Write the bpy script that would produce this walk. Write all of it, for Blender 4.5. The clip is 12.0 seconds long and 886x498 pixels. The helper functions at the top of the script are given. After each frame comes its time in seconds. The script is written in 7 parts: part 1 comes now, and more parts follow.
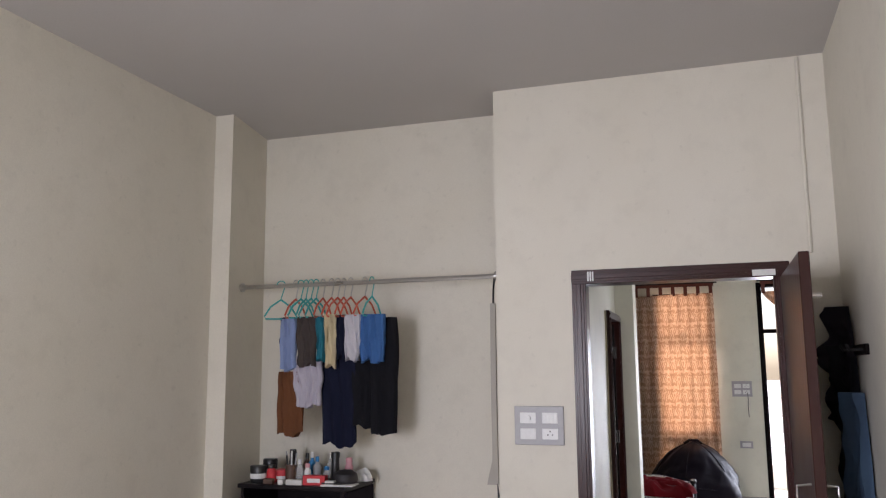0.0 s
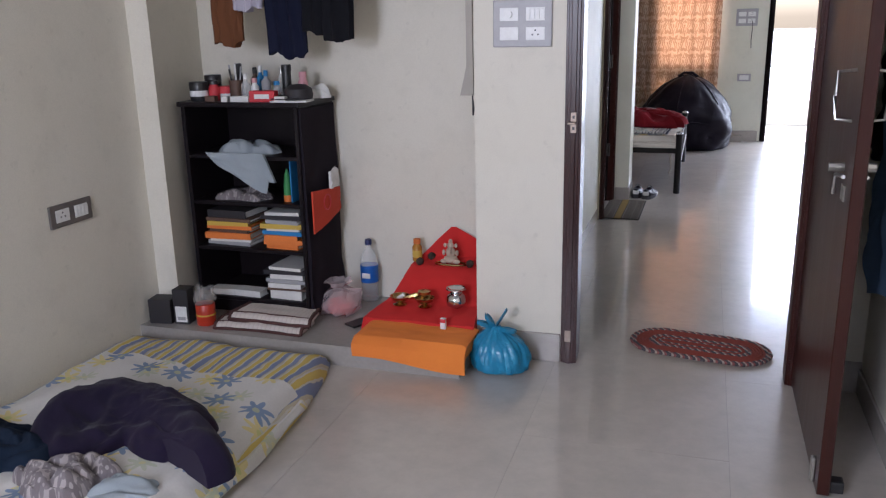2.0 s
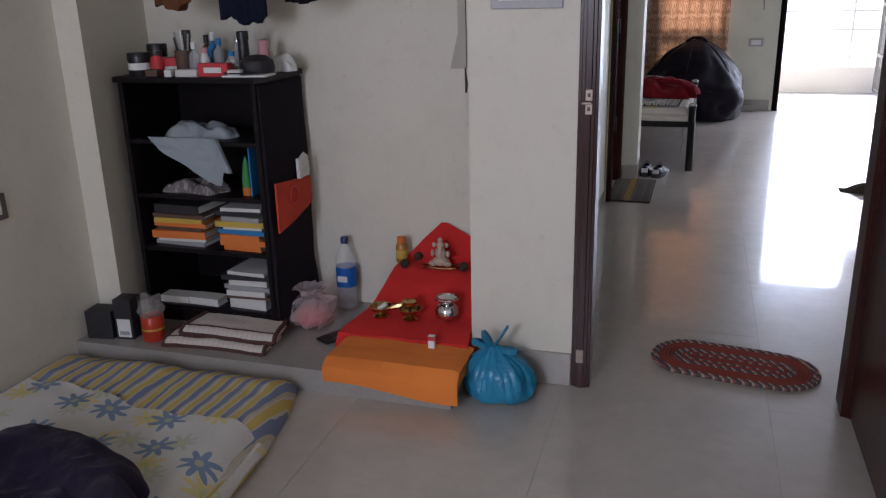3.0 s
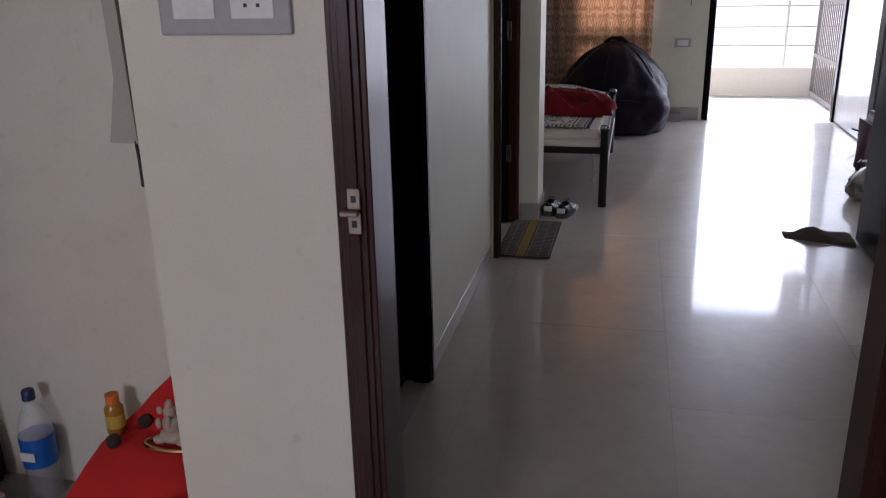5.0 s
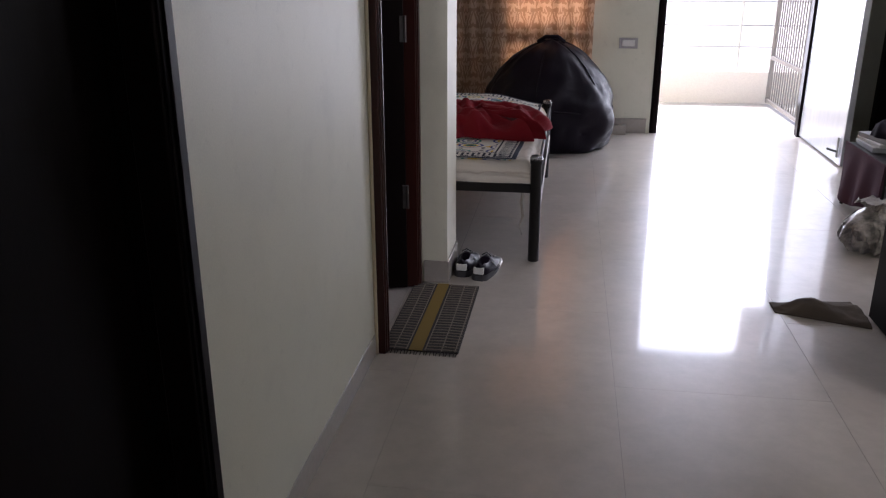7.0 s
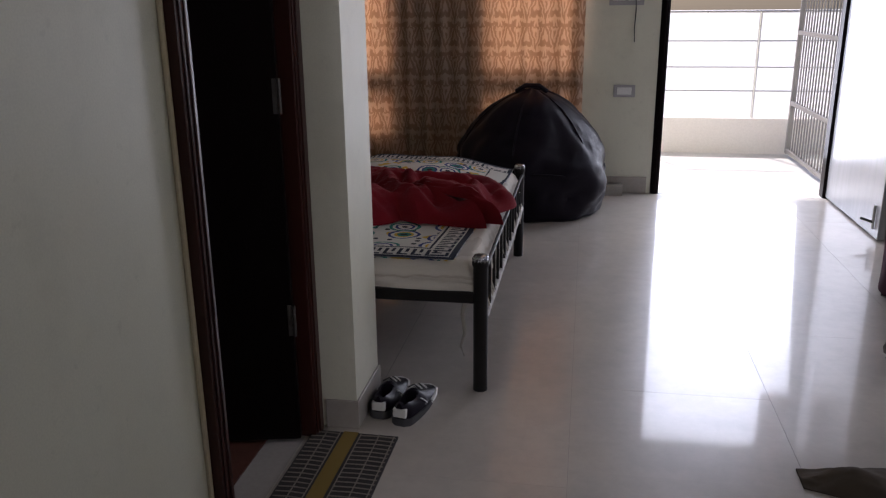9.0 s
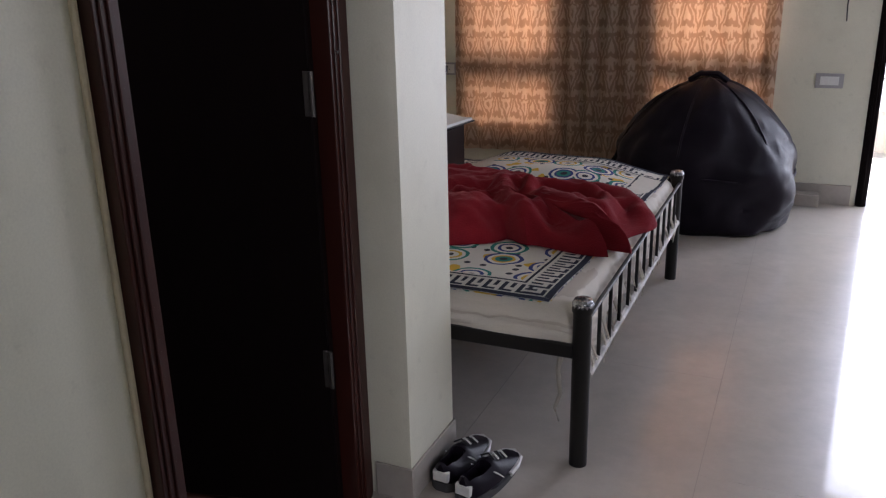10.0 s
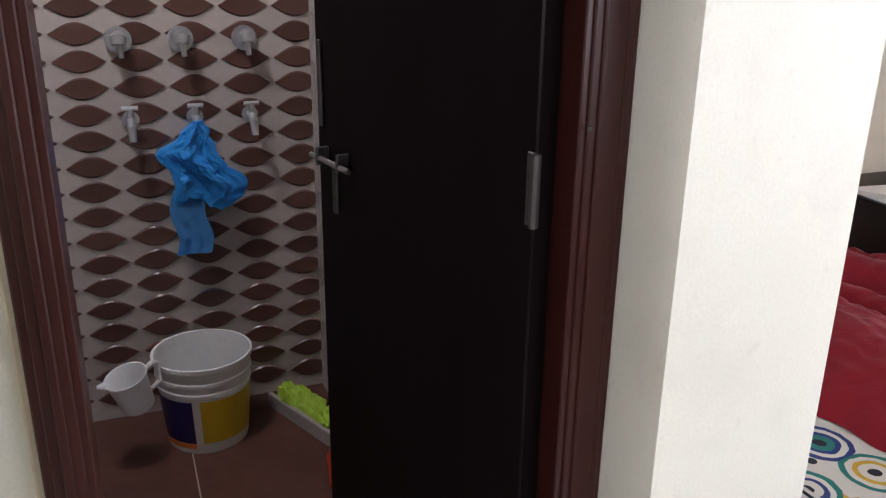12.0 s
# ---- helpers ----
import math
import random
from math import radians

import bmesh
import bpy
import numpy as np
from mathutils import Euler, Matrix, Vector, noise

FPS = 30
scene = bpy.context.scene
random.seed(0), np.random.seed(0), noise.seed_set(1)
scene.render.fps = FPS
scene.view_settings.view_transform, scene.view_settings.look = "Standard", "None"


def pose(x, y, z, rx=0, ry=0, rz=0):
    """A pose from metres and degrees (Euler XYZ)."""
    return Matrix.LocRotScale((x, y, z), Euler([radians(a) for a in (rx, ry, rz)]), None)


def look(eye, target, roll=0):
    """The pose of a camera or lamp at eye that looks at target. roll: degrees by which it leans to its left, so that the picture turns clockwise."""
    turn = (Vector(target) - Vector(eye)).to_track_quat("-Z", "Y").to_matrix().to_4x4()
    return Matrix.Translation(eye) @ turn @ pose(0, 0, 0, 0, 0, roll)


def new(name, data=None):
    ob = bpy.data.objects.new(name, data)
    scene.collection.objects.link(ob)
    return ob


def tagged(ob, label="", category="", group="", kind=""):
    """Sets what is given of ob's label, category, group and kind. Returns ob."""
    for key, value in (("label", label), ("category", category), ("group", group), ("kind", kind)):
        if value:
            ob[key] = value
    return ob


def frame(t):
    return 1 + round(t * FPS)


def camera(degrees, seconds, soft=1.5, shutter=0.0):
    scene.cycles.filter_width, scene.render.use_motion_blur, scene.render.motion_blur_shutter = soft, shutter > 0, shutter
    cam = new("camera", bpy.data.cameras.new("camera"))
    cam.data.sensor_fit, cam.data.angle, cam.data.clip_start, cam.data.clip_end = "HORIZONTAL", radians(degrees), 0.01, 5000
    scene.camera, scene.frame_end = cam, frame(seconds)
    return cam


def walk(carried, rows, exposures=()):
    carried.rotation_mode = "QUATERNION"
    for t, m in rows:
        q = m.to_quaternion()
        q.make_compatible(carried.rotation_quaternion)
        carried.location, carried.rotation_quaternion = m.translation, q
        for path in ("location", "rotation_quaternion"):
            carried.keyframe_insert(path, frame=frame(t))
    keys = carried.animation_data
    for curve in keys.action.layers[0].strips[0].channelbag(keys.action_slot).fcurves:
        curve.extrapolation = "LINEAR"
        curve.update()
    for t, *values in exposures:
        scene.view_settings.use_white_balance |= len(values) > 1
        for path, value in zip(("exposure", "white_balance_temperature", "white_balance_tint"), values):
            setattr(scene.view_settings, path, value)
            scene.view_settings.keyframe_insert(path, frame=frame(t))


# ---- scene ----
cam = camera(57.1, 12.0, 1.25)
PATH = [
    (0, (0.8, -3.837, 1.652), (0.182, -1.958, 1.95), -0.5),
    (0.3, (0.758, -3.767, 1.602), (0.141, -1.868, 1.711), -0.7),
    (0.5, (0.743, -3.746, 1.559), (0.133, -1.843, 1.499), -0.9),
    (1, (0.752, -3.635, 1.462), (0.157, -1.768, 1.062), -1.0),
    (1.5, (0.767, -3.42, 1.435), (0.174, -1.568, 0.971), -1.1),
    (2, (0.698, -3.228, 1.402), (0.108, -1.392, 0.87), -1.2),
    (2.5, (0.564, -2.988, 1.397), (-0.029, -1.165, 0.826), -1.2),
    (3, (0.543, -2.667, 1.38), (-0.027, -0.85, 0.769), -1.4),
    (3.5, (0.629, -2.315, 1.411), (0.09, -0.488, 0.799), -1.4),
    (5.3, (0.662, -1.072, 1.388), (0.238, 0.772, 0.738), -1.2),
    (5.5, (0.652, -0.932, 1.379), (0.232, 0.909, 0.721), -1.1),
    (6, (0.598, -0.58, 1.39), (0.271, 1.275, 0.716), -0.1),
    (6.5, (0.59, -0.25, 1.357), (0.306, 1.607, 0.671), -0.2),
    (7, (0.643, 0.046, 1.333), (0.36, 1.914, 0.676), -0.1),
    (7.5, (0.645, 0.301, 1.354), (0.419, 2.194, 0.748), 0.4),
    (9.3, (0.897, 1.273, 1.35), (0.489, 3.146, 0.777), -1.3),
    (9.5, (0.917, 1.422, 1.315), (0.395, 3.266, 0.742), -1.3),
    (10, (1.016, 1.72, 1.332), (0.236, 3.453, 0.708), -1.3),
    (10.5, (1.12, 2.014, 1.361), (-0.009, 3.537, 0.725), -1.1),
    (11, (1.067, 2.265, 1.341), (-0.291, 3.586, 0.7), 0.4),
    (11.5, (0.974, 2.526, 1.357), (-0.582, 3.597, 0.7), 0.4),
    (12, (0.92, 2.778, 1.374), (-0.835, 3.484, 0.725), 0.8),
]
walk(cam, [(t, look(eye, target, roll)) for t, eye, target, roll in PATH], [(0, 1.05, 6050, 20), (0.5, 1.2, 5570, 20), (1.0, 1.25, 5420, 21), (1.5, 1.25, 5570, 19), (2.0, 1.2, 5620, 20), (2.5, 0.92, 5680, 20), (3.2, 0.48, 5720, 20), (3.7, 0.44, 5720, 20), (5.3, 0.15, 5920, 22), (6.0, 0.32, 5970, 22), (6.5, 0.75, 5990, 23), (7.7, 0.36, 6040, 24), (9.3, 0.0, 6020, 22), (9.6, 0.05, 6020, 22), (10.0, 0.7, 5920, 22), (10.5, 1.85, 5920, 22), (11.0, 2.05, 5820, 22), (11.5, 2.1, 5920, 22), (12, 2.0, 5970, 22)])

# ---- light ----
world = bpy.data.worlds.new("sky")
scene.world = world
world.use_nodes = True
wn = world.node_tree.nodes
sky = wn.new("ShaderNodeTexSky")
sky.sky_type = "NISHITA"
sky.sun_disc = False
sky.sun_elevation, sky.sun_rotation = radians(52), radians(-25)
sky.air_density, sky.dust_density = 1.0, 2.5
wn["Background"].inputs["Strength"].default_value = 0.15
world.node_tree.links.new(sky.outputs["Color"], wn["Background"].inputs["Color"])

sun = new("sun", bpy.data.lights.new("sun", "SUN"))
sun.data.energy, sun.data.angle, sun.data.color = 5.0, radians(0.6), (1.0, 0.95, 0.86)
sun.matrix_world = look((0, 0, 0), (0.26, -0.56, -0.79))


def area_lamp(name, eye, target, w, h, watts, colour, spread=180):
    """An area lamp for sky light at an opening, or added as fill."""
    lamp = new(name, bpy.data.lights.new(name, "AREA"))
    lamp.data.shape, lamp.data.size, lamp.data.size_y = "RECTANGLE", w, h
    lamp.data.energy, lamp.data.color, lamp.data.spread = watts, colour, radians(spread)
    lamp.matrix_world = look(eye, target)
    return lamp


area_lamp("sky_in_bedroom_window", (-0.55, -4.72, 1.6), (1.3, -2.3, 0.6), 1.0, 1.3, 48, (0.98, 0.985, 1.0))
area_lamp("sky_in_far_door", (1.95, 7.33, 1.10), (1.95, 4.4, 0.25), 1.1, 1.9, 37, (0.93, 0.97, 1.0))
area_lamp("sky_in_hall_window", (-0.2, 8.5, 1.6), (-0.2, 0, 1.4), 1.9, 2.2, 120, (1.0, 0.96, 0.9), 110)
# fill added through an unseen opening in the hall's east wall
area_lamp("sky_in_side_window", (3.1, 4.75, 1.65), (-0.3, 5.2, 0.8), 1.0, 1.4, 7.5, (1.0, 0.98, 0.95))
# fill added in an unseen room, aimed at the pillar's south side
area_lamp("sky_in_kitchen_window", (3.74, 0.52, 1.6), (0.1, 3.3, 1.1), 0.58, 1.3, 26, (1.0, 0.98, 0.95))
# no ventilator is built here: lamp added to brighten the bath tiles
area_lamp("sky_in_bath_ventilator", (-0.85, 2.49, 2.45), (-1.3, 3.3, 0.9), 0.45, 0.3, 6.2, (1.0, 0.98, 0.95))


# ---- materials ----
def graph(name):
    m = bpy.data.materials.new(name)
    m.use_nodes = True
    t = m.node_tree
    return m, t, t.nodes["Principled BSDF"]


def add(t, kind, **props):
    n = t.nodes.new(kind)
    for k, v in props.items():
        if k == "op":
            n.operation = v
    return n


def math_node(t, op, a, b=None, c=None):
    n = t.nodes.new("ShaderNodeMath")
    n.operation = op
    for i, v in enumerate((a, b, c)):
        if v is None:
            continue
        if isinstance(v, (int, float)):
            n.inputs[i].default_value = v
        else:
            t.links.new(v, n.inputs[i])
    return n.outputs[0]


def mix(t, fac, a, b):
    n = t.nodes.new("ShaderNodeMix")
    n.data_type = "RGBA"
    for sock, v in ((n.inputs[0], fac), (n.inputs[6], a), (n.inputs[7], b)):
        if isinstance(v, (int, float)):
            sock.default_value = v
        elif isinstance(v, tuple):
            sock.default_value = (*v, 1)
        else:
            t.links.new(v, sock)
    return n.outputs[2]


def noise_at(t, co, scale, detail=3.0, rough=0.55):
    n = t.nodes.new("ShaderNodeTexNoise")
    n.inputs["Scale"].default_value, n.inputs["Detail"].default_value, n.inputs["Roughness"].default_value = scale, detail, rough
    t.links.new(co, n.inputs["Vector"])
    return n.outputs[0]


def ramp(t, fac, lo, hi):
    n = t.nodes.new("ShaderNodeMapRange")
    n.inputs[1].default_value, n.inputs[2].default_value = lo, hi
    t.links.new(fac, n.inputs[0])
    return n.outputs[0]


def bump(t, b, height, strength, dist):
    n = t.nodes.new("ShaderNodeBump")
    n.inputs["Strength"].default_value, n.inputs["Distance"].default_value = strength, dist
    t.links.new(height, n.inputs["Height"])
    t.links.new(n.outputs[0], b.inputs["Normal"])


def coords(t, space="Object"):
    return t.nodes.new("ShaderNodeTexCoord").outputs[space]


def surface(name, col, col2=None, rough=0.6, metal=0.0, fine=60.0, broad=1.5, bumps=0.15, depth=0.002, spread=0.35, rnd=0.0, spec=0.5, sheen=0.0, stretch=None, smudge=0.0):
    """A surface with fine grain, broad stains and small relief."""
    m, t, b = graph(name)
    co = coords(t)
    if stretch:
        mp = t.nodes.new("ShaderNodeMapping")
        mp.inputs["Scale"].default_value = stretch
        t.links.new(co, mp.inputs[0])
        co = mp.outputs[0]
    f, g = noise_at(t, co, fine), noise_at(t, co, broad, 4.0)
    col2 = col2 or tuple(c * 0.8 for c in col)
    c = mix(t, ramp(t, g, 0.5 - spread, 0.5 + spread), col2, col)
    c = mix(t, math_node(t, "MULTIPLY", ramp(t, f, 0.35, 0.75), 0.25), c, tuple(x * 0.7 for x in col2))
    if smudge:
        s1, s2 = noise_at(t, co, 6.5, 6.0, 0.65), noise_at(t, co, 23.0, 4.0, 0.6)
        c = mix(t, math_node(t, "MULTIPLY", ramp(t, s1, 0.50, 0.72), smudge), c, tuple(x * 0.72 for x in col2))
        c = mix(t, math_node(t, "MULTIPLY", ramp(t, s2, 0.62, 0.74), smudge), c, tuple(x * 0.6 for x in col2))
    if rnd:
        oi = t.nodes.new("ShaderNodeObjectInfo")
        hsv = t.nodes.new("ShaderNodeHueSaturation")
        t.links.new(math_node(t, "MULTIPLY_ADD", oi.outputs["Random"], rnd, 1 - rnd / 2), hsv.inputs["Value"])
        t.links.new(c, hsv.inputs["Color"])
        c = hsv.outputs[0]
    t.links.new(c, b.inputs["Base Color"])
    t.links.new(math_node(t, "MULTIPLY_ADD", g, 0.25 * rough, rough * 0.875), b.inputs["Roughness"])
    b.inputs["Metallic"].default_value = metal
    b.inputs["Specular IOR Level"].default_value = spec
    b.inputs["Sheen Weight"].default_value = sheen
    bump(t, b, f, bumps, depth)
    return m


def striped(name, cols, period, axis=0, wobble=0.012, rough=0.9, slant=0.0):
    """Woven stripes: cols is a list of (end of stripe within the period 0..1, colour)."""
    m, t, b = graph(name)
    co = coords(t)
    sep = t.nodes.new("ShaderNodeSeparateXYZ")
    t.links.new(co, sep.inputs[0])
    w = noise_at(t, co, 6.0)
    v = math_node(t, "MULTIPLY_ADD", w, wobble * 2, sep.outputs[axis])
    if slant:
        v = math_node(t, "MULTIPLY_ADD", sep.outputs[1 - axis], slant, v)
    v = math_node(t, "FRACT", math_node(t, "DIVIDE", v, period))
    r = t.nodes.new("ShaderNodeValToRGB")
    r.color_ramp.interpolation = "CONSTANT"
    e = r.color_ramp.elements
    while len(e) < len(cols):
        e.new(0.5)
    start = 0.0
    for i, (end, c) in enumerate(cols):
        e[i].position, e[i].color = start, (*c, 1)
        start = end
    t.links.new(v, r.inputs[0])
    f = noise_at(t, co, 300.0)
    c = mix(t, math_node(t, "MULTIPLY", f, 0.35), r.outputs[0], (0.25, 0.24, 0.24))
    t.links.new(c, b.inputs["Base Color"])
    b.inputs["Roughness"].default_value = rough
    bump(t, b, f, 0.2, 0.001)
    return m


def floral(name, base, flowers, size, petals=8.0, ring=False, rough=0.9):
    """Printed cloth: star flowers or ringed circles strewn over it, in the colours given."""
    m, t, b = graph(name)
    co = coords(t)
    c = mix(t, noise_at(t, co, 120.0), base, tuple(x * 0.86 for x in base))
    for k, (colour, core, scale, reach) in enumerate(flowers):
        mp = t.nodes.new("ShaderNodeMapping")
        mp.inputs["Location"].default_value = (3.7 * k + 0.3, 1.9 * k + 0.2, 0)
        mp.inputs["Scale"].default_value = (1, 1, 0)
        t.links.new(co, mp.inputs[0])
        v = t.nodes.new("ShaderNodeTexVoronoi")
        v.voronoi_dimensions = "2D"
        v.inputs["Scale"].default_value, v.inputs["Randomness"].default_value = scale / size, 0.75
        t.links.new(mp.outputs[0], v.inputs["Vector"])
        d = t.nodes.new("ShaderNodeVectorMath")
        d.operation = "SUBTRACT"
        t.links.new(mp.outputs[0], d.inputs[0])
        t.links.new(v.outputs["Position"], d.inputs[1])
        sp = t.nodes.new("ShaderNodeSeparateXYZ")
        t.links.new(d.outputs[0], sp.inputs[0])
        ang = math_node(t, "ARCTAN2", sp.outputs[1], sp.outputs[0])
        dist = v.outputs["Distance"]
        if ring:
            on = math_node(t, "LESS_THAN", math_node(t, "ABSOLUTE", math_node(t, "SUBTRACT", dist, reach)), 0.055)
            mid = math_node(t, "LESS_THAN", dist, reach * 0.45)
        else:
            lobe = math_node(t, "MULTIPLY_ADD", math_node(t, "COSINE", math_node(t, "MULTIPLY", ang, petals)), reach * 0.4, reach)
            on = math_node(t, "LESS_THAN", dist, lobe)
            mid = math_node(t, "LESS_THAN", dist, reach * 0.28)
        c = mix(t, math_node(t, "MULTIPLY", on, 0.85), c, colour)
        c = mix(t, mid, c, core)
    t.links.new(c, b.inputs["Base Color"])
    b.inputs["Roughness"].default_value = rough
    bump(t, b, noise_at(t, co, 25.0), 0.25, 0.006)
    return m


def ringed(name, base, inks):
    """Printed cloth: separate ringed circles, dots between them and yellow dabs."""
    m, t, b = graph(name)
    co = coords(t)
    c = mix(t, noise_at(t, co, 120.0), base, tuple(x * 0.86 for x in base))

    def cells(size, loose, turn):
        mp = t.nodes.new("ShaderNodeMapping")
        mp.inputs["Location"].default_value, mp.inputs["Scale"].default_value = (turn, turn * 0.7, 0), (1, 1, 0)
        t.links.new(co, mp.inputs[0])
        v = t.nodes.new("ShaderNodeTexVoronoi")
        v.voronoi_dimensions = "2D"
        v.inputs["Scale"].default_value, v.inputs["Randomness"].default_value = 1 / size, loose
        t.links.new(mp.outputs[0], v.inputs["Vector"])
        sp = t.nodes.new("ShaderNodeSeparateXYZ")
        t.links.new(v.outputs["Color"], sp.inputs[0])
        return v.outputs["Distance"], sp.outputs[0], sp.outputs[1]

    wob = math_node(t, "MULTIPLY", math_node(t, "SUBTRACT", noise_at(t, co, 22.0, 2.0), 0.5), 0.10)
    dab = ramp(t, noise_at(t, co, 11.0, 2.0), 0.60, 0.62)
    c = mix(t, dab, c, inks[2])
    d2, r2, g2 = cells(0.055, 0.8, 1.3)
    c = mix(t, math_node(t, "MULTIPLY", math_node(t, "LESS_THAN", d2, 0.2), math_node(t, "GREATER_THAN", r2, 0.55)), c, inks[3])
    d, r, g = cells(0.150, 0.45, 0.4)
    d = math_node(t, "ADD", d, wob)
    kind = math_node(t, "GREATER_THAN", r, 0.45)
    hue = mix(t, kind, inks[0], inks[1])
    inner = mix(t, math_node(t, "GREATER_THAN", g, 0.6), inks[1], inks[2])
    c = mix(t, math_node(t, "LESS_THAN", d, 0.43), c, hue)
    c = mix(t, math_node(t, "LESS_THAN", d, 0.35), c, base)
    c = mix(t, math_node(t, "LESS_THAN", d, 0.27), c, inner)
    c = mix(t, math_node(t, "LESS_THAN", d, 0.20), c, mix(t, kind, base, inks[0]))
    c = mix(t, math_node(t, "LESS_THAN", d, 0.09), c, inks[3])
    t.links.new(c, b.inputs["Base Color"])
    b.inputs["Roughness"].default_value = 0.9
    bump(t, b, noise_at(t, co, 25.0), 0.25, 0.006)
    return m


def damask(name):
    """Curtain cloth with a small scrolled print that lets daylight glow through."""
    m, t, b = graph(name)
    co = coords(t, "UV")
    sway = t.nodes.new("ShaderNodeTexNoise")
    sway.inputs["Scale"].default_value = 14.0
    t.links.new(co, sway.inputs["Vector"])
    shifted = t.nodes.new("ShaderNodeVectorMath")
    shifted.operation = "MULTIPLY_ADD"
    shifted.inputs[1].default_value = (0.045, 0.045, 0)
    t.links.new(sway.outputs["Color"], shifted.inputs[0])
    t.links.new(co, shifted.inputs[2])
    sep = t.nodes.new("ShaderNodeSeparateXYZ")
    t.links.new(shifted.outputs[0], sep.inputs[0])
    x, z = sep.outputs[0], sep.outputs[1]
    row = math_node(t, "FLOOR", math_node(t, "DIVIDE", z, 0.20))
    xs = math_node(t, "MULTIPLY_ADD", math_node(t, "MODULO", row, 2.0), 0.08, x)
    a = math_node(t, "ABSOLUTE", math_node(t, "MULTIPLY_ADD", math_node(t, "FRACT", math_node(t, "DIVIDE", xs, 0.16)), 2.0, -1.0))
    q = math_node(t, "MULTIPLY", math_node(t, "FRACT", math_node(t, "DIVIDE", z, 0.20)), 6.2832)
    warp = noise_at(t, co, 30.0, 2.0)
    bend = math_node(t, "SINE", math_node(t, "MULTIPLY_ADD", a, 3.6, q))
    s1 = math_node(t, "SINE", math_node(t, "ADD", math_node(t, "MULTIPLY", a, 9.0), math_node(t, "MULTIPLY_ADD", bend, 3.4, math_node(t, "MULTIPLY", warp, 2.0))))
    arch = math_node(t, "SINE", math_node(t, "MULTIPLY", a, 6.0))
    s2 = math_node(t, "SINE", math_node(t, "MULTIPLY_ADD", q, 2.0, math_node(t, "MULTIPLY", arch, 4.0)))
    on = math_node(t, "MULTIPLY", ramp(t, math_node(t, "MULTIPLY_ADD", s2, 0.55, s1), -0.35, 0.05), 0.9)
    c = mix(t, on, (0.51, 0.395, 0.29), (0.255, 0.155, 0.10))
    t.links.new(c, b.inputs["Base Color"])
    b.inputs["Roughness"].default_value = 0.7
    tr = t.nodes.new("ShaderNodeBsdfTranslucent")
    glow = mix(t, on, (0.80, 0.59, 0.43), (0.60, 0.395, 0.26))
    t.links.new(glow, tr.inputs["Color"])
    ms = t.nodes.new("ShaderNodeMixShader")
    ms.inputs[0].default_value = 0.4
    t.links.new(b.outputs[0], ms.inputs[1])
    t.links.new(tr.outputs[0], ms.inputs[2])
    t.links.new(ms.outputs[0], t.nodes["Material Output"].inputs[0])
    bump(t, b, noise_at(t, co, 200.0), 0.2, 0.001)
    return m


def clear(name, col=(0.9, 0.93, 0.95), rough=0.05, alpha=0.35, body=0.25):
    """Thin clear plastic."""
    m, t, b = graph(name)
    b.inputs["Base Color"].default_value = (*(x * body for x in col), 1)
    b.inputs["Roughness"].default_value = rough
    tp = t.nodes.new("ShaderNodeBsdfTransparent")
    tp.inputs[0].default_value = (*col, 1)
    ms = t.nodes.new("ShaderNodeMixShader")
    ms.inputs[0].default_value = alpha
    t.links.new(tp.outputs[0], ms.inputs[1])
    t.links.new(b.outputs[0], ms.inputs[2])
    t.links.new(ms.outputs[0], t.nodes["Material Output"].inputs[0])
    return m


def polished_tile(name, col, col2, rough, rnd=0.05):
    m, t, b = graph(name)
    co = coords(t, "Object")
    geo = t.nodes.new("ShaderNodeNewGeometry").outputs["Position"]
    a, g = noise_at(t, geo, 2.2, 5.0, 0.65), noise_at(t, geo, 14.0, 5.0, 0.7)
    c = mix(t, ramp(t, a, 0.3, 0.7), col, col2)
    c = mix(t, math_node(t, "MULTIPLY", ramp(t, g, 0.4, 0.7), 0.3), c, tuple(x * 0.78 for x in col2))
    oi = t.nodes.new("ShaderNodeObjectInfo")
    hsv = t.nodes.new("ShaderNodeHueSaturation")
    t.links.new(math_node(t, "MULTIPLY_ADD", oi.outputs["Random"], rnd, 1 - rnd / 2), hsv.inputs["Value"])
    t.links.new(c, hsv.inputs["Color"])
    t.links.new(hsv.outputs[0], b.inputs["Base Color"])
    smear = noise_at(t, geo, 3.5, 4.0, 0.6)
    t.links.new(math_node(t, "MULTIPLY_ADD", ramp(t, smear, 0.4, 0.8), 0.10, 0.30), b.inputs["Roughness"])
    b.inputs["Specular IOR Level"].default_value = 0.5
    b.inputs["Coat Weight"].default_value, b.inputs["Coat IOR"].default_value = 0.7, 1.5
    t.links.new(math_node(t, "MULTIPLY_ADD", ramp(t, smear, 0.4, 0.8), rough * 0.9, rough), b.inputs["Coat Roughness"])
    bump(t, b, noise_at(t, geo, 1.6, 2.0), 0.05, 0.004)
    return m


CREAM = surface("cream_wall_paint", (0.76, 0.727, 0.635), (0.685, 0.642, 0.535), 0.55, fine=220, broad=1.5, bumps=0.12, depth=0.001, smudge=0.22)
MINT = surface("pale_green_wall_paint", (0.725, 0.718, 0.605), (0.64, 0.63, 0.51), 0.5, fine=220, broad=1.7, bumps=0.12, depth=0.001, smudge=0.22)
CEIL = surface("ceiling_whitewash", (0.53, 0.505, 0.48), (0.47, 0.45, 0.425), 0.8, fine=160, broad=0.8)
FLOOR = polished_tile("polished_vitrified_tile", (0.53, 0.485, 0.43), (0.43, 0.392, 0.348), 0.05)
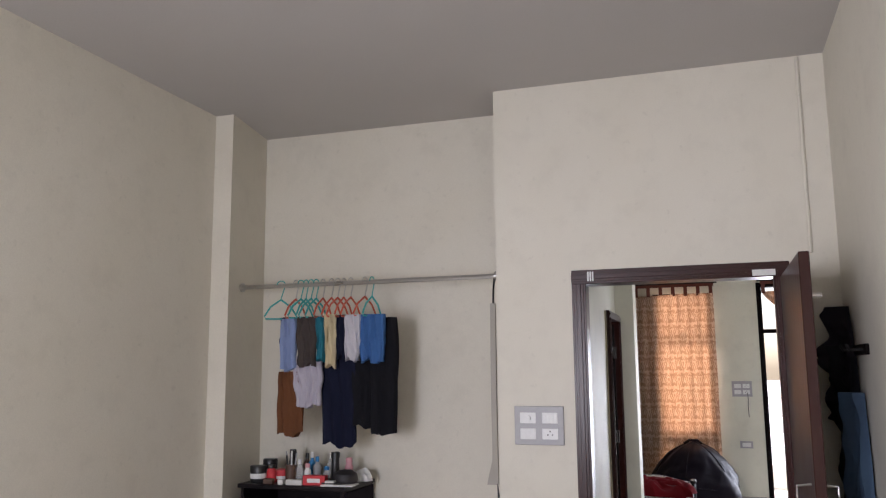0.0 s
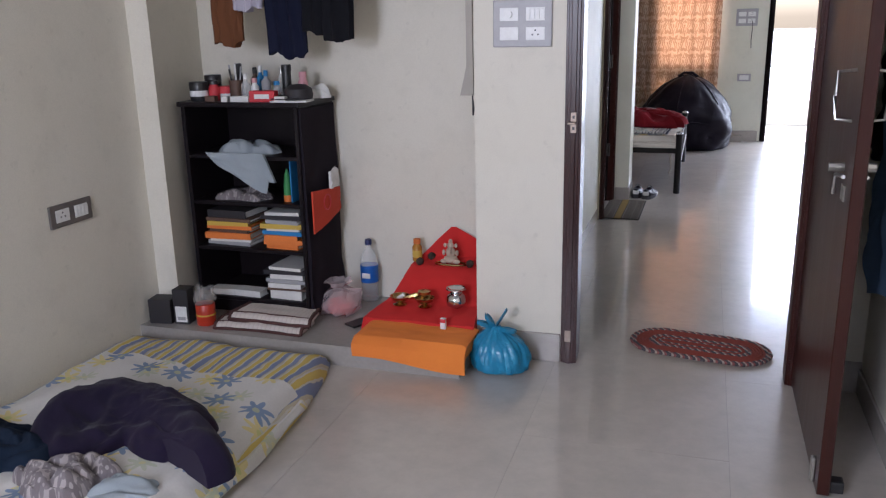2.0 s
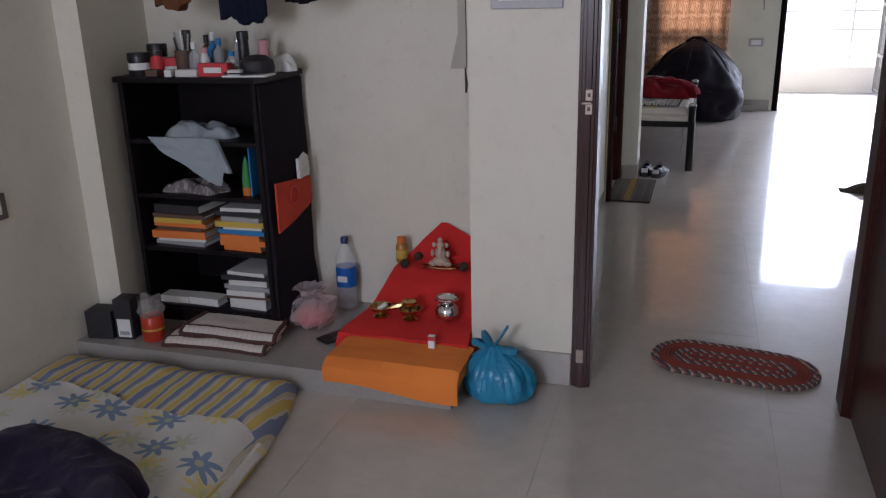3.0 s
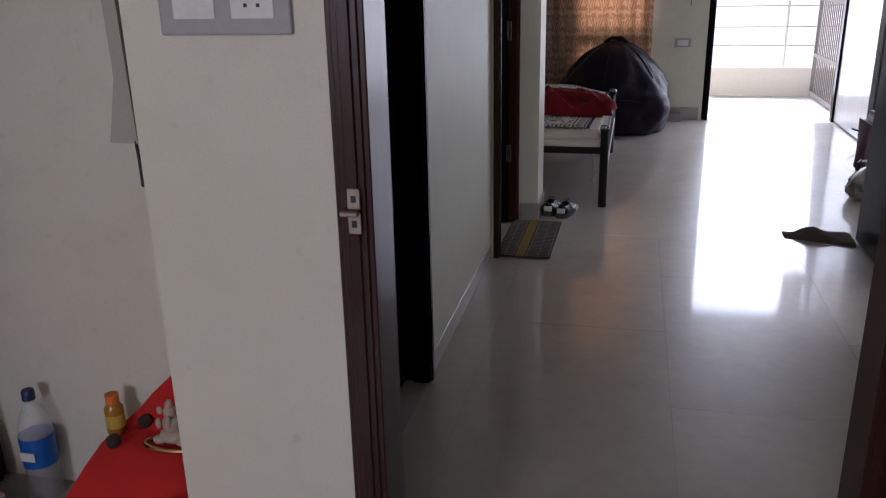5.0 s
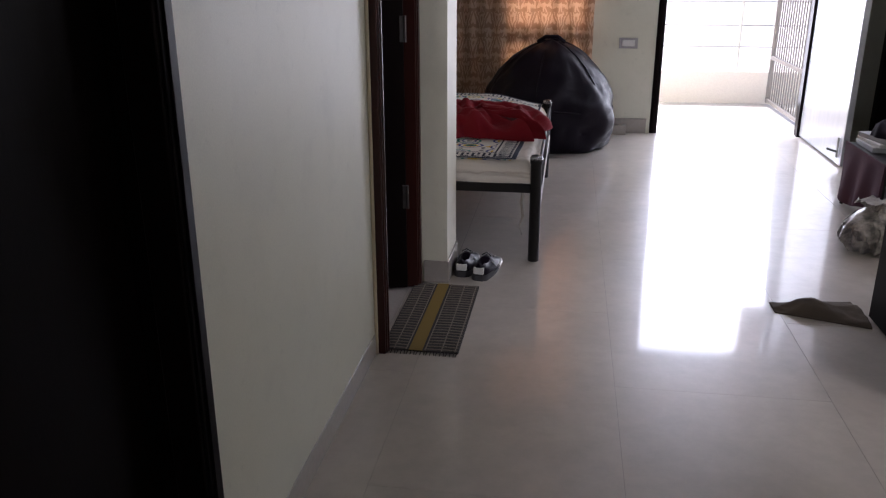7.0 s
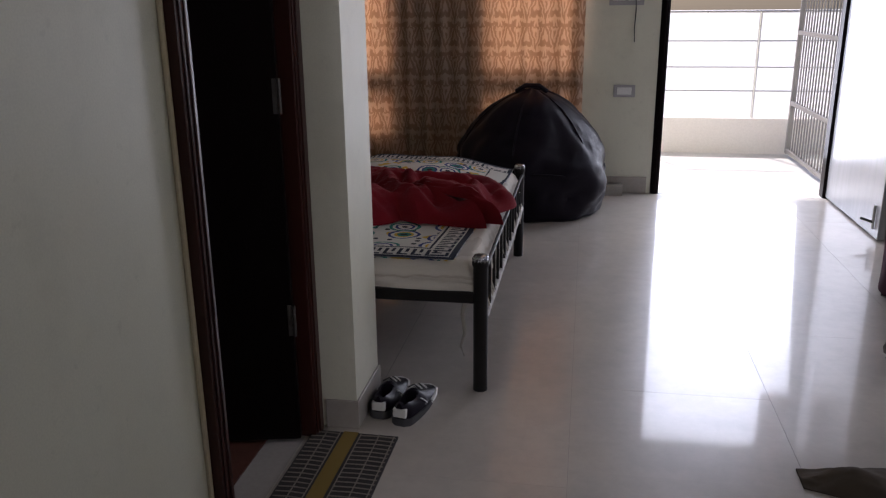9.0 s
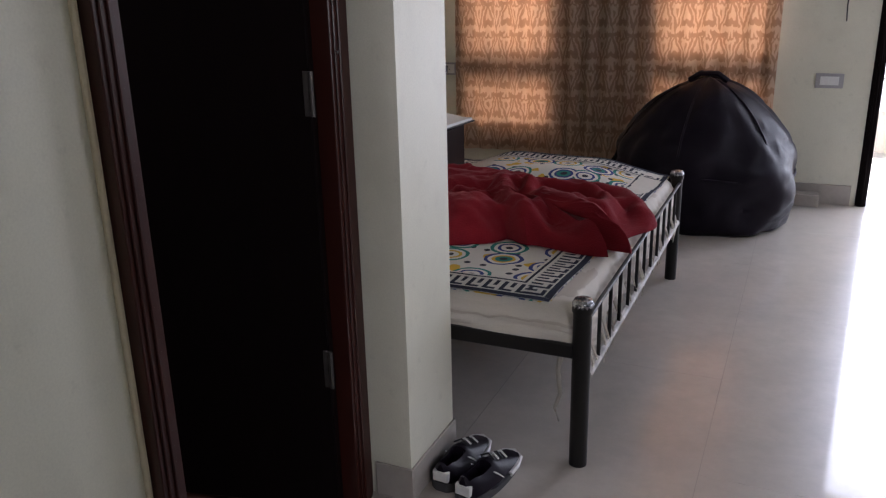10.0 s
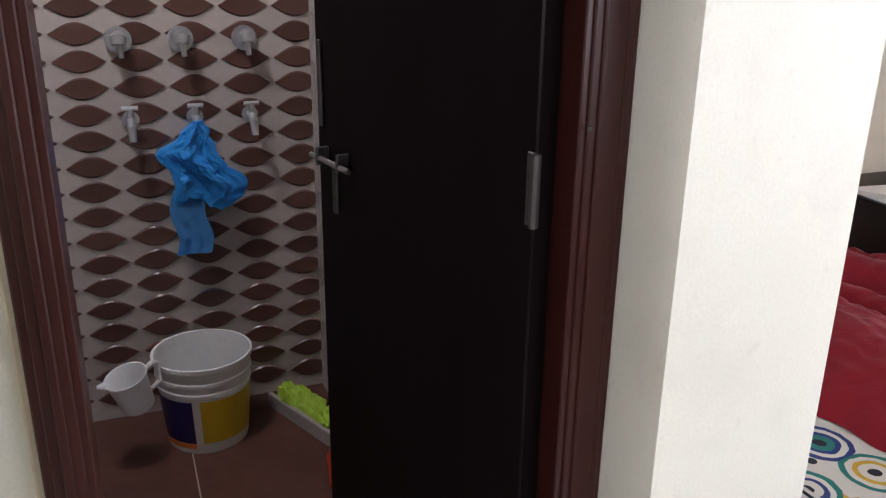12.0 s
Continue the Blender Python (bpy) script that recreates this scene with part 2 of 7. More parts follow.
GROUT = surface("grey_grout", (0.38, 0.355, 0.33), rough=0.8)
SKIRT = surface("skirting_tile", (0.42, 0.39, 0.35), (0.36, 0.33, 0.30), 0.25, fine=40)
SLAB = surface("grey_stone_slab", (0.36, 0.335, 0.31), (0.30, 0.28, 0.26), 0.22, fine=60, broad=3)
WOOD = surface("dark_red_varnished_wood", (0.048, 0.011, 0.008), (0.028, 0.008, 0.006), 0.30, fine=30, broad=4, bumps=0.10, stretch=(6, 6, 0.5), spec=0.32)
TABLEWOOD = surface("dark_brown_veneer", (0.020, 0.008, 0.007), (0.012, 0.006, 0.005), 0.4, fine=30, broad=4, bumps=0.05, stretch=(6, 6, 0.5), spec=0.25)
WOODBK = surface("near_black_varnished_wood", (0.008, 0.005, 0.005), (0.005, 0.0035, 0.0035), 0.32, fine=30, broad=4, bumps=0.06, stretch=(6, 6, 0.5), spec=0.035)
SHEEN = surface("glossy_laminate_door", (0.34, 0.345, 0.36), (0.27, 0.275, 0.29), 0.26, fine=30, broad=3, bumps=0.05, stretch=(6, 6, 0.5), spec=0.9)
STEEL = surface("brushed_steel", (0.62, 0.61, 0.59), (0.5, 0.49, 0.47), 0.28, 1.0, fine=200)
CHROME = surface("chrome", (0.75, 0.76, 0.77), (0.65, 0.66, 0.67), 0.12, 1.0)
SATIN = surface("satin_chrome", (0.66, 0.67, 0.68), (0.54, 0.55, 0.56), 0.32, 0.75, fine=90)
BRASS = surface("brass", (0.62, 0.44, 0.19), (0.45, 0.31, 0.13), 0.25, 1.0, fine=90)
PLATE = surface("silver_grey_plastic", (0.42, 0.41, 0.42), rough=0.4)
WHITEP = surface("white_plastic", (0.78, 0.78, 0.76), (0.7, 0.7, 0.68), 0.35)
BLACKP = surface("black_plastic", (0.02, 0.02, 0.022), (0.012, 0.012, 0.013), 0.35)
BLACKM = surface("black_painted_iron", (0.012, 0.012, 0.013), (0.02, 0.017, 0.015), 0.42, fine=120, bumps=0.2, spec=0.2)
BOOKCASE = surface("black_brown_laminate", (0.012, 0.008, 0.010), (0.007, 0.005, 0.006), 0.4, fine=80, bumps=0.2, spec=0.2)
PAPER = surface("white_paper", (0.78, 0.78, 0.77), (0.7, 0.7, 0.68), 0.8)
MAROON = surface("maroon_fleece", (0.27, 0.017, 0.027), (0.17, 0.011, 0.018), 0.95, fine=200, broad=7, bumps=0.6, depth=0.004, sheen=0.10, spec=0.06)
LEATHER = surface("black_leatherette", (0.011, 0.007, 0.014), (0.007, 0.005, 0.009), 0.40, fine=180, broad=4, bumps=0.3, spec=0.14)
RED = surface("red_cotton", (0.66, 0.024, 0.018), (0.54, 0.016, 0.014), 0.9, fine=350, broad=5, bumps=0.3)
ORANGE = surface("orange_cotton", (0.86, 0.26, 0.035), (0.76, 0.20, 0.028), 0.9, fine=350, broad=5, bumps=0.3)
NAVY = surface("navy_velvet", (0.022, 0.014, 0.036), (0.010, 0.008, 0.020), 0.9, fine=240, broad=5, bumps=0.4, sheen=0.08, spec=0.1)
DENIM = surface("dark_denim", (0.018, 0.030, 0.055), (0.010, 0.015, 0.028), 0.9, fine=400, broad=6, bumps=0.4, spec=0.1)
JEANS = surface("blue_denim", (0.065, 0.115, 0.19), (0.035, 0.062, 0.11), 0.9, fine=400, broad=6, bumps=0.4)
GREYPRINT = floral("grey_printed_cotton", (0.36, 0.32, 0.31), [((0.12, 0.10, 0.105), (0.34, 0.31, 0.30), 5.0, 0.40), ((0.16, 0.14, 0.145), (0.30, 0.27, 0.27), 8.0, 0.35)], 0.25, 3.0)
GREYCLOTH = surface("grey_cotton", (0.36, 0.40, 0.43), (0.27, 0.31, 0.33), 0.9, fine=300, broad=5, bumps=0.3)
STRIPES = striped("yellow_and_blue_striped_cotton", [(0.34, (0.62, 0.46, 0.08)), (0.42, (0.60, 0.58, 0.50)), (0.76, (0.17, 0.22, 0.38)), (0.9, (0.52, 0.47, 0.33)), (1.0, (0.60, 0.58, 0.50))], 0.060, 0, 0.016)
FLORAL = floral("white_cotton_with_blue_and_yellow_flowers", (0.62, 0.605, 0.57), [((0.62, 0.52, 0.20), (0.50, 0.50, 0.20), 1.0, 0.20), ((0.45, 0.48, 0.36), (0.55, 0.52, 0.3), 0.9, 0.16), ((0.13, 0.21, 0.36), (0.40, 0.42, 0.30), 1.0, 0.21)], 0.215)
SHEET = ringed("white_bedsheet_with_ringed_print", (0.70, 0.68, 0.62), [(0.02, 0.20, 0.17), (0.03, 0.05, 0.20), (0.62, 0.40, 0.04), (0.02, 0.022, 0.035)])
SHEETEDGE = striped("white_bedsheet_with_faint_stripes", [(0.4, (0.72, 0.67, 0.59)), (0.55, (0.58, 0.52, 0.44)), (1.0, (0.69, 0.64, 0.56))], 0.06, 2, 0.03)
INK = surface("dark_blue_print", (0.014, 0.019, 0.042), (0.010, 0.014, 0.03), 0.9)
DAMASK = damask("orange_brown_damask_curtain")
CURTBAND = surface("dark_brown_band", (0.12, 0.03, 0.018), rough=0.85)
GLASS = clear("window_glass", (0.95, 0.97, 0.96), 0.02, 0.12)
CLEARP = clear("clear_plastic", (0.97, 0.98, 0.985), 0.06, 0.26, 0.95)
PINKBAG = clear("pinkish_clear_bag", (0.98, 0.86, 0.87), 0.12, 0.34, 0.75)
FILM = clear("crinkled_clear_film", (0.93, 0.90, 0.86), 0.15, 0.32, 0.6)
BLUEBAG = surface("blue_polythene", (0.03, 0.27, 0.46), (0.02, 0.20, 0.37), 0.3, fine=26, broad=6, bumps=0.6, depth=0.012)
BLUENET = clear("thin_blue_bag", (0.04, 0.36, 0.85), 0.3, 0.72, 1.0)
MARBLE = surface("balcony_floor", (0.80, 0.78, 0.74), (0.74, 0.72, 0.68), 0.4, fine=30)
PARAPET = surface("beige_parapet_plaster", (0.86, 0.81, 0.75), (0.80, 0.75, 0.69), 0.8, fine=60)
FACADE = surface("pale_render", (0.70, 0.68, 0.63), (0.62, 0.60, 0.55), 0.8, fine=20, broad=0.4)
GROUND = surface("pale_dusty_ground", (0.76, 0.74, 0.70), (0.68, 0.66, 0.62), 0.95, fine=3, broad=0.2)
HINGE = surface("worn_dark_steel", (0.12, 0.112, 0.105), (0.04, 0.037, 0.034), 0.42, 0.7, fine=60, broad=20)
WORNRAIL = surface("worn_silver_paint", (0.62, 0.60, 0.57), (0.30, 0.28, 0.26), 0.6, fine=60, broad=14, spread=0.12)
WRAP = surface("crumpled_silver_film", (0.60, 0.60, 0.62), (0.10, 0.10, 0.11), 0.25, 0.8, fine=90, broad=60, bumps=0.8, depth=0.006, spread=0.1)
KEEPER = surface("dull_brassy_steel", (0.42, 0.34, 0.28), (0.25, 0.19, 0.15), 0.4, 0.6, fine=90, broad=30)
GATE = surface("grey_painted_gate", (0.30, 0.28, 0.26), (0.22, 0.2, 0.18), 0.4, fine=80)
TILEPALE = surface("glazed_pale_tile", (0.50, 0.45, 0.40), (0.44, 0.39, 0.35), 0.3, fine=50)
TILESIDE = surface("rippled_pale_tile", (0.46, 0.42, 0.38), (0.40, 0.36, 0.33), 0.3, fine=11, broad=3, bumps=1.0, depth=0.035)
TILEBROWN = surface("glazed_brown_tile", (0.115, 0.055, 0.042), (0.085, 0.042, 0.033), 0.3, fine=50, rnd=0.3)
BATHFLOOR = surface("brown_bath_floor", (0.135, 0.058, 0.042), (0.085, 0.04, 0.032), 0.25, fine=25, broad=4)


# ---- mesh helpers ----
def box(bm, lo, hi, bev=0.0, seg=2):
    vs = [bm.verts.new((x, y, z)) for x in (lo[0], hi[0]) for y in (lo[1], hi[1]) for z in (lo[2], hi[2])]
    fs = [bm.faces.new([vs[i] for i in f]) for f in ((0, 1, 3, 2), (4, 6, 7, 5), (0, 4, 5, 1), (2, 3, 7, 6), (0, 2, 6, 4), (1, 5, 7, 3))]
    if bev:
        es = list({e for f in fs for e in f.edges})
        bmesh.ops.bevel(bm, geom=es, offset=bev, segments=seg, profile=0.6, affect="EDGES")
    return vs


def prism(bm, pts, z0, z1):
    lo = [bm.verts.new((x, y, z0)) for x, y in pts]
    hi = [bm.verts.new((x, y, z1)) for x, y in pts]
    n = len(pts)
    bm.faces.new(lo[::-1]), bm.faces.new(hi)
    for i in range(n):
        bm.faces.new((lo[i], lo[(i + 1) % n], hi[(i + 1) % n], hi[i]))


def lathe(bm, prof, n=20, at=(0, 0, 0), close=True):
    rings = []
    for r, z in prof:
        rings.append([bm.verts.new((at[0] + r * math.cos(2 * math.pi * i / n), at[1] + r * math.sin(2 * math.pi * i / n), at[2] + z)) for i in range(n)])
    for a, b in zip(rings, rings[1:]):
        for i in range(n):
            bm.faces.new((a[i], a[(i + 1) % n], b[(i + 1) % n], b[i]))
    if close:
        bm.faces.new(rings[0][::-1]), bm.faces.new(rings[-1])


def tube(bm, pts, r, n=8):
    pts = [Vector(p) for p in pts]
    rings = []
    for i, p in enumerate(pts):
        d = (pts[min(i + 1, len(pts) - 1)] - pts[max(i - 1, 0)]).normalized()
        s = d.cross(Vector((0, 0, 1)))
        s = s.normalized() if s.length > 1e-3 else Vector((1, 0, 0))
        u = s.cross(d)
        rad = r[i] if isinstance(r, (list, tuple)) else r
        rings.append([bm.verts.new(p + rad * (math.cos(2 * math.pi * k / n) * s + math.sin(2 * math.pi * k / n) * u)) for k in range(n)])
    for a, b in zip(rings, rings[1:]):
        for i in range(n):
            bm.faces.new((a[i], a[(i + 1) % n], b[(i + 1) % n], b[i]))
    bm.faces.new(rings[0][::-1]), bm.faces.new(rings[-1])


def cloth(bm, nu, nv, front, back):
    """A closed layer of cloth between two surfaces given over u, v in 0..1."""
    a = [[bm.verts.new(front(i / nu, j / nv)) for j in range(nv + 1)] for i in range(nu + 1)]
    b = [[bm.verts.new(back(i / nu, j / nv)) for j in range(nv + 1)] for i in range(nu + 1)]
    for i in range(nu):
        for j in range(nv):
            bm.faces.new((a[i][j], a[i + 1][j], a[i + 1][j + 1], a[i][j + 1]))
            bm.faces.new((b[i][j], b[i][j + 1], b[i + 1][j + 1], b[i + 1][j]))
    for i in range(nu):
        bm.faces.new((a[i][0], b[i][0], b[i + 1][0], a[i + 1][0]))
        bm.faces.new((a[i][nv], a[i + 1][nv], b[i + 1][nv], b[i][nv]))
    for j in range(nv):
        bm.faces.new((a[0][j], a[0][j + 1], b[0][j + 1], b[0][j]))
        bm.faces.new((a[nu][j], b[nu][j], b[nu][j + 1], a[nu][j + 1]))


def fold(x, y, s=1.0, seed=0.0):
    """Smooth wrinkles, -1..1."""
    return noise.noise(Vector((x * s, y * s, seed))) + 0.5 * noise.noise(Vector((x * s * 2.3, y * s * 2.3, seed + 7)))


def finish(name, bm, material, smooth=False):
    bmesh.ops.recalc_face_normals(bm, faces=bm.faces)
    me = bpy.data.meshes.new(name)
    bm.to_mesh(me)
    bm.free()
    for m in material if isinstance(material, (list, tuple)) else (material,):
        me.materials.append(m)
    if smooth:
        me.shade_smooth()
        me.set_sharp_from_angle(angle=radians(42))
    return me


def mesh(name, bm, material, label="", category="", at=(0, 0, 0), rz=0.0, smooth=False, group="", kind=""):
    ob = new(name, finish(name, bm, material, smooth))
    ob.matrix_basis = pose(*at, 0, 0, rz)
    return tagged(ob, label, category, group, kind)


def thing(name, label, category, at=(0, 0, 0), rz=0.0, group="", kind=""):
    ob = new(name)
    ob.empty_display_size = 0.05
    ob.matrix_basis = pose(*at, 0, 0, rz)
    return tagged(ob, label, category, group, kind)


def part(name, bm, material, parent, label="", smooth=False):
    ob = new(name, finish(name, bm, material, smooth))
    ob.parent = parent
    return tagged(ob, label)


def bx(lo, hi, bev=0.0, seg=2):
    bm = bmesh.new()
    box(bm, lo, hi, bev, seg)
    return bm


def lat(prof, n=20, at=(0, 0, 0), close=True):
    bm = bmesh.new()
    lathe(bm, prof, n, at, close)
    return bm


def tub(pts, r, n=8):
    bm = bmesh.new()
    tube(bm, pts, r, n)
    return bm


def structure(name, boxes, material, label, category):
    bm = bmesh.new()
    for lo, hi in boxes:
        box(bm, lo, hi)
    return mesh(name, bm, material, label, category, kind="structure")


# ---- structure ----
H = 3.05
FAR = 7.03
WEST = -1.725
EAST = 1.335
structure("wall_west", [((WEST - 0.18, -4.9, 0), (WEST, 0.5, H))], CREAM, "cream painted plaster wall beside the mattress", "wall")
bm = bmesh.new()
prism(bm, [(WEST - 0.001, -0.125), (-1.615, -0.125), (-1.70, 0.374), (WEST - 0.001, 0.374)], 0, H)
mesh("wall_pilaster", bm, CREAM, "cream plaster pilaster at the edge of the alcove", "wall", kind="structure")
structure("wall_alcove", [((WEST, 0.374, 0), (-0.0, 0.50, H)), ((-0.19, 0.0, 0), (0.0, 0.374, H))], CREAM, "cream plaster back and side of the clothes alcove", "wall")
structure("wall_bedroom_north", [((0.0, 0.0, 0), (0.178, 0.13, H)), ((0.178, 0.0, 2.12), (1.134, 0.13, H)), ((1.134, 0.0, 0), (EAST, 0.13, H))], CREAM, "cream plaster wall round the bedroom doorway", "wall")
structure("wall_bedroom_east", [((EAST, -4.9, 0), (EAST + 0.18, 0.13, H))], CREAM, "cream plaster wall behind the open door", "wall")
structure("wall_bedroom_south", [((WEST, -4.9, 0), (-1.05, -4.75, H)), ((0.65, -4.9, 0), (EAST, -4.75, H)), ((-1.05, -4.9, 0), (0.65, -4.75, 0.9)), ((-1.05, -4.9, 2.3), (0.65, -4.75, H))], CREAM, "cream plaster wall with the bedroom window", "wall")
structure("wall_hall_west", [((-0.12, 0.50, 0), (0, 0.69, H)), ((-0.12, 1.337, 0), (0, 2.655, H)), ((-0.12, 0.69, 2.1), (0, 1.337, H)), ((-0.12, 2.655, 2.12), (0, 3.395, H))], MINT, "pale greenish plaster wall of the passage", "wall")
structure("wall_bath_north", [((-1.95, 3.395, 0), (0.155, 3.675, H))], MINT, "pale plaster pillar and wall end beside the bath door", "wall")
structure("wall_dark_room", [((-1.9, 0.50, 0), (-1.8, 2.45, H)), ((-1.8, 2.35, 0), (-0.12, 2.45, H))], MINT, "plaster walls of the unlit side room", "wall")
structure("wall_hall_left", [((-2.05, 3.675, 0), (-1.90, FAR, H))], MINT, "pale plaster wall at the head of the bed", "wall")
structure("wall_passage_east", [((1.95, 0.0, 0), (2.1, 1.55, H)), ((1.95, 2.43, 0), (2.1, 3.245, H)), ((1.95, 1.55, 2.1), (2.1, 2.43, H)), ((EAST + 0.18, 0.0, 0), (1.95, 0.13, H)), ((2.1, 3.1, 0), (2.9, 3.245, H))], MINT, "pale plaster wall of the passage", "wall")
# unseen room added to hold the passage fill and limit its spread
structure("wall_kitchen", [((2.1, -0.02, 0), (3.95, 0.13, H)), ((3.80, 0.13, 0), (3.95, 0.2, H)), ((3.80, 0.8, 0), (3.95, 3.245, H)), ((3.80, 0.2, 0), (3.95, 0.8, 0.9)), ((3.80, 0.2, 2.3), (3.95, 0.8, H)), ((2.9, 3.1, 0), (3.8, 3.245, H))], MINT, "unseen plaster walls added round the passage fill lamp", "wall")
structure("kitchen_floor", [((2.1, 0.13, -0.15), (3.8, 3.1, 0.0))], SLAB, "unseen grey stone floor added under the passage fill lamp", "floor")
structure("kitchen_ceiling", [((3.05, -0.02, H), (3.95, 3.245, H + 0.12))], CEIL, "unseen whitewashed ceiling added over the passage fill lamp", "ceiling")
# opening at y 4.22 to 5.28 is added to let the hall fill in
structure("wall_hall_east", [((2.9, 3.245, 0), (3.05, 3.3, H)), ((2.9, 3.3, 0), (3.05, 4.22, H)), ((2.9, 5.28, 0), (3.05, FAR, H)), ((2.9, 4.22, 0), (3.05, 5.28, 0.9)), ((2.9, 4.22, 2.4), (3.05, 5.28, H))], MINT, "pale plaster wall of the hall", "wall")
structure("wall_far", [((-2.05, FAR, 0), (-1.15, FAR + 0.15, H)), ((-0.50, FAR, 0), (0.08, FAR + 0.15, H)), ((0.78, FAR, 0), (1.365, FAR + 0.15, H)),
                       ((2.55, FAR, 0), (3.05, FAR + 0.15, H)), ((-1.15, FAR, 0), (-0.50, FAR + 0.15, 0.37)), ((0.08, FAR, 0), (0.78, FAR + 0.15, 0.37)),
                       ((-1.15, FAR, 2.62), (-0.50, FAR + 0.15, H)), ((0.08, FAR, 2.62), (0.78, FAR + 0.15, H)), ((1.365, FAR, 2.70), (2.55, FAR + 0.15, H))],
          MINT, "pale greenish plaster wall with curtained windows and the balcony door", "wall")
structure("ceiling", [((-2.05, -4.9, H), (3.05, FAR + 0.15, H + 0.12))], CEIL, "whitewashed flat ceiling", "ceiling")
structure("floor", [((-2.05, -4.9, -0.15), (3.05, FAR + 0.15, -0.0015))], GROUT, "grey floor bed with thin joints under the tiles", "floor")
structure("platform", [((WEST, -0.285, 0), (-0.19, 0.374, 0.09))], SLAB, "low grey stone platform that fills the alcove", "platform")

# skirting
SK = [((-0.17, -0.012, 0), (0.176, 0.0, 0.125)), ((1.136, -0.012, 0), (EAST, 0.0, 0.125)), ((EAST - 0.012, -4.75, 0), (EAST, -0.012, 0.10)),
      ((0.0, 1.34, 0), (0.003, 2.65, 0.085)), ((0.0, 0.135, 0), (0.012, 0.66, 0.10)), ((0.05, 3.387, 0), (0.163, 3.395, 0.10)), ((0.155, 3.395, 0), (0.163, 3.683, 0.10)),
      ((-1.9, FAR - 0.012, 0), (1.31, FAR, 0.12)), ((1.938, 0.14, 0), (1.95, 3.2, 0.10)), ((-1.9, 3.675, 0), (0.155, 3.687, 0.10))]
for lo, hi in SK:
    mesh("baseboard", bx(lo, hi, 0.002, 1), SKIRT, "grey tile skirting along the wall foot", "skirting", kind="structure")


def door_frame(name, y0, y1, depth, z1, material, label, jamb, x_axis=True, plane=0.0, jamb2=None, back=0.012):
    """A door case of two jambs and a head with a stepped moulding. x_axis: the opening runs along x, else along y."""
    f = thing(name, label, "door frame", kind="structure")
    jamb2 = jamb2 or jamb

    def bar(nm, a0, a1, z0, zz):
        bm = bmesh.new()
        for inset, d0, d1 in ((0.0, -0.006, depth * 0.45), (0.010, -0.011, -0.006), (0.022, -0.016, -0.011), (0.0, depth * 0.45, depth)):
            if d1 <= depth * 0.45:
                p, q, r0, r1 = a0 + inset, a1 - inset, z0, zz - (inset if zz > 1 and nm == "head" else 0)
                if nm == "head":
                    p, q, r0, r1 = a0, a1, z0 + inset, zz - inset
            else:
                p, q, r0, r1 = a0, a1, z0, zz
                if nm == "jamb":
                    p, q = (a0, a1 - back) if a0 == y0 else (a0 + back, a1)
            if x_axis:
                box(bm, (p, plane + d0, r0), (q, plane + d1, r1), 0.002, 1)
            else:
                box(bm, (plane - d1, p, r0), (plane - d0, q, r1), 0.002, 1)
        return part(nm, bm, material, f)
    j1 = bar("jamb", y0, y0 + jamb, 0, z1 - jamb)
    bar("jamb", y1 - jamb2, y1, 0, z1 - jamb)
    bar("head", y0, y1, z1 - jamb, z1)
    return f, j1


bed_frame, bed_jamb = door_frame("door_1", 0.178, 1.134, 0.125, 2.12, WOOD, "dark reddish varnished wooden door case of the bedroom", 0.066, back=0.004)
for z in (1.024, 0.980):
    part("strike_plate", bx((0.203, -0.020, z), (0.226, -0.0165, z + 0.036), 0.001, 1), KEEPER, bed_jamb, "small steel strike plate")
    part("hole", bx((0.210, -0.0215, z + 0.012), (0.219, -0.0205, z + 0.024)), BLACKP, bed_jamb)
part("strike_plate", bx((0.196, -0.020, 0.10), (0.222, -0.0165, 0.15), 0.001, 1), KEEPER, bed_jamb, "small steel strike plate")
part("keeper_lip", bx((0.192, -0.032, 1.013), (0.224, -0.0165, 1.022), 0.002, 1), KEEPER, bed_jamb, "bent keeper lip")
for dx in (0.0, 0.011, 0.022):
    part("sticker_bar", bx((0.255 + dx, -0.0205, 2.065), (0.262 + dx, -0.0165, 2.11)), WHITEP, bed_frame, "small white mark")
part("sticker", bx((0.98, -0.0205, 2.058), (1.075, -0.0165, 2.085)), WHITEP, bed_frame, "white paper sticker")

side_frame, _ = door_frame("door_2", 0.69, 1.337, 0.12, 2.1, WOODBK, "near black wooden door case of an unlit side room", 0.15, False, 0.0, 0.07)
# near-black panel fills the case, its colour doing for the dark inside
dark_panel = thing("side_room_dark", "near black panel standing in for the darkness of the side room", "door")
part("leaf", bx((-0.115, 0.842, 0.008), (-0.08, 1.265, 1.948), 0.003, 1), WOODBK, dark_panel)
bath_frame, bath_jamb = door_frame("door_3", 2.655, 3.394, 0.15, 2.12, WOOD, "dark reddish moulded wooden door case of the bathroom", 0.055, False, 0.03, 0.078)
part("nail", lat([(0.004, 0), (0.003, 0.006)], 8, (0.0465, 3.325, 1.185)), HINGE, bath_jamb)
far_frame, _ = door_frame("door_4", 1.34, 2.58, 0.13, 2.72, WOODBK, "dark wooden door case with a transom at the balcony", 0.06, True, FAR)
part("transom_bar", bx((1.39, FAR + 0.02, 2.09), (2.52, FAR + 0.08, 2.14), 0.003, 1), WOODBK, far_frame)
threshold = mesh("threshold", bx((1.40, FAR + 0.002, -0.012), (2.52, FAR + 0.16, 0.002), 0.001, 1), MARBLE, "thin pale stone threshold under the balcony door", "threshold", kind="structure")


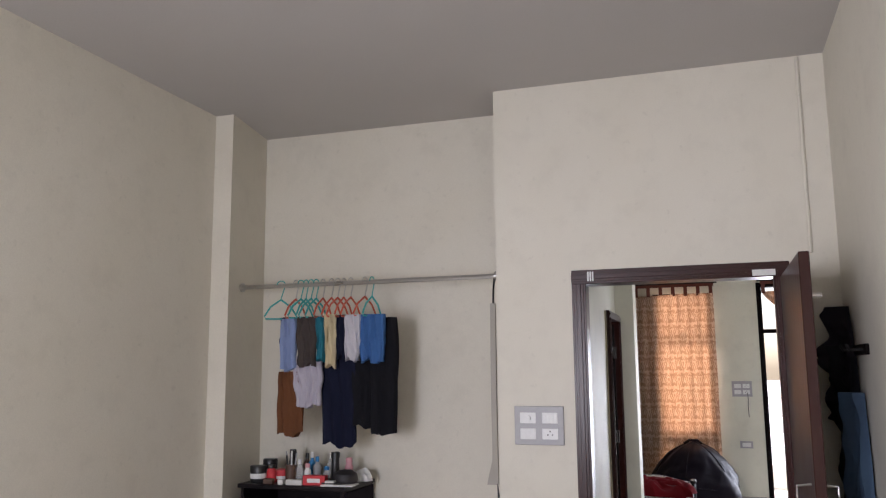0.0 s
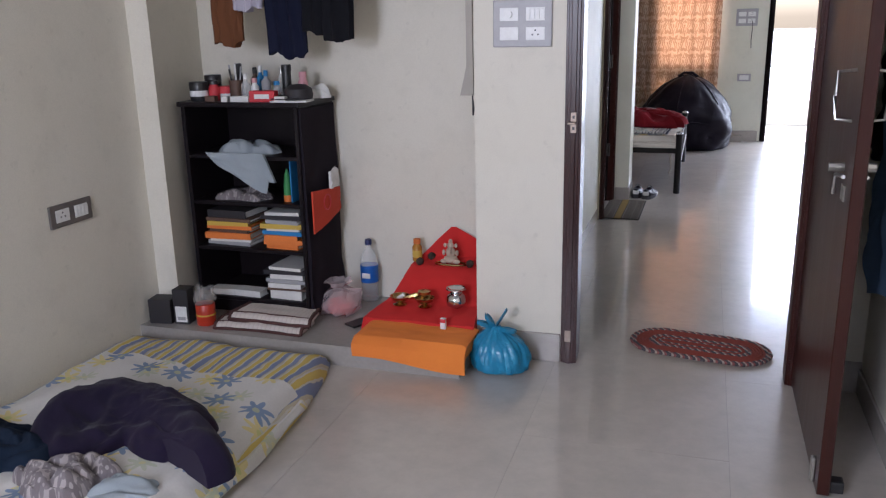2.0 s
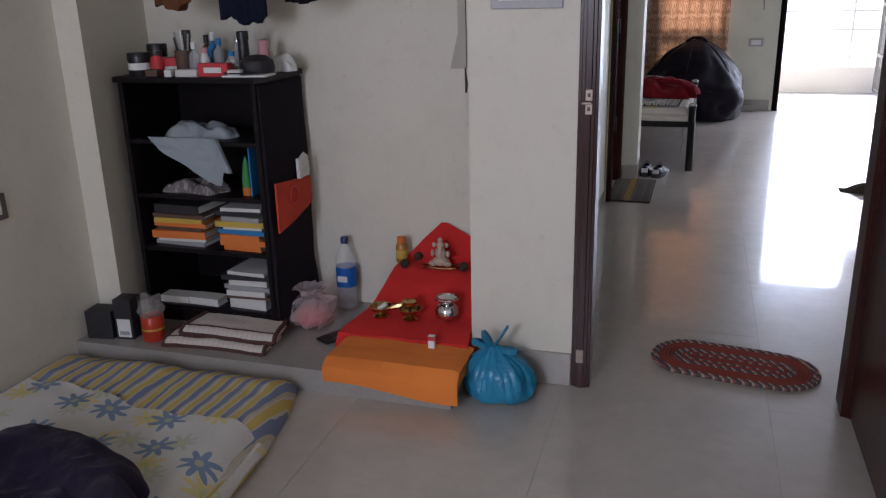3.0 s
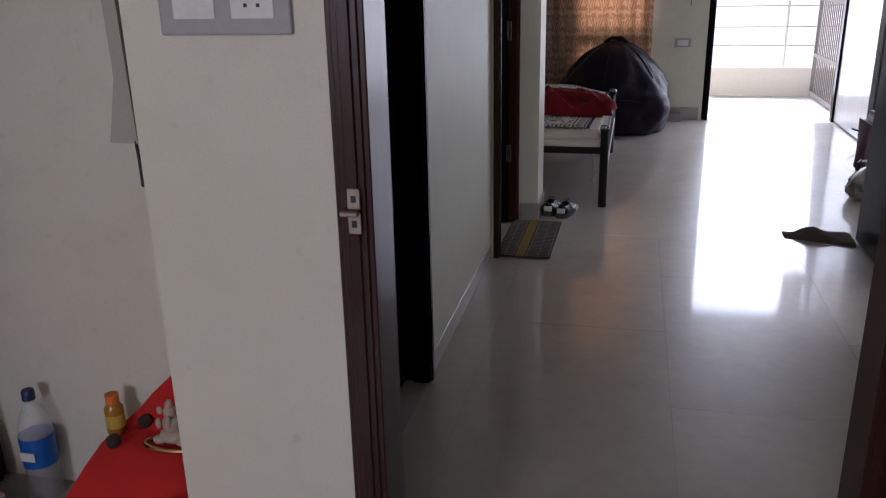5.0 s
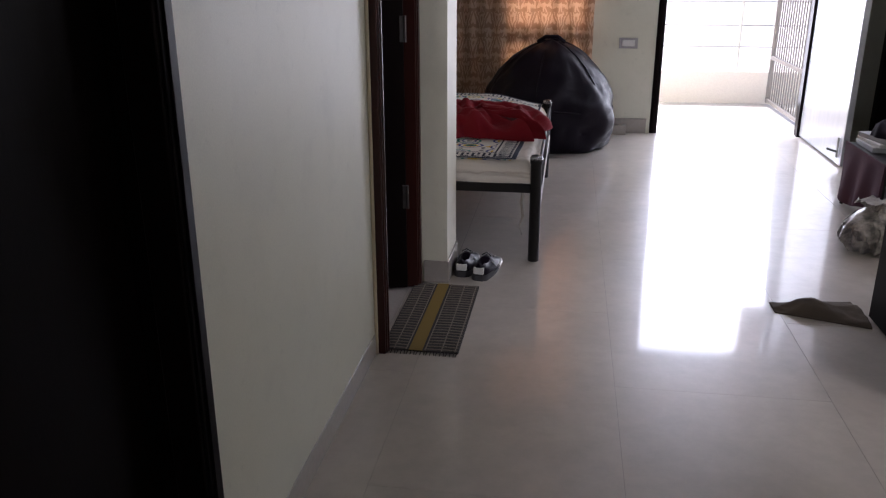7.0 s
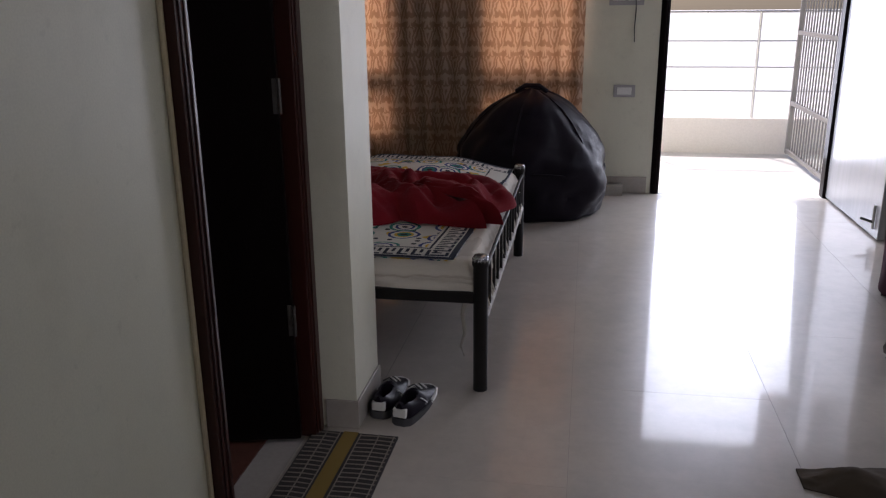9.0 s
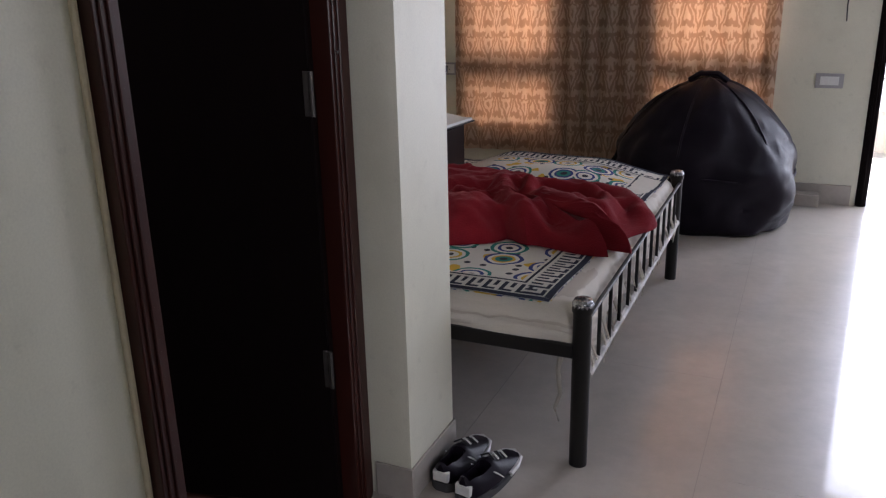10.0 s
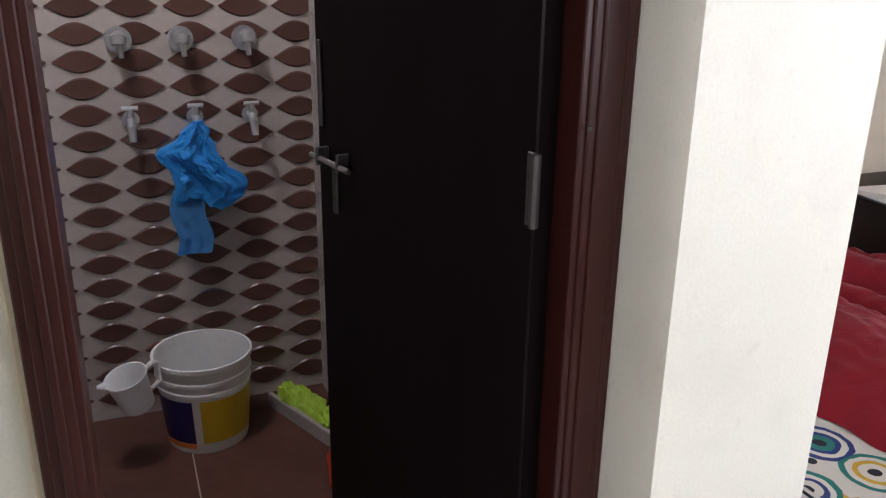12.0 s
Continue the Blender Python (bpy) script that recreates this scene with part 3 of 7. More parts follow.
# the bedroom door, open at a right angle
def pull(parent, y, z, side):
    s = 1 if side > 0 else -1
    x = 1.128 if s > 0 else 1.092
    pts = [(x, y, z - 0.07), (x + s * 0.045, y, z - 0.065), (x + s * 0.05, y, z), (x + s * 0.045, y, z + 0.065), (x, y, z + 0.07)]
    part("handle", tub(pts, 0.005), STEEL, parent, "thin steel pull handle", True)


leaf = thing("bedroom_door", "dark red varnished flush door standing open against the wall", "door")
part("leaf", bx((1.092, -0.83, 0.012), (1.128, -0.004, 2.05), 0.003, 1), WOOD, leaf)
for z in (1.9,):
    part("closer_knob", tub([(1.128, -0.80, z), (1.16, -0.80, z)], 0.008), STEEL, leaf, "", True)
for s in (1, -1):
    pull(leaf, -0.72, 1.19, s)
    x0, x1 = (1.128, 1.133) if s > 0 else (1.087, 1.092)
    part("bolt_plate", bx((x0, -0.74, 0.895), (x1, -0.69, 0.94), 0.001, 1), STEEL, leaf, "square steel lock plate")
    part("lock_knob", tub([(x0, -0.71, 0.99), (x0 + s * 0.04, -0.71, 0.99)], 0.014), STEEL, leaf, "round steel knob", True)
    part("aldrop", tub([(1.11 + s * 0.03, -0.76, 0.97), (1.11 + s * 0.035, -0.66, 0.96), (1.11 + s * 0.035, -0.64, 0.9)], 0.006), STEEL, leaf, "steel sliding bolt", True)
part("door_stopper", bx((1.078, -0.77, 0.02), (1.092, -0.745, 0.10), 0.003, 1), STEEL, leaf, "small chrome tower bolt near the floor")
part("rubber_stop", bx((1.128, -0.81, 0.012), (1.17, -0.765, 0.05), 0.006), BLACKP, leaf, "black rubber door stop")

# the bathroom door, open inwards
bdoor = thing("bathroom_door", "near black flush bathroom door swung open inwards", "door", (-0.005, 3.314, 0), 13.3)
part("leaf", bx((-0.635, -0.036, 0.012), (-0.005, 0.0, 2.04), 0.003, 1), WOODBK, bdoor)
for z in (1.10, 0.42, 1.80):
    part("hinge", bx((-0.020, -0.039, z - 0.05), (0.004, -0.034, z + 0.05), 0.001, 1), HINGE, bdoor, "worn steel hinge")
    part("hinge_knuckle", tub([(0.0, -0.041, z - 0.05), (0.0, -0.041, z + 0.05)], 0.006, 10), HINGE, bdoor, "worn steel hinge knuckle", True)
part("tower_bolt", bx((-0.620, -0.042, 1.09), (-0.608, -0.036, 1.25), 0.002, 1), HINGE, bdoor, "steel tower bolt")
part("aldrop", tub([(-0.628, -0.056, 1.035), (-0.48, -0.056, 1.03)], 0.0055), STEEL, bdoor, "long steel sliding bolt", True)
for x in (-0.60, -0.52):
    part("staple", bx((x, -0.062, 1.02), (x + 0.009, -0.036, 1.055), 0.002, 1), HINGE, bdoor)
part("hasp", bx((-0.572, -0.043, 0.93), (-0.554, -0.036, 1.03), 0.002, 1), HINGE, bdoor, "steel hasp")

# the balcony door, open inwards along the right side
fdoor = thing("balcony_door", "glossy laminated balcony door standing open inwards", "door")
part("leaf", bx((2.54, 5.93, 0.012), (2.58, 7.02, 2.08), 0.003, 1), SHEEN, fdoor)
part("tower_bolt", tub([(2.530, 6.0, 0.06), (2.530, 6.0, 0.20)], 0.008), STEEL, fdoor, "steel tower bolt", True)
part("bolt_knob", tub([(2.530, 6.0, 0.10), (2.46, 6.01, 0.12)], 0.008), BLACKP, fdoor, "black bolt knob", True)
PUTTY = surface("yellowed_putty", (0.66, 0.60, 0.44), (0.52, 0.46, 0.33), 0.8, fine=60, broad=9)
mesh("trim", bx((0.0, 2.643, 0.0), (0.012, 2.6545, 2.12), 0.003, 1), PUTTY, "yellowed putty strip between wall and door case", "trim", kind="structure")
mesh("trim", bx((0.0, 0.664, 0.10), (0.007, 0.6885, 2.1), 0.003, 1), PUTTY, "yellowed putty strip between wall and door case", "trim", kind="structure")
# passage door
pdoor = thing("passage_door", "near black wooden door folded back along the passage wall", "door")
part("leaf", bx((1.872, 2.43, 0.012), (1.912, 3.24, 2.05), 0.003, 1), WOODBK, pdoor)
for z in (0.3, 1.7):
    part("hinge", bx((1.912, 2.44, z), (1.95, 2.46, z + 0.1), 0.002, 1), STEEL, pdoor)


# windows
def window(name, x0, x1, y, z0, z1, rails, mullions, label):
    w = thing(name, label, "window", kind="structure")
    part("window_sill", bx((x0, y + 0.0, z0), (x1, y + 0.15, z0 + 0.02), 0.003, 1), SLAB, w)
    for a, b, c, d in ((x0, x0 + 0.05, z0 + 0.02, z1), (x1 - 0.05, x1, z0 + 0.02, z1)):
        part("window_frame", bx((a, y + 0.05, c), (b, y + 0.10, d), 0.002, 1), WOODBK, w)
    for z in (z0 + 0.02, *rails, z1 - 0.05):
        z, h = z if isinstance(z, tuple) else (z, 0.05)
        part("window_rail", bx((x0 + 0.05, y + 0.05, z), (x1 - 0.05, y + 0.10, z + h), 0.002, 1), WOODBK, w)
    for x in mullions:
        part("mullion", bx((x, y + 0.045, z0 + 0.07), (x + 0.05, y + 0.105, z1 - 0.05), 0.002, 1), WOODBK, w)
    g = part("pane", bx((x0 + 0.05, y + 0.072, z0 + 0.07), (x1 - 0.05, y + 0.076, z1 - 0.05)), GLASS, w, "clear glass pane")
    g.visible_shadow = False
    for k in range(1, int((x1 - x0) / 0.12)):
        part("grille_bar", tub([(x0 + k * 0.12, y + 0.13, z0 + 0.02), (x0 + k * 0.12, y + 0.13, z1)], 0.006, 6), BLACKM, w)


RAIL = (0.735, 0.15)
window("window_1", -1.15, -0.50, FAR, 0.37, 2.62, (RAIL, 1.98), (), "dark framed hall window behind a curtain")
window("window_2", 0.08, 0.78, FAR, 0.37, 2.62, (RAIL, 1.98), (), "dark framed hall window behind a curtain")
window("window_3", -1.05, 0.65, -4.9, 0.9, 2.3, (1.9,), (-0.25,), "dark framed bedroom window")

# bath box
structure("wall_bath_back", [((-1.90, 2.45, 0), (-1.585, 3.395, H))], TILEPALE, "pale glazed tiles set with brown lens shapes", "wall")
structure("wall_bath_side", [((-1.585, 3.340, 0), (-0.12, 3.395, H)), ((-1.585, 2.45, 0), (-0.12, 2.46, H))], TILESIDE, "pale glazed bath wall tiles", "wall")
structure("bath_floor", [((-1.585, 2.46, -0.003), (-0.115, 3.340, 0.004))], BATHFLOOR, "wet dark brown bathroom floor tiles", "floor")
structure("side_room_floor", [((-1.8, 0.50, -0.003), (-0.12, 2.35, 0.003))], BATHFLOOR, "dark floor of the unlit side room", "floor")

# balcony and outdoors
structure("balcony_floor", [((0.2, FAR + 0.15, -0.15), (3.4, 9.05, -0.01))], MARBLE, "pale sunlit balcony floor", "floor")
structure("balcony_parapet", [((0.2, 8.83, -0.01), (3.4, 8.98, 0.31))], PARAPET, "low beige plastered balcony kerb", "parapet")
# added slab: holds off sun and sky, coloured dark to dim the floor's reflection
structure("balcony_roof", [((-2.2, FAR + 0.15, H), (3.6, 9.1, H + 0.12))], surface("dim_slab_grey", (0.20, 0.19, 0.18), (0.14, 0.135, 0.13), 0.85, fine=40), "unseen dark slab added over the balcony to hold back light", "roof")
structure("ground", [((-400, -400, -3.7), (400, 400, -3.5))], GROUND, "pale dusty ground below the building", "ground")
rail = thing("balcony_railing", "thin steel railing over the balcony kerb", "railing")
for z in (0.55, 0.76, 0.99, 1.24):
    part("rail", tub([(0.2, 8.90, z), (3.4, 8.90, z)], 0.012 if z > 1.2 else 0.007), STEEL, rail, "", True)
for x in (0.3, 1.3, 2.35, 3.3):
    part("post", tub([(x, 8.90, 0.31), (x, 8.90, 1.24)], 0.014), STEEL, rail, "", True)
gate = thing("iron_gate", "grey barred iron gate open on the balcony", "gate")
for y in (7.36, 8.70):
    part("stile", bx((2.63, y, 0.02), (2.665, y + 0.035, 2.1), 0.003, 1), GATE, gate)
for z in (0.03, 0.45, 1.05, 2.06):
    part("rail", bx((2.63, 7.395, z), (2.665, 8.70, z + 0.035), 0.003, 1), GATE, gate)
for k in range(1, 16):
    part("bar", tub([(2.647, 7.36 + k * 0.084, 0.065), (2.647, 7.36 + k * 0.084, 2.06)], 0.007, 6), GATE, gate)

# ---- hall ----
bed = thing("bed", "black iron bed with a low barred foot rail", "bed", (0.52, 3.737, 0))
BW, BL = 1.648, 1.98
for y in (0, BW):
    post = part("post", lat([(0.026, 0), (0.026, 0.47), (0.030, 0.475), (0.030, 0.50), (0.022, 0.505), (0.0, 0.512)], 16, (0, y, 0)), BLACKM, bed, "", True)
    part("cap", lat([(0.0265, 0.478), (0.029, 0.484), (0.031, 0.498), (0.024, 0.511), (0.001, 0.516)], 14, (0, y, 0)), WRAP, post, "crumpled silver plastic wrap")
    part("post", lat([(0.026, 0), (0.026, 0.60)], 14, (-BL, y, 0)), BLACKM, bed, "", True)
    part("side_rail", bx((-BL, y - 0.018, 0.335), (-0.02, y + 0.018, 0.378), 0.004, 1), BLACKM, bed)
part("foot_rail", tub([(0.014, 0.02, 0.455), (0.014, BW - 0.02, 0.455)], 0.008), BLACKM, bed, "", True)
part("foot_rail", tub([(0.014, 0.02, 0.275), (0.014, BW - 0.02, 0.275)], 0.013), WORNRAIL, bed, "worn silver lower rail", True)
for k in range(1, 12):
    y = k * BW / 12
    part("bar", tub([(0.016, y, 0.275), (0.016, y, 0.455)], 0.006, 8), BLACKM, bed, "", True)
part("deck", bx((-BL, 0.02, 0.345), (-0.02, BW - 0.02, 0.372)), BLACKM, bed)

def bed_rise(x, y):
    """The bedding is fuller along the wall, beside the small table."""
    def step(k, a, b):
        k = max(0.0, min(1.0, (k - a) / (b - a)))
        return k * k * (3 - 2 * k)
    return 0.06 * step(y, 0.28, 0.62) * step(x, 0.04, 0.26) * (1 - step(x, 0.62, 0.98))


def pad(u, v):
    """A soft mattress: round, sagging edges and a sheet drawn into creases at its sides."""
    def side(k, length, lo):
        k0, soft = min(k, 1 - k), 0.055
        if k0 >= 0.12:
            return lo + soft + (k - 0.12) / 0.76 * (length - 2 * soft), 1.0
        a = k0 / 0.12 * math.pi / 2
        d = soft * (1 - math.cos(a))
        return (lo + d if k < 0.5 else lo + length - d), math.sin(a)
    x, ex = side(u, BL - 0.016, -BL + 0.02)
    y, ey = side(v, BW + 0.02, -0.010)
    e = ex * ey
    w = (1 - e) * min(1, 4 * e)
    x += w * (0.022 * fold(y * 4, e * 2, 2.0, 3) + 0.006 * math.sin(y * 38 + 4 * fold(y, e, 2, 6)) + 0.008 * math.sin(y * 92 + 6 * fold(y, e, 1.6, 9))) * (1 if u > 0.5 else -1)
    y += w * (0.024 * fold(x * 4, e * 2, 2.0, 5) + 0.010 * math.sin(e * 8 + 3 * fold(x, y, 2, 4)))
    sag = 0.014 * (1 - ey) * math.sin(x * 5.0) * min(1, 3 * ey)
    return x, y, 0.362 + 0.111 * e + sag + 0.018 * w * fold(x * 2, y * 2, 1.6, 8) + e * bed_rise(x + 1.05, y - 0.823) + 0.008 * e * fold((x + 2.005) / 0.955 * 2, (y + 0.002) / 0.825 * 2, 1.5)


bm = bmesh.new()
cloth(bm, 110, 200, pad, lambda u, v: (pad(u, v)[0] * 0.985 - 0.015, 0.02 + (pad(u, v)[1] - 0.02) * 0.978, 0.366))
mattress = thing("mattress", "mattress in a creamy striped sheet on the iron bed", "mattress", (0.52, 3.737, 0.006))
part("body", bm, SHEETEDGE, mattress, "", True)


def sheet_drop(u, v, back=0.0):
    """The sheet's end, hanging in narrow pleats between mattress and lower rail."""
    y = 0.035 + u * (BW - 0.07) + 0.006 * (1 - v) * fold(u * 9, v, 1.5, 2)
    pleat = math.sin(u * 120 + 5 * fold(u * 4, v * 0.6, 1.4, 3))
    return -0.008 + 0.006 * pleat * (1.1 - 0.5 * v) - back, y, 0.292 + 0.014 * fold(u * 8, 0.3, 1.5, 6) * (1 - v) + v * 0.10


bm = bmesh.new()
cloth(bm, 240, 8, sheet_drop, lambda u, v: sheet_drop(u, v, 0.0018))
part("sheet_drop", bm, SHEETEDGE, mattress, "pleated end of the sheet", True)


def bed_top(x, y):
    return 0.4835 + 0.008 * fold(x * 2, y * 2, 1.5) + bed_rise((x - 1) * 0.955 + 0.03, (y - 1) * 0.825 + 0.03)


spread = thing("bedspread", "white bedspread printed with ringed circles and a dark key border", "bedspread", (-0.498, 4.596, 0), -2.2)
SX, SY = 0.955, 0.825
bm = bmesh.new()
cloth(bm, 70, 56, lambda u, v: (-SX + u * 2 * SX, -SY + v * 2 * SY, bed_top(u * 2, v * 2)), lambda u, v: (-SX + u * 2 * SX, -SY + v * 2 * SY, bed_top(u * 2, v * 2) - 0.002))
part("cloth", bm, SHEET, spread, "", True)
bm = bmesh.new()


def ink(x0, y0, x1, y1):
    n = max(1, int(max(x1 - x0, y1 - y0) / 0.05))
    dx = x1 - x0 >= y1 - y0
    for i in range(n):
        a, b = i / n, (i + 1) / n
        p = (x0 + a * (x1 - x0), y0, x0 + b * (x1 - x0), y1) if dx else (x0, y0 + a * (y1 - y0), x1, y0 + b * (y1 - y0))
        q = []
        for x, y in ((p[0], p[1]), (p[2], p[1]), (p[2], p[3]), (p[0], p[3])):
            q.append(bm.verts.new((x, y, bed_top((x + SX) / SX, (y + SY) / SY) + 0.0045)))
        bm.faces.new(q)


def band(x0, y0, x1, y1):
    n = 60
    for i in range(n):
        for p in ((x0 + (x1 - x0) * i / n, y0, x0 + (x1 - x0) * (i + 1) / n, y1) if x1 - x0 > y1 - y0 else (x0, y0 + (y1 - y0) * i / n, x1, y0 + (y1 - y0) * (i + 1) / n),):
            ground.faces.new([ground.verts.new((x, y, bed_top((x + SX) / SX, (y + SY) / SY) + 0.0030)) for x, y in ((p[0], p[1]), (p[2], p[1]), (p[2], p[3]), (p[0], p[3]))])


ground = bmesh.new()
band(-SX, -SY, SX, -SY + 0.125), band(-SX, SY - 0.125, SX, SY), band(SX - 0.125, -SY + 0.125, SX, SY - 0.125)
part("border_ground", ground, surface("white_cotton_ground", (0.70, 0.68, 0.62), (0.62, 0.60, 0.54), 0.9, fine=120), spread, "plain white border ground")
for d, w in ((0.0, 0.022), (0.104, 0.009)):
    ink(-SX + d, -SY + d, SX - d, -SY + d + w), ink(-SX + d, SY - d - w, SX - d, SY - d), ink(SX - d - w, -SY + d + w, SX - d, SY - d - w)
for k in range(int(2 * SX / 0.052) - 1):
    x = -SX + 0.03 + k * 0.052
    for y, s in ((-SY, 1), (SY, -1)):
        for a in ((0, 0.028, 0.040, 0.040), (0, 0.040, 0.013, 0.092), (0.026, 0.056, 0.038, 0.092)):
            ya, yb = sorted((y + s * a[1], y + s * a[3]))
            ink(x + a[0], ya, x + a[2], yb)
for k in range(int(2 * SY / 0.052) - 1):
    y = -SY + 0.03 + k * 0.052
    for a in ((0, 0.028, 0.040, 0.040), (0, 0.040, 0.013, 0.092), (0.026, 0.056, 0.038, 0.092)):
        ink(SX - a[3], y + a[0], SX - a[1], y + a[2])
part("key_border", bm, INK, spread, "dark blue key-pattern border")


def mound(name, label, category, at, rz, lx, ly, height, material, seed, nu=64, nv=44, wr=1.0, shape=None, group="", ridge=0.0):
    """A heap of cloth: an uneven outline, a swollen middle and folds that run along it."""
    def rim(a):
        return 1 + 0.13 * math.sin(3 * a + seed) + 0.09 * math.sin(5 * a + 2.1 * seed) + 0.05 * math.sin(9 * a + seed)

    def top(u, v):
        x, y = u * 2 - 1, v * 2 - 1
        m = max(abs(x), abs(y), 1e-6)
        r = math.hypot(x, y)
        sx, sy = (x * m / r, y * m / r) if r > 1e-6 else (0, 0)
        d = math.hypot(sx, sy)
        k = rim(math.atan2(sy, sx))
        X, Y = sx * lx / 2 * k, sy * ly / 2 * k
        swell = (1 - d ** 4) ** 0.55 if d < 1 else 0
        f = fold(X * 2.2, Y * 6.0, 2.0 * wr, seed) * 0.5 + 0.35 * math.sin(Y * 34 * wr + 3.5 * fold(X, Y, 2.5, seed + 3))
        z = height * swell * (0.62 + 0.38 * f) * (shape(sx, sy) if shape else 1) + ridge * swell * abs(noise.noise(Vector((X * 7, Y * 11, seed)))) - 0.3 * height * swell * (1 - abs(noise.noise(Vector((X * 12, Y * 15, seed + 5))))) ** 5
        return X, Y, max(z, 0.004) if d < 0.98 else 0.004
    bm = bmesh.new()
    cloth(bm, nu, nv, top, lambda u, v: (*top(u, v)[:2], 0.0))
    return mesh(name, bm, material, label, category, at, rz, True, group)


def cast_cloth(name, label, category, centre, z, rim, base, ridges, material, seed, n=120, m=44):
    """Cloth thrown down: an outline round a centre, a thin body and long soft folds."""
    cx, cy = centre
    polar = sorted((math.atan2(y - cy, x - cx), math.hypot(x - cx, y - cy)) for x, y in rim)

    def reach(a):
        for (a0, r0), (a1, r1) in zip(polar, polar[1:] + [(polar[0][0] + 2 * math.pi, polar[0][1])]):
            for k in (a, a + 2 * math.pi):
                if a0 <= k <= a1:
                    f = (k - a0) / (a1 - a0)
                    f = f * f * (3 - 2 * f)
                    return r0 + (r1 - r0) * f
        return polar[0][1]

    def away(x, y, line):
        best = 9.0
        for (x0, y0), (x1, y1) in zip(line, line[1:]):
            dx, dy = x1 - x0, y1 - y0
            k = max(0, min(1, ((x - x0) * dx + (y - y0) * dy) / (dx * dx + dy * dy)))
            best = min(best, math.hypot(x - x0 - k * dx, y - y0 - k * dy))
        return best

    bm = bmesh.new()
    rings = []
    for j in range(1, m + 1):
        d = j / m
        ring = []
        for i in range(n):
            a = -math.pi + 2 * math.pi * i / n
            r = reach(a) * d * (1 + 0.02 * math.sin(13 * a + seed) * d)
            x, y = cx + r * math.cos(a), cy + r * math.sin(a)
            xx, yy = x + 0.02 * fold(x, y, 6, seed), y + 0.02 * fold(y, x, 6, seed + 2)
            h = base * (0.8 + 0.35 * fold(x, y, 5, seed)) + 0.004 * fold(x, y, 24, seed + 4) + 0.007 * (1 - 2 * abs(fold(x * 1.0, y * 1.6, 9, seed + 7)))
            rise = 0.0
            for w, top, line in ridges:
                e = away(xx, yy, line) / (1.25 * w)
                rise += (1.6 * top * math.exp(-e ** 2.4)) ** 2.5
            h += rise ** 0.4
            h *= max(0.0, 1 - d ** 10) ** 0.55
            ring.append(bm.verts.new((x - cx, y - cy, max(h, 0.004))))
        rings.append(ring)
    top = bm.verts.new((0, 0, sum(v.co.z for v in rings[0]) / n))
    low = [bm.verts.new((v.co.x, v.co.y, 0.0)) for v in rings[-1]]
    for i in range(n):
        bm.faces.new((top, rings[0][i], rings[0][(i + 1) % n]))
        bm.faces.new((rings[-1][i], low[i], low[(i + 1) % n], rings[-1][(i + 1) % n]))
    for a, b in zip(rings, rings[1:]):
        for i in range(n):
            bm.faces.new((a[i], b[i], b[(i + 1) % n], a[(i + 1) % n]))
    bm.faces.new(low)
    return mesh(name, bm, material, label, category, (cx, cy, z), 0, True)


BLANKET_FOLDS = [(0.06, 0.040, [(-0.9, 4.80), (-0.48, 4.80), (-0.3, 4.80), (0.09, 4.74), (0.3, 4.74), (0.47, 4.68)]), (0.05, 0.050, [(-0.95, 4.66), (-0.55, 4.72), (-0.26, 4.68), (-0.09, 4.69), (0.1, 4.6)]),
                 (0.045, 0.045, [(-0.9, 4.42), (-0.5, 4.55), (-0.25, 4.57), (0.0, 4.62)]), (0.11, 0.055, [(-0.8, 4.28), (-0.4, 4.31), (-0.06, 4.30)]),
                 (0.042, 0.058, [(-0.02, 4.57), (0.08, 4.42), (0.15, 4.30), (0.21, 4.20)]), (0.032, 0.048, [(0.09, 4.60), (0.17, 4.46), (0.22, 4.31)]),
                 (0.034, 0.050, [(0.12, 4.65), (0.24, 4.63), (0.34, 4.59), (0.42, 4.52), (0.40, 4.42), (0.28, 4.45)]), (0.052, 0.062, [(0.22, 4.40), (0.34, 4.34), (0.43, 4.27), (0.49, 4.22)]),
                 (0.05, 0.035, [(0.44, 4.73), (0.54, 4.58)]), (0.03, 0.03, [(-0.6, 4.80), (-0.25, 4.80), (0.05, 4.73)])]
fold_rng = random.Random(12)
for k in range(30):
    fx, fy, fa, fl = fold_rng.uniform(-0.85, 0.3), fold_rng.uniform(4.2, 4.85), fold_rng.uniform(-0.6, 0.35), fold_rng.uniform(0.15, 0.4)
    BLANKET_FOLDS.append((fold_rng.uniform(0.016, 0.030), fold_rng.uniform(0.014, 0.034), [(fx, fy), (fx + fl * 0.5 * math.cos(fa), fy + fl * 0.5 * math.sin(fa)), (fx + fl * math.cos(fa + 0.25), fy + fl * math.sin(fa + 0.25))]))
cast_cloth("blanket", "crumpled maroon fleece blanket thrown over the bed", "blanket", (-0.12, 4.54), 0.486,
           [(0.49, 4.185), (0.535, 4.235), (0.51, 4.36), (0.56, 4.58), (0.50, 4.74), (0.30, 4.81), (0.05, 4.82), (-0.30, 4.87), (-0.60, 4.90), (-0.95, 4.93), (-1.05, 4.60), (-0.95, 4.20), (-0.50, 4.11), (-0.09, 4.11), (0.05, 4.15), (0.12, 4.25), (0.21, 4.20), (0.28, 4.31), (0.40, 4.27)], 0.05,
           BLANKET_FOLDS, MAROON, 1.3, 220, 80)

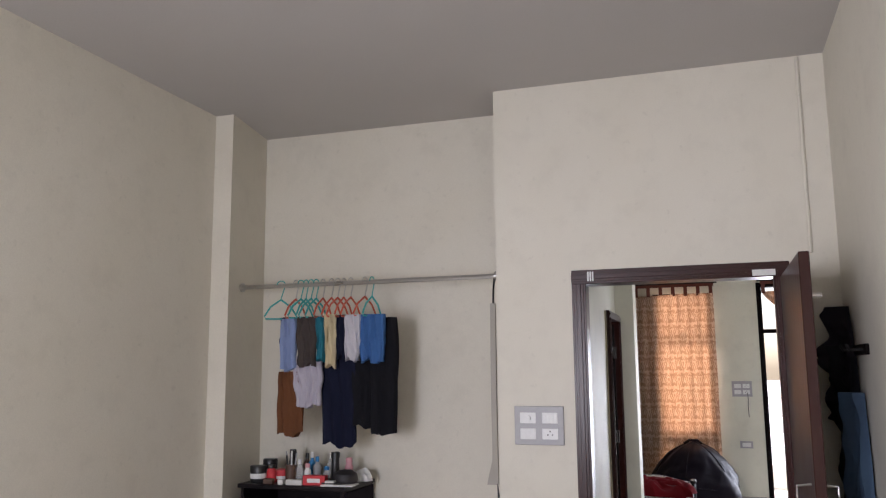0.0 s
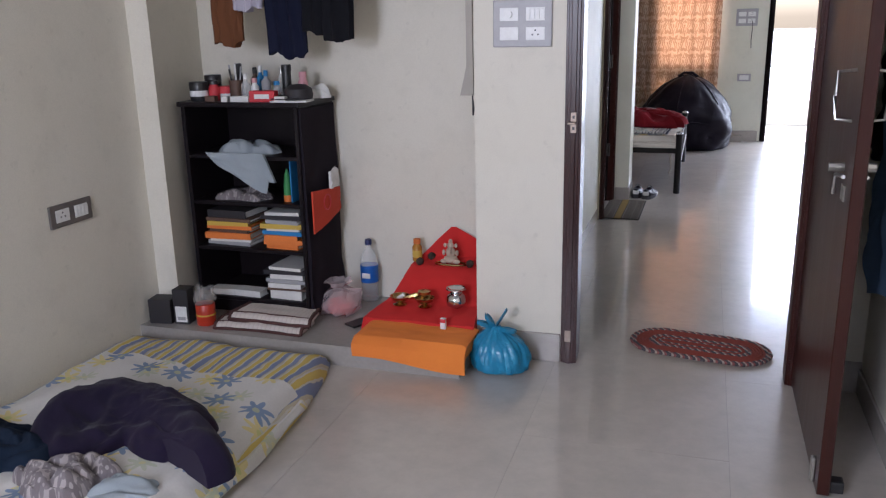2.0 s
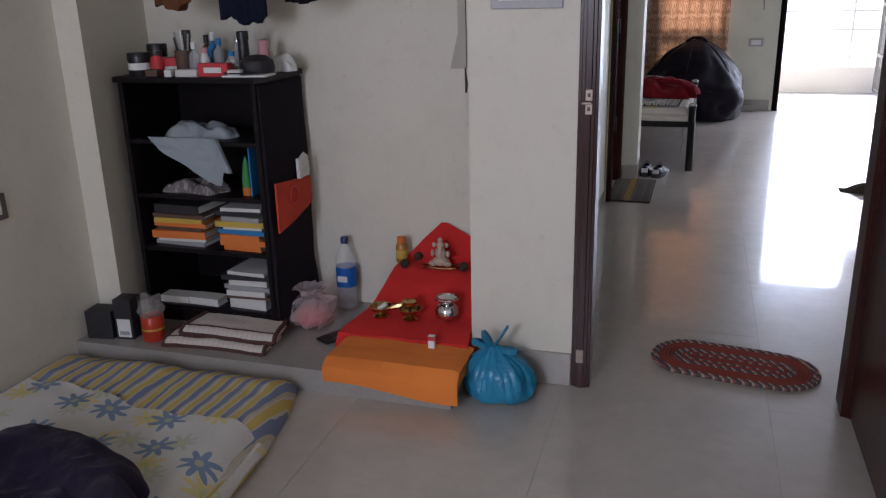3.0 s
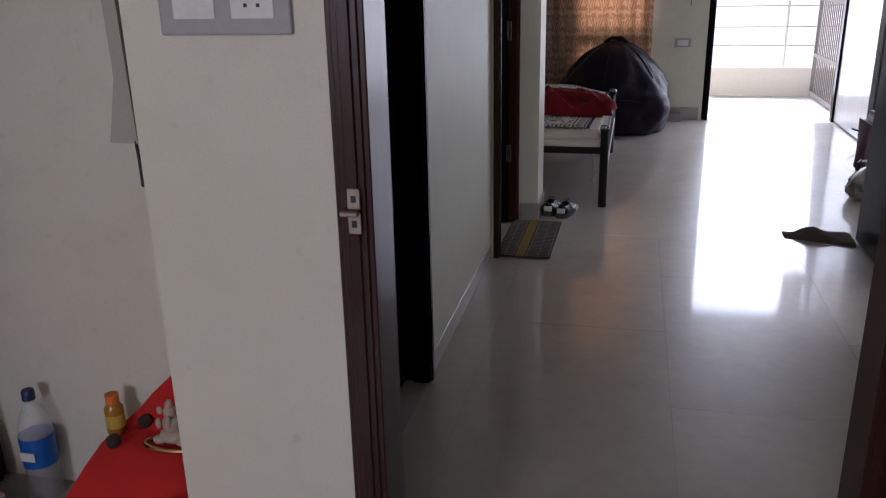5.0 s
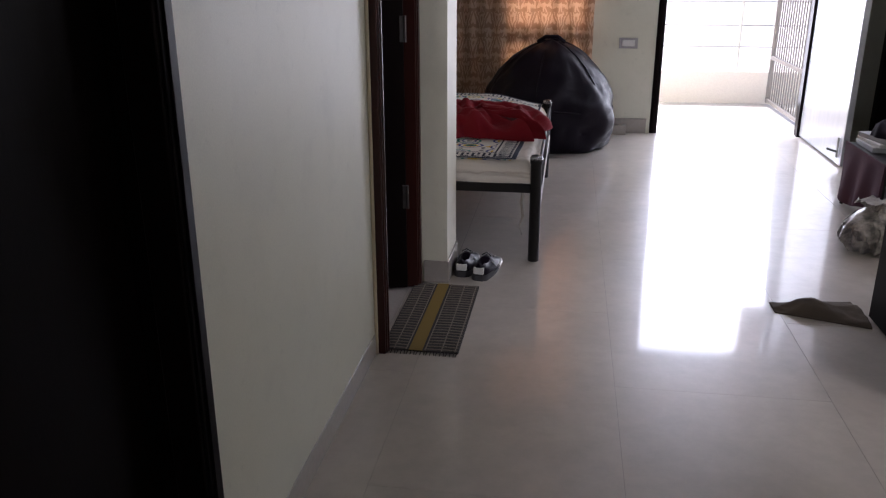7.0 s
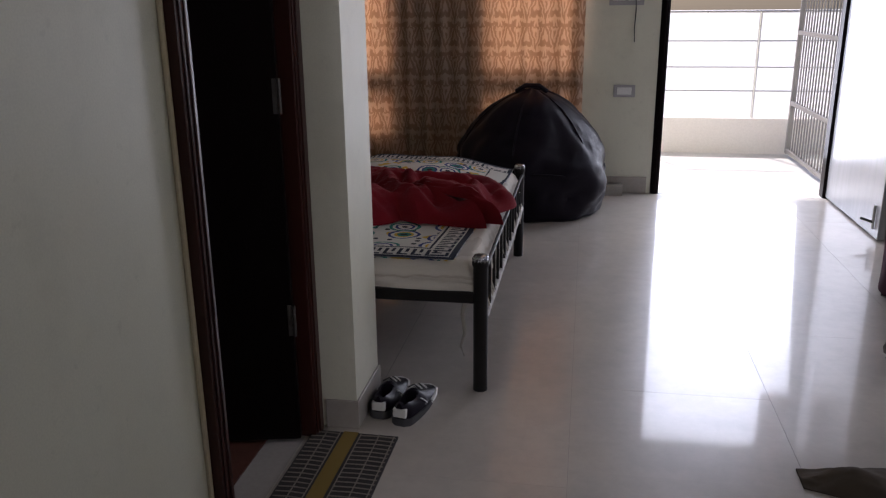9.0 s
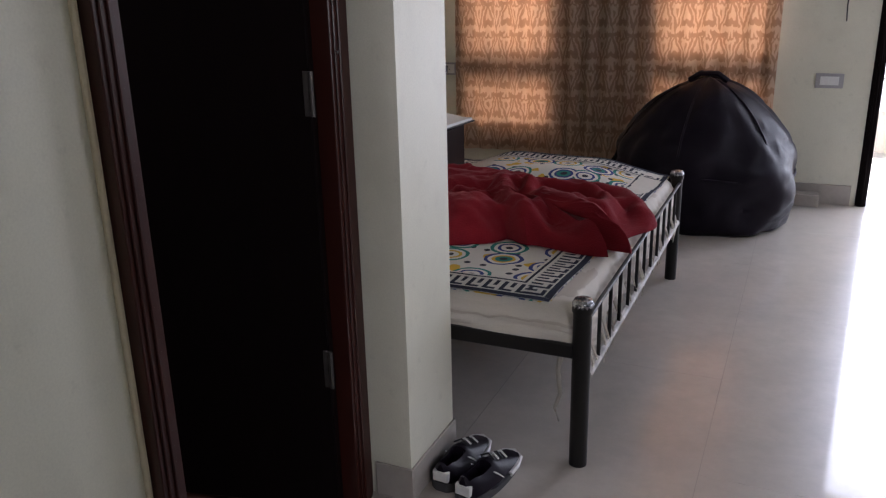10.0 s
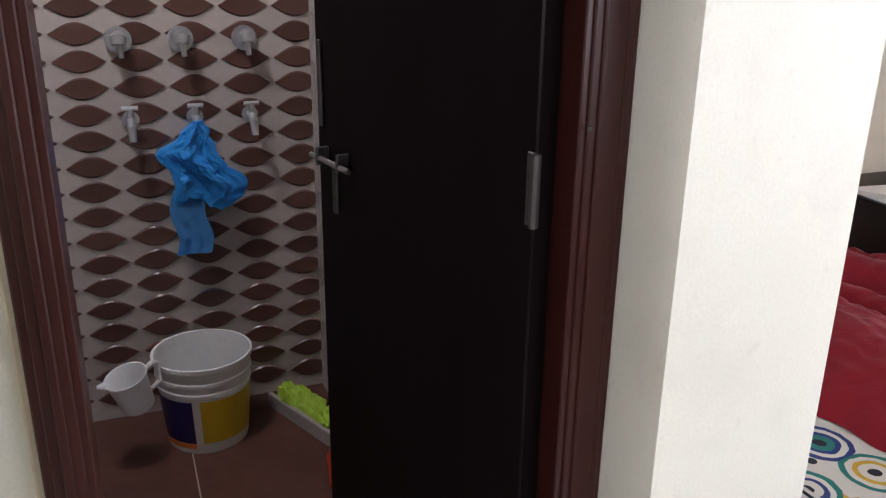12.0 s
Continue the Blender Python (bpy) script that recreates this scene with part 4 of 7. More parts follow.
# table block and open book at the head of the bed
stool = thing("bed_table", "small dark brown wooden table on the bed", "table", (-0.72, 5.14, 0.488))
part("top", bx((-0.42, -0.16, 0.20), (0.27, 0.17, 0.225), 0.003, 1), WOODBK, stool)
part("side_panel", bx((0.225, -0.15, 0.0), (0.25, 0.16, 0.20), 0.002, 1), TABLEWOOD, stool)
part("side_panel", bx((-0.40, -0.15, 0.0), (-0.375, 0.16, 0.20), 0.002, 1), TABLEWOOD, stool)
part("back_panel", bx((-0.375, -0.15, 0.0), (0.225, -0.135, 0.20), 0.002, 1), TABLEWOOD, stool)
book = thing("open_book", "large open book with white pages on the small table", "book", (-0.67, 5.07, 0.715), -6)
for s in (-1, 1):
    bm = bmesh.new()
    cloth(bm, 14, 6, lambda u, v: (s * u * 0.26, -0.17 + v * 0.34, 0.012 + 0.016 * math.sin(min(1, u * 1.25) * math.pi) ** 0.8 * (1 - 0.4 * u) + 0.006),
          lambda u, v: (s * u * 0.26, -0.17 + v * 0.34, 0.006))
    part("page_block", bm, PAPER, book, "", True)
part("cover", bx((-0.27, -0.18, 0.0), (0.27, 0.18, 0.006), 0.001, 1), BLACKP, book)


# beanbag
def bean():
    bm = bmesh.new()
    n, m = 72, 48
    rings = []
    for j in range(m + 1):
        v = j / m
        z = 0.80 * v
        r = 0.50 * (max(0.0, 1 - (max(0, v - 0.38) / 0.62) ** 1.7)) ** 0.62 * (0.92 + 0.08 * min(1, v / 0.25)) if v > 0 else 0.44
        ring = []
        for i in range(n):
            a = 2 * math.pi * i / n
            k = 1 + 0.03 * abs(math.sin(3 * a)) * (v < 0.95) + 0.06 * fold(math.cos(a) * 1.4, math.sin(a) * 1.4 + v * 2, 1.3, 4.0) + 0.018 * math.sin(14 * v + 5 * fold(math.cos(a), math.sin(a), 2, 1)) - 0.035 * (1 - abs(noise.noise(Vector((math.cos(a) * 3.2, math.sin(a) * 3.2, v * 5))))) ** 6 - 0.02 * (1 - abs(noise.noise(Vector((math.cos(a) * 6 + 4, math.sin(a) * 6, v * 3))))) ** 8
            ring.append(bm.verts.new((r * k * math.cos(a), 0.88 * r * k * math.sin(a), z + 0.02 * fold(math.cos(a), math.sin(a), 2, v * 3) * (0.1 < v))))
        rings.append(ring)
    for a, b in zip(rings, rings[1:]):
        for i in range(n):
            bm.faces.new((a[i], a[(i + 1) % n], b[(i + 1) % n], b[i]))
    bm.faces.new(rings[0][::-1]), bm.faces.new(rings[-1])
    b = thing("bean_bag", "black leatherette bean bag sagging beside the curtain", "bean bag", (0.505, 6.48, 0.0))
    part("body", bm, LEATHER, b, "", True)
    bm = bmesh.new()
    pts = []
    for i in range(41):
        a = 2 * math.pi * i / 40
        pts.append((0.492 * math.cos(a), 0.434 * math.sin(a), 0.30 + 0.02 * math.sin(3 * a)))
    tube(bm, pts, 0.007, 6)
    part("seam", bm, LEATHER, b, "", True)
    for k in range(6):
        a = 2 * math.pi * k / 6 + 0.35
        pts = []
        for v in (0.40, 0.52, 0.64, 0.76, 0.86, 0.94):
            r = 0.50 * max(0.0, 1 - ((v - 0.38) / 0.62) ** 1.7) ** 0.62 * 1.012
            pts.append((r * math.cos(a), 0.88 * r * math.sin(a), 0.80 * v))
        part("seam", tub(pts, 0.006, 6), LEATHER, b, "", True)
    part("handle", tub([(-0.10, -0.02, 0.785), (-0.04, -0.04, 0.825), (0.05, -0.04, 0.825), (0.10, -0.02, 0.785)], 0.016), LEATHER, b, "", True)


bean()


# curtains
def curtain(name, x0, x1, y, z0, z1, waves, label, tied=False):
    c = thing(name, label, "curtain", (x0, y, 0))
    w = x1 - x0

    def f(u, v, off):
        amp = 0.015
        x = u * w
        if tied:
            k = 1 - 0.80 * min(1, max(0, (1 - v) / 0.6)) ** 1.3
            x = w - (1 - u) * w * k
        return (x, off + amp * math.sin(2 * math.pi * waves * u + 0.6 * math.sin(3 * v)) + 0.006 * fold(u * 6, v * 3, 1), z0 + v * (z1 - z0) + 0.008 * math.sin(u * 9))
    bm = bmesh.new()
    cloth(bm, waves * 10, 24, lambda u, v: f(u, v, 0.0), lambda u, v: f(u, v, 0.003))
    uv = bm.loops.layers.uv.new("cloth")
    for face in bm.faces:
        for loop in face.loops:
            loop[uv].uv = (loop.vert.co.x * 1.25, loop.vert.co.z)
    part("cloth", bm, DAMASK, c, "", True)
    zb = z1 + 0.13
    part("top_band", bx((-0.01, -0.004, zb - 0.035), (w + 0.01, 0.004, zb + 0.02)), CURTBAND, c, "dark brown heading band")
    n = int(w / 0.155)
    for k in range(n + 1):
        x = k * (w - 0.05) / n
        part("tab", bx((x, -0.005, z1 - 0.02), (x + 0.045, 0.005, zb - 0.03)), CURTBAND, c)
    part("rod", tub([(-0.05, 0, zb + 0.01), (w + 0.05, 0, zb + 0.01)], 0.010), BLACKM, c, "", True)
    return c


curtain("curtain", -1.215, 0.83, FAR - 0.075, 0.215, 2.60, 17, "orange and brown damask curtain glowing with daylight")
curtain("curtain", 1.40, 2.46, FAR - 0.05, 1.5, 2.60, 9, "orange and brown damask door curtain drawn aside", True)


# ---- bedroom things ----
def colour(name, c, rough=0.5, **kw):
    return surface(name, c, tuple(x * 0.85 for x in c), rough, **kw)


PALETTE = {k: colour(k, v, 0.6) for k, v in {
    "orange_card": (0.75, 0.20, 0.03), "yellow_card": (0.62, 0.42, 0.06), "blue_card": (0.03, 0.22, 0.50), "brown_card": (0.11, 0.06, 0.04),
    "cream_card": (0.70, 0.69, 0.66), "grey_card": (0.35, 0.35, 0.36), "black_card": (0.025, 0.022, 0.025), "red_card": (0.6, 0.04, 0.05), "pink_card": (0.7, 0.35, 0.38), "green_card": (0.05, 0.28, 0.08), "lime_cloth": (0.42, 0.62, 0.05)}.items()}
P = PALETTE
FABRIC = {k: colour(k, v, 0.9, fine=300, bumps=0.3, broad=6, spec=0.12) for k, v in {
    "brown_twill": (0.16, 0.065, 0.03), "light_blue_cotton": (0.27, 0.34, 0.55), "lilac_white_cotton": (0.52, 0.49, 0.56), "dark_grey_cotton": (0.075, 0.06, 0.055),
    "teal_cotton": (0.03, 0.18, 0.24), "cream_cotton": (0.62, 0.52, 0.33), "navy_cotton": (0.012, 0.014, 0.032), "white_cotton": (0.6, 0.58, 0.62),
    "blue_cotton": (0.06, 0.15, 0.36), "black_cotton": (0.011, 0.011, 0.014), "grey_webbing": (0.45, 0.42, 0.37), "black_sacking": (0.02, 0.016, 0.022),
    "brown_sacking": (0.10, 0.08, 0.06), "plum_cloth": (0.08, 0.035, 0.05)}.items()}

# bookcase
bc = thing("bookcase", "black laminate bookcase with four open shelves in the alcove", "bookcase", (-1.28, 0.0, 0.09))
X0, X1, Y0, Y1, ZT = -0.295, 0.295, -0.02, 0.345, 0.997
for x in (X0, X1 - 0.02):
    part("side_panel", bx((x, Y0, 0.0), (x + 0.02, Y1, ZT - 0.022), 0.003, 1), BOOKCASE, bc)
part("top_panel", bx((X0 - 0.012, Y0 - 0.012, ZT - 0.022), (X1 + 0.012, Y1, ZT), 0.005), BOOKCASE, bc)
part("back_panel", bx((X0 + 0.02, Y1 - 0.012, 0.02), (X1 - 0.02, Y1, ZT - 0.022)), BOOKCASE, bc)
for z in (0.06, 0.305, 0.525, 0.74):
    part("shelf", bx((X0 + 0.02, Y0 + 0.004, z), (X1 - 0.02, Y1 - 0.012, z + 0.018), 0.003, 1), BOOKCASE, bc)
part("plinth", bx((X0 + 0.02, Y0 + 0.02, 0.0), (X1 - 0.02, Y0 + 0.035, 0.06)), BOOKCASE, bc)
bm = bmesh.new()
cloth(bm, 14, 22, lambda u, v: (X1 + 0.006 + 0.012 * (1 + fold(u * 3, v * 4, 1.2, 2)) * (1 - v * 0.7), Y0 + 0.01 + u * (Y1 - Y0 - 0.02), 0.03 + v * (ZT - 0.06)),
      lambda u, v: (X1 + 0.001, Y0 + 0.01 + u * (Y1 - Y0 - 0.02), 0.03 + v * (ZT - 0.06)))
part("side_cloth", bm, FABRIC["black_sacking"], bc, "black cloth hung over the side", True)

pouch = thing("cloth_bag", "red and orange cloth bag hung on the bookcase side", "bag", (-0.962, 0.16, 0.42))
bm = bmesh.new()
cloth(bm, 10, 10, lambda u, v: (0.012 + 0.010 * math.sin(u * 3.1) * (1 - v * 0.5) + 0.004 * fold(u * 4, v * 4, 1, 2), -0.15 + u * 0.29, 0.075 + 0.06 * u + v * (0.195 - 0.09 * u)), lambda u, v: (0.004, -0.15 + u * 0.29, 0.075 + 0.06 * u + v * (0.195 - 0.09 * u)))
part("front", bm, colour("red_orange_cloth", (0.62, 0.06, 0.025), 0.9, fine=300), pouch, "", True)
part("emblem", tub([(0.024, -0.03 + 0.035 * math.cos(a / 3), 0.20 + 0.035 * math.sin(a / 3)) for a in range(20)], 0.003, 5), P["red_card"], pouch)
bm = bmesh.new()
cloth(bm, 6, 8, lambda u, v: (0.02 + 0.01 * fold(u * 4, v * 4, 1), 0.03 + u * 0.09, 0.25 + v * (0.10 - 0.05 * abs(u - 0.5))), lambda u, v: (0.008, 0.03 + u * 0.09, 0.25 + v * 0.08))
part("tissue", bm, PAPER, pouch, "white paper sticking out", True)


def make_book(x, y, z, w, d, h, rz, cover, label):
    b = thing("book", label, "book", (x, y, z), rz, "books on the shelves")
    bm = bmesh.new()
    t = min(0.003, h * 0.2)
    box(bm, (-w / 2, -d / 2, 0), (w / 2, d / 2, t)), box(bm, (-w / 2, -d / 2, h - t), (w / 2, d / 2, h)), box(bm, (-w / 2, -d / 2, t), (w / 2, -d / 2 + t, h - t))
    part("cover", bm, cover, b)
    part("page_block", bx((-w / 2 + t, -d / 2 + 0.006, t), (w / 2 - 0.004, d / 2 - 0.004, h - t)), PAPER, b)
    return b


def stack(x, y, z, w, rows):
    for i, (h, key, words) in enumerate(rows):
        ww = w * (0.9 + 0.1 * math.sin(3.1 * i + x * 7))
        make_book(x + 0.008 * math.sin(2.3 * i), y + 0.006 * math.cos(1.7 * i), z, ww, 0.20, h, 4 * math.sin(1.9 * i + x), PALETTE[key], words)
        z += h + 0.0005


stack(-1.405, 0.115, 0.4135, 0.25, [(0.018, "grey_card", "thin grey notebook low in a book stack"), (0.012, "cream_card", "thin cream notebook in a book stack"), (0.030, "orange_card", "orange softback in a book stack"), (0.014, "brown_card", "brown paperback in a book stack"),
                                   (0.018, "orange_card", "orange softback in a book stack"), (0.020, "yellow_card", "yellow paperback in a book stack"), (0.016, "brown_card", "brown paperback in a book stack"), (0.035, "black_card", "thick dark paperback on top of a stack")])
stack(-1.115, 0.10, 0.4135, 0.21, [(0.022, "orange_card", "orange softback in a book stack")] * 3 + [(0.018, "blue_card", "blue softback in a book stack"), (0.012, "cream_card", "thin cream notebook in a book stack"),
                                  (0.022, "yellow_card", "yellow paperback in a book stack"), (0.018, "grey_card", "thin grey notebook in a book stack"), (0.020, "black_card", "dark paperback in a book stack"), (0.014, "cream_card", "cream notebook on top of a stack")])
stack(-1.115, 0.10, 0.1685, 0.21, [(0.045, "cream_card", "thick sheaf of white notes low on the shelf"), (0.012, "brown_card", "thin brown folder in a paper stack"), (0.022, "cream_card", "white notebook in a paper stack"), (0.018, "grey_card", "grey notebook in a paper stack"),
                                  (0.025, "cream_card", "white notebook in a paper stack"), (0.020, "black_card", "black notebook in a paper stack"), (0.014, "cream_card", "small white notebook on a paper stack")])
make_book(-1.46, 0.035, 0.1685, 0.13, 0.07, 0.028, 2, P["cream_card"], "small white notebook lying on the lowest shelf")
make_book(-1.32, 0.035, 0.1685, 0.14, 0.07, 0.030, -3, P["cream_card"], "white notebook lying on the lowest shelf")

# clothes on the upper shelves
mound("folded_shirt", "pale grey shirt bundled on the bookcase shelf", "shirt", (-1.30, 0.10, 0.848), 6, 0.29, 0.20, 0.062, GREYCLOTH, 2.2, 48, 40, 1.6, ridge=0.05)
bm = bmesh.new()
cloth(bm, 24, 20, lambda u, v: (-1.46 + u * 0.30 + 0.05 * (1 - v), -0.034 - 0.008 * fold(u * 4, v * 3, 1.3, 3) - 0.004 * math.sin(u * 14), 0.862 - (1 - v) * (0.05 + 0.13 * min(1, u * 1.3) * (1 if u < 0.85 else 0.6))),
      lambda u, v: (-1.46 + u * 0.30 + 0.05 * (1 - v), -0.024, 0.862 - (1 - v) * (0.05 + 0.13 * min(1, u * 1.3) * (1 if u < 0.85 else 0.6))))
mesh("hanging_shirt", bm, GREYCLOTH, "pale grey shirt tail hanging over the shelf edge", "shirt", smooth=True)
mound("printed_shirt", "grey printed shirt bundled on the bookcase shelf", "shirt", (-1.34, 0.10, 0.633), -4, 0.28, 0.20, 0.05, GREYPRINT, 3.1, 48, 40, 1.6, ridge=0.04)
tubeb = thing("gel_tube", "green and orange squeeze tube standing on the shelf", "tube", (-1.095, 0.05, 0.633))
part("cap", lat([(0.02, 0), (0.02, 0.03)], 12), P["orange_card"], tubeb)
part("body", lat([(0.019, 0.03), (0.019, 0.07), (0.012, 0.12), (0.003, 0.15)], 12), P["green_card"], tubeb, "", True)
mesh("paper_sleeve", bx((-1.03, 0.0, 0.0), (-1.024, 0.20, 0.19), 0.001, 1), P["blue_card"], "pale blue paper sleeve leaning in the bookcase", "folder", (-0.035, 0.02, 0.633))


# bits on top of the bookcase
def jar(x, y, r, h, body, lid, words, lidh=0.03):
    j = thing("jar", words, "jar", (x, y, 1.087))
    part("body", lat([(r * 0.94, 0), (r, 0.006), (r, h - lidh)], 18), body, j, "", True)
    part("lid", lat([(r * 1.03, h - lidh), (r * 1.03, h - 0.003), (r * 0.98, h)], 18), lid, j, "", True)
    part("label", lat([(r * 1.012, h * 0.25), (r * 1.012, h * 0.55)], 18, close=False), PAPER, j, "white paper label")


def bottle_on_top(x, y, r, h, body, cap, words, neck=0.4):
    j = thing("bottle", words, "bottle", (x, y, 1.087))
    part("body", lat([(r * 0.9, 0), (r, 0.005), (r, h * 0.62), (r * neck, h * 0.74), (r * neck, h * 0.8)], 14), body, j, "", True)
    part("cap", lat([(r * neck * 1.15, h * 0.8), (r * neck * 1.15, h * 0.985), (r * neck, h)], 12), cap, j, "", True)


jar(-1.51, 0.045, 0.042, 0.085, BLACKP, BLACKP, "black lidded cosmetic jar with a white label")
jar(-1.50, 0.15, 0.038, 0.11, BLACKP, BLACKP, "black lidded cosmetic jar with a white label")
jar(-1.41, 0.12, 0.05, 0.06, P["red_card"], P["red_card"], "squat dark red cosmetic jar")
cup = thing("brush_cup", "dark brown cup holding brushes and pencils", "cup", (-1.335, 0.08, 1.087))
part("cup", lat([(0.024, 0), (0.03, 0.002), (0.032, 0.09), (0.027, 0.09), (0.024, 0.01)], 16, close=False), P["brown_card"], cup, "", True)
for k in range(6):
    a = k * 1.05
    part("brush", tub([(0.012 * math.cos(a), 0.012 * math.sin(a), 0.01), (0.03 * math.cos(a), 0.03 * math.sin(a), 0.15 + 0.02 * math.sin(3 * k))], 0.004, 6), (P["grey_card"], P["black_card"], WHITEP)[k % 3], cup, "", True)
bottle_on_top(-1.275, 0.06, 0.021, 0.12, CLEARP, WHITEP, "small clear pump bottle")
bottle_on_top(-1.255, 0.16, 0.02, 0.15, P["blue_card"], WHITEP, "slim blue lotion bottle")
bottle_on_top(-1.30, 0.19, 0.022, 0.14, P["brown_card"], BLACKP, "dark brown serum bottle")
bottle_on_top(-1.21, 0.13, 0.022, 0.13, P["grey_card"], P["blue_card"], "grey bottle with a blue cap")
bottle_on_top(-1.165, 0.19, 0.017, 0.14, CLEARP, STEEL, "slim clear spray bottle")
bottle_on_top(-1.11, 0.14, 0.021, 0.155, BLACKP, BLACKP, "tall black deodorant can", 0.95)
bottle_on_top(-1.06, 0.20, 0.022, 0.12, P["pink_card"], P["pink_card"], "small pink lotion bottle with a cap", 0.7)
bottle_on_top(-1.44, 0.06, 0.026, 0.09, P["red_card"], BLACKP, "squat dark red bottle with a black cap", 0.7)
bottle_on_top(-1.375, 0.17, 0.02, 0.16, BLACKP, BLACKP, "tall slim black cosmetic bottle", 0.8)
bottle_on_top(-1.235, 0.07, 0.018, 0.10, WHITEP, P["pink_card"], "small white bottle with a pink cap", 0.6)
bottle_on_top(-1.135, 0.09, 0.02, 0.085, CLEARP, P["blue_card"], "small clear bottle with a blue cap", 0.6)
mound("crumpled_tissue", "crumpled white tissue behind the black cap", "tissue", (-1.03, 0.235, 1.087), 10, 0.15, 0.12, 0.085, PAPER, 1.7, 36, 30, 3.0, ridge=0.03)
rb = thing("red_box", "small red carton with white print", "box", (-1.165, 0.02, 1.087), 4)
part("carton", bx((-0.06, -0.022, 0), (0.06, 0.022, 0.048), 0.002, 1), P["red_card"], rb)
part("print", bx((-0.035, -0.0235, 0.014), (0.035, -0.022, 0.034)), PAPER, rb, "white printed bar")
for x, y, w, key, words in ((-1.42, 0.0, 0.05, "brown_card", "small brown box"), (-1.345, -0.005, 0.03, "cream_card", "tiny white box"), (-1.27, 0.0, 0.09, "cream_card", "flat cream soap box"), (-1.07, 0.0, 0.05, "cream_card", "tiny white carton")):
    mesh("small_box", bx((-w / 2, -0.016, 0), (w / 2, 0.016, 0.026), 0.002, 1), P[key], words + " on the bookcase top", "box", (x, y, 1.087), 3)
mesh("notepad", bx((-0.085, -0.05, 0), (0.085, 0.05, 0.007), 0.001, 1), PAPER, "thin white notepad under the cap", "notepad", (-1.035, 0.035, 1.087), 6)
cap = thing("cap", "black folded cap lying on the bookcase top", "cap", (-1.03, 0.09, 1.0945), 10)
part("crown", lat([(0.062, 0), (0.066, 0.02), (0.06, 0.045), (0.035, 0.062), (0.002, 0.066)], 20), P["black_card"], cap, "", True)
part("brim", lat([(0.02, 0.001), (0.075, 0.004), (0.072, 0.009), (0.02, 0.008)], 20, (-0.045, -0.03, 0), close=False), P["black_card"], cap, "", True)

# by the platform edge
mesh("black_box", bx((-0.055, -0.045, 0), (0.055, 0.045, 0.115), 0.004), P["black_card"], "small matt black box on the platform", "box", (-1.648, -0.20, 0.09), 8)
tb = thing("spice_box", "tall dark carton with a white label on the platform", "box", (-1.545, -0.185, 0.09), 6)
part("carton", bx((-0.038, -0.038, 0), (0.038, 0.038, 0.165), 0.002, 1), P["black_card"], tb)
part("label", bx((-0.028, -0.0395, 0.01), (0.028, -0.038, 0.085)), PAPER, tb, "white label")
part("print", bx((-0.02, -0.0405, 0.02), (0.02, -0.0395, 0.035)), P["grey_card"], tb, "grey print bar")
tin = thing("red_tin", "red and gold tin wrapped in clear plastic", "tin", (-1.435, -0.185, 0.09))
part("tin", lat([(0.042, 0), (0.044, 0.004), (0.044, 0.096), (0.041, 0.10)], 20), colour("red_orange_tin", (0.5, 0.04, 0.015), 0.3), tin, "", True)
part("label", lat([(0.0446, 0.045), (0.0446, 0.053)], 20, close=False), P["yellow_card"], tin, "thin yellow label band")
bm = bmesh.new()
lathe(bm, [(0.042, 0.10), (0.056, 0.125), (0.044, 0.155), (0.05, 0.175)], 24, close=False)
for v in bm.verts:
    v.co.x += 0.012 * fold(v.co.x * 20, v.co.y * 20, 1, 1)
    v.co.z += 0.02 * fold(v.co.x * 25, v.co.y * 25, 1, 3)
part("wrap", bm, FILM, tin, "crumpled clear plastic wrap")
asan = thing("prayer_mat", "folded brown bordered woven prayer mat on the platform", "mat", (-1.14, -0.125, 0.09), 3)
MATC = striped("woven_beige_mat", [(0.5, (0.66, 0.59, 0.53)), (0.75, (0.59, 0.51, 0.46)), (1.0, (0.68, 0.61, 0.55))], 0.022, 0, 0.01)
MATB = colour("dark_brown_braid", (0.085, 0.035, 0.03), 0.9, fine=300)
for i, (x0, x1, y0, y1, z) in enumerate(((-0.225, 0.200, -0.105, 0.055, 0.0), (-0.150, 0.205, -0.060, 0.100, 0.030))):
    def lap(u, v, low):
        roll = math.sin(math.pi / 2 * min(1, v / 0.16))
        return x0 + u * (x1 - x0) + 0.05 * (1 - v) * (u - 0.6) * (i == 1), y0 + v * (y1 - y0) + 0.012 * math.sin(u * 4 + i), z + (0.002 if low else 0.006 + 0.022 * roll + 0.005 * fold(u * 5, v * 3, 1, i))
    bm = bmesh.new()
    cloth(bm, 30, 14, lambda u, v: lap(u, v, False), lambda u, v: lap(u, v, True))
    layer = part("layer", bm, MATC, asan, "", True)
    for k0, k1 in (((0, 0), (1, 0)), ((1, 0), (1, 1)), ((0, 0), (0, 1)), ((0, 0.22), (1, 0.22))):
        pts = []
        for k in range(9):
            u, v = k0[0] + (k1[0] - k0[0]) * k / 8, k0[1] + (k1[1] - k0[1]) * k / 8
            p = lap(u, v, False)
            pts.append((p[0], p[1], p[2] - (0.004 if v < 0.2 else 0.001)))
        part("braid", tub(pts, 0.009 if k0[1] == 0 else 0.0045, 6), MATB, layer, "", True)

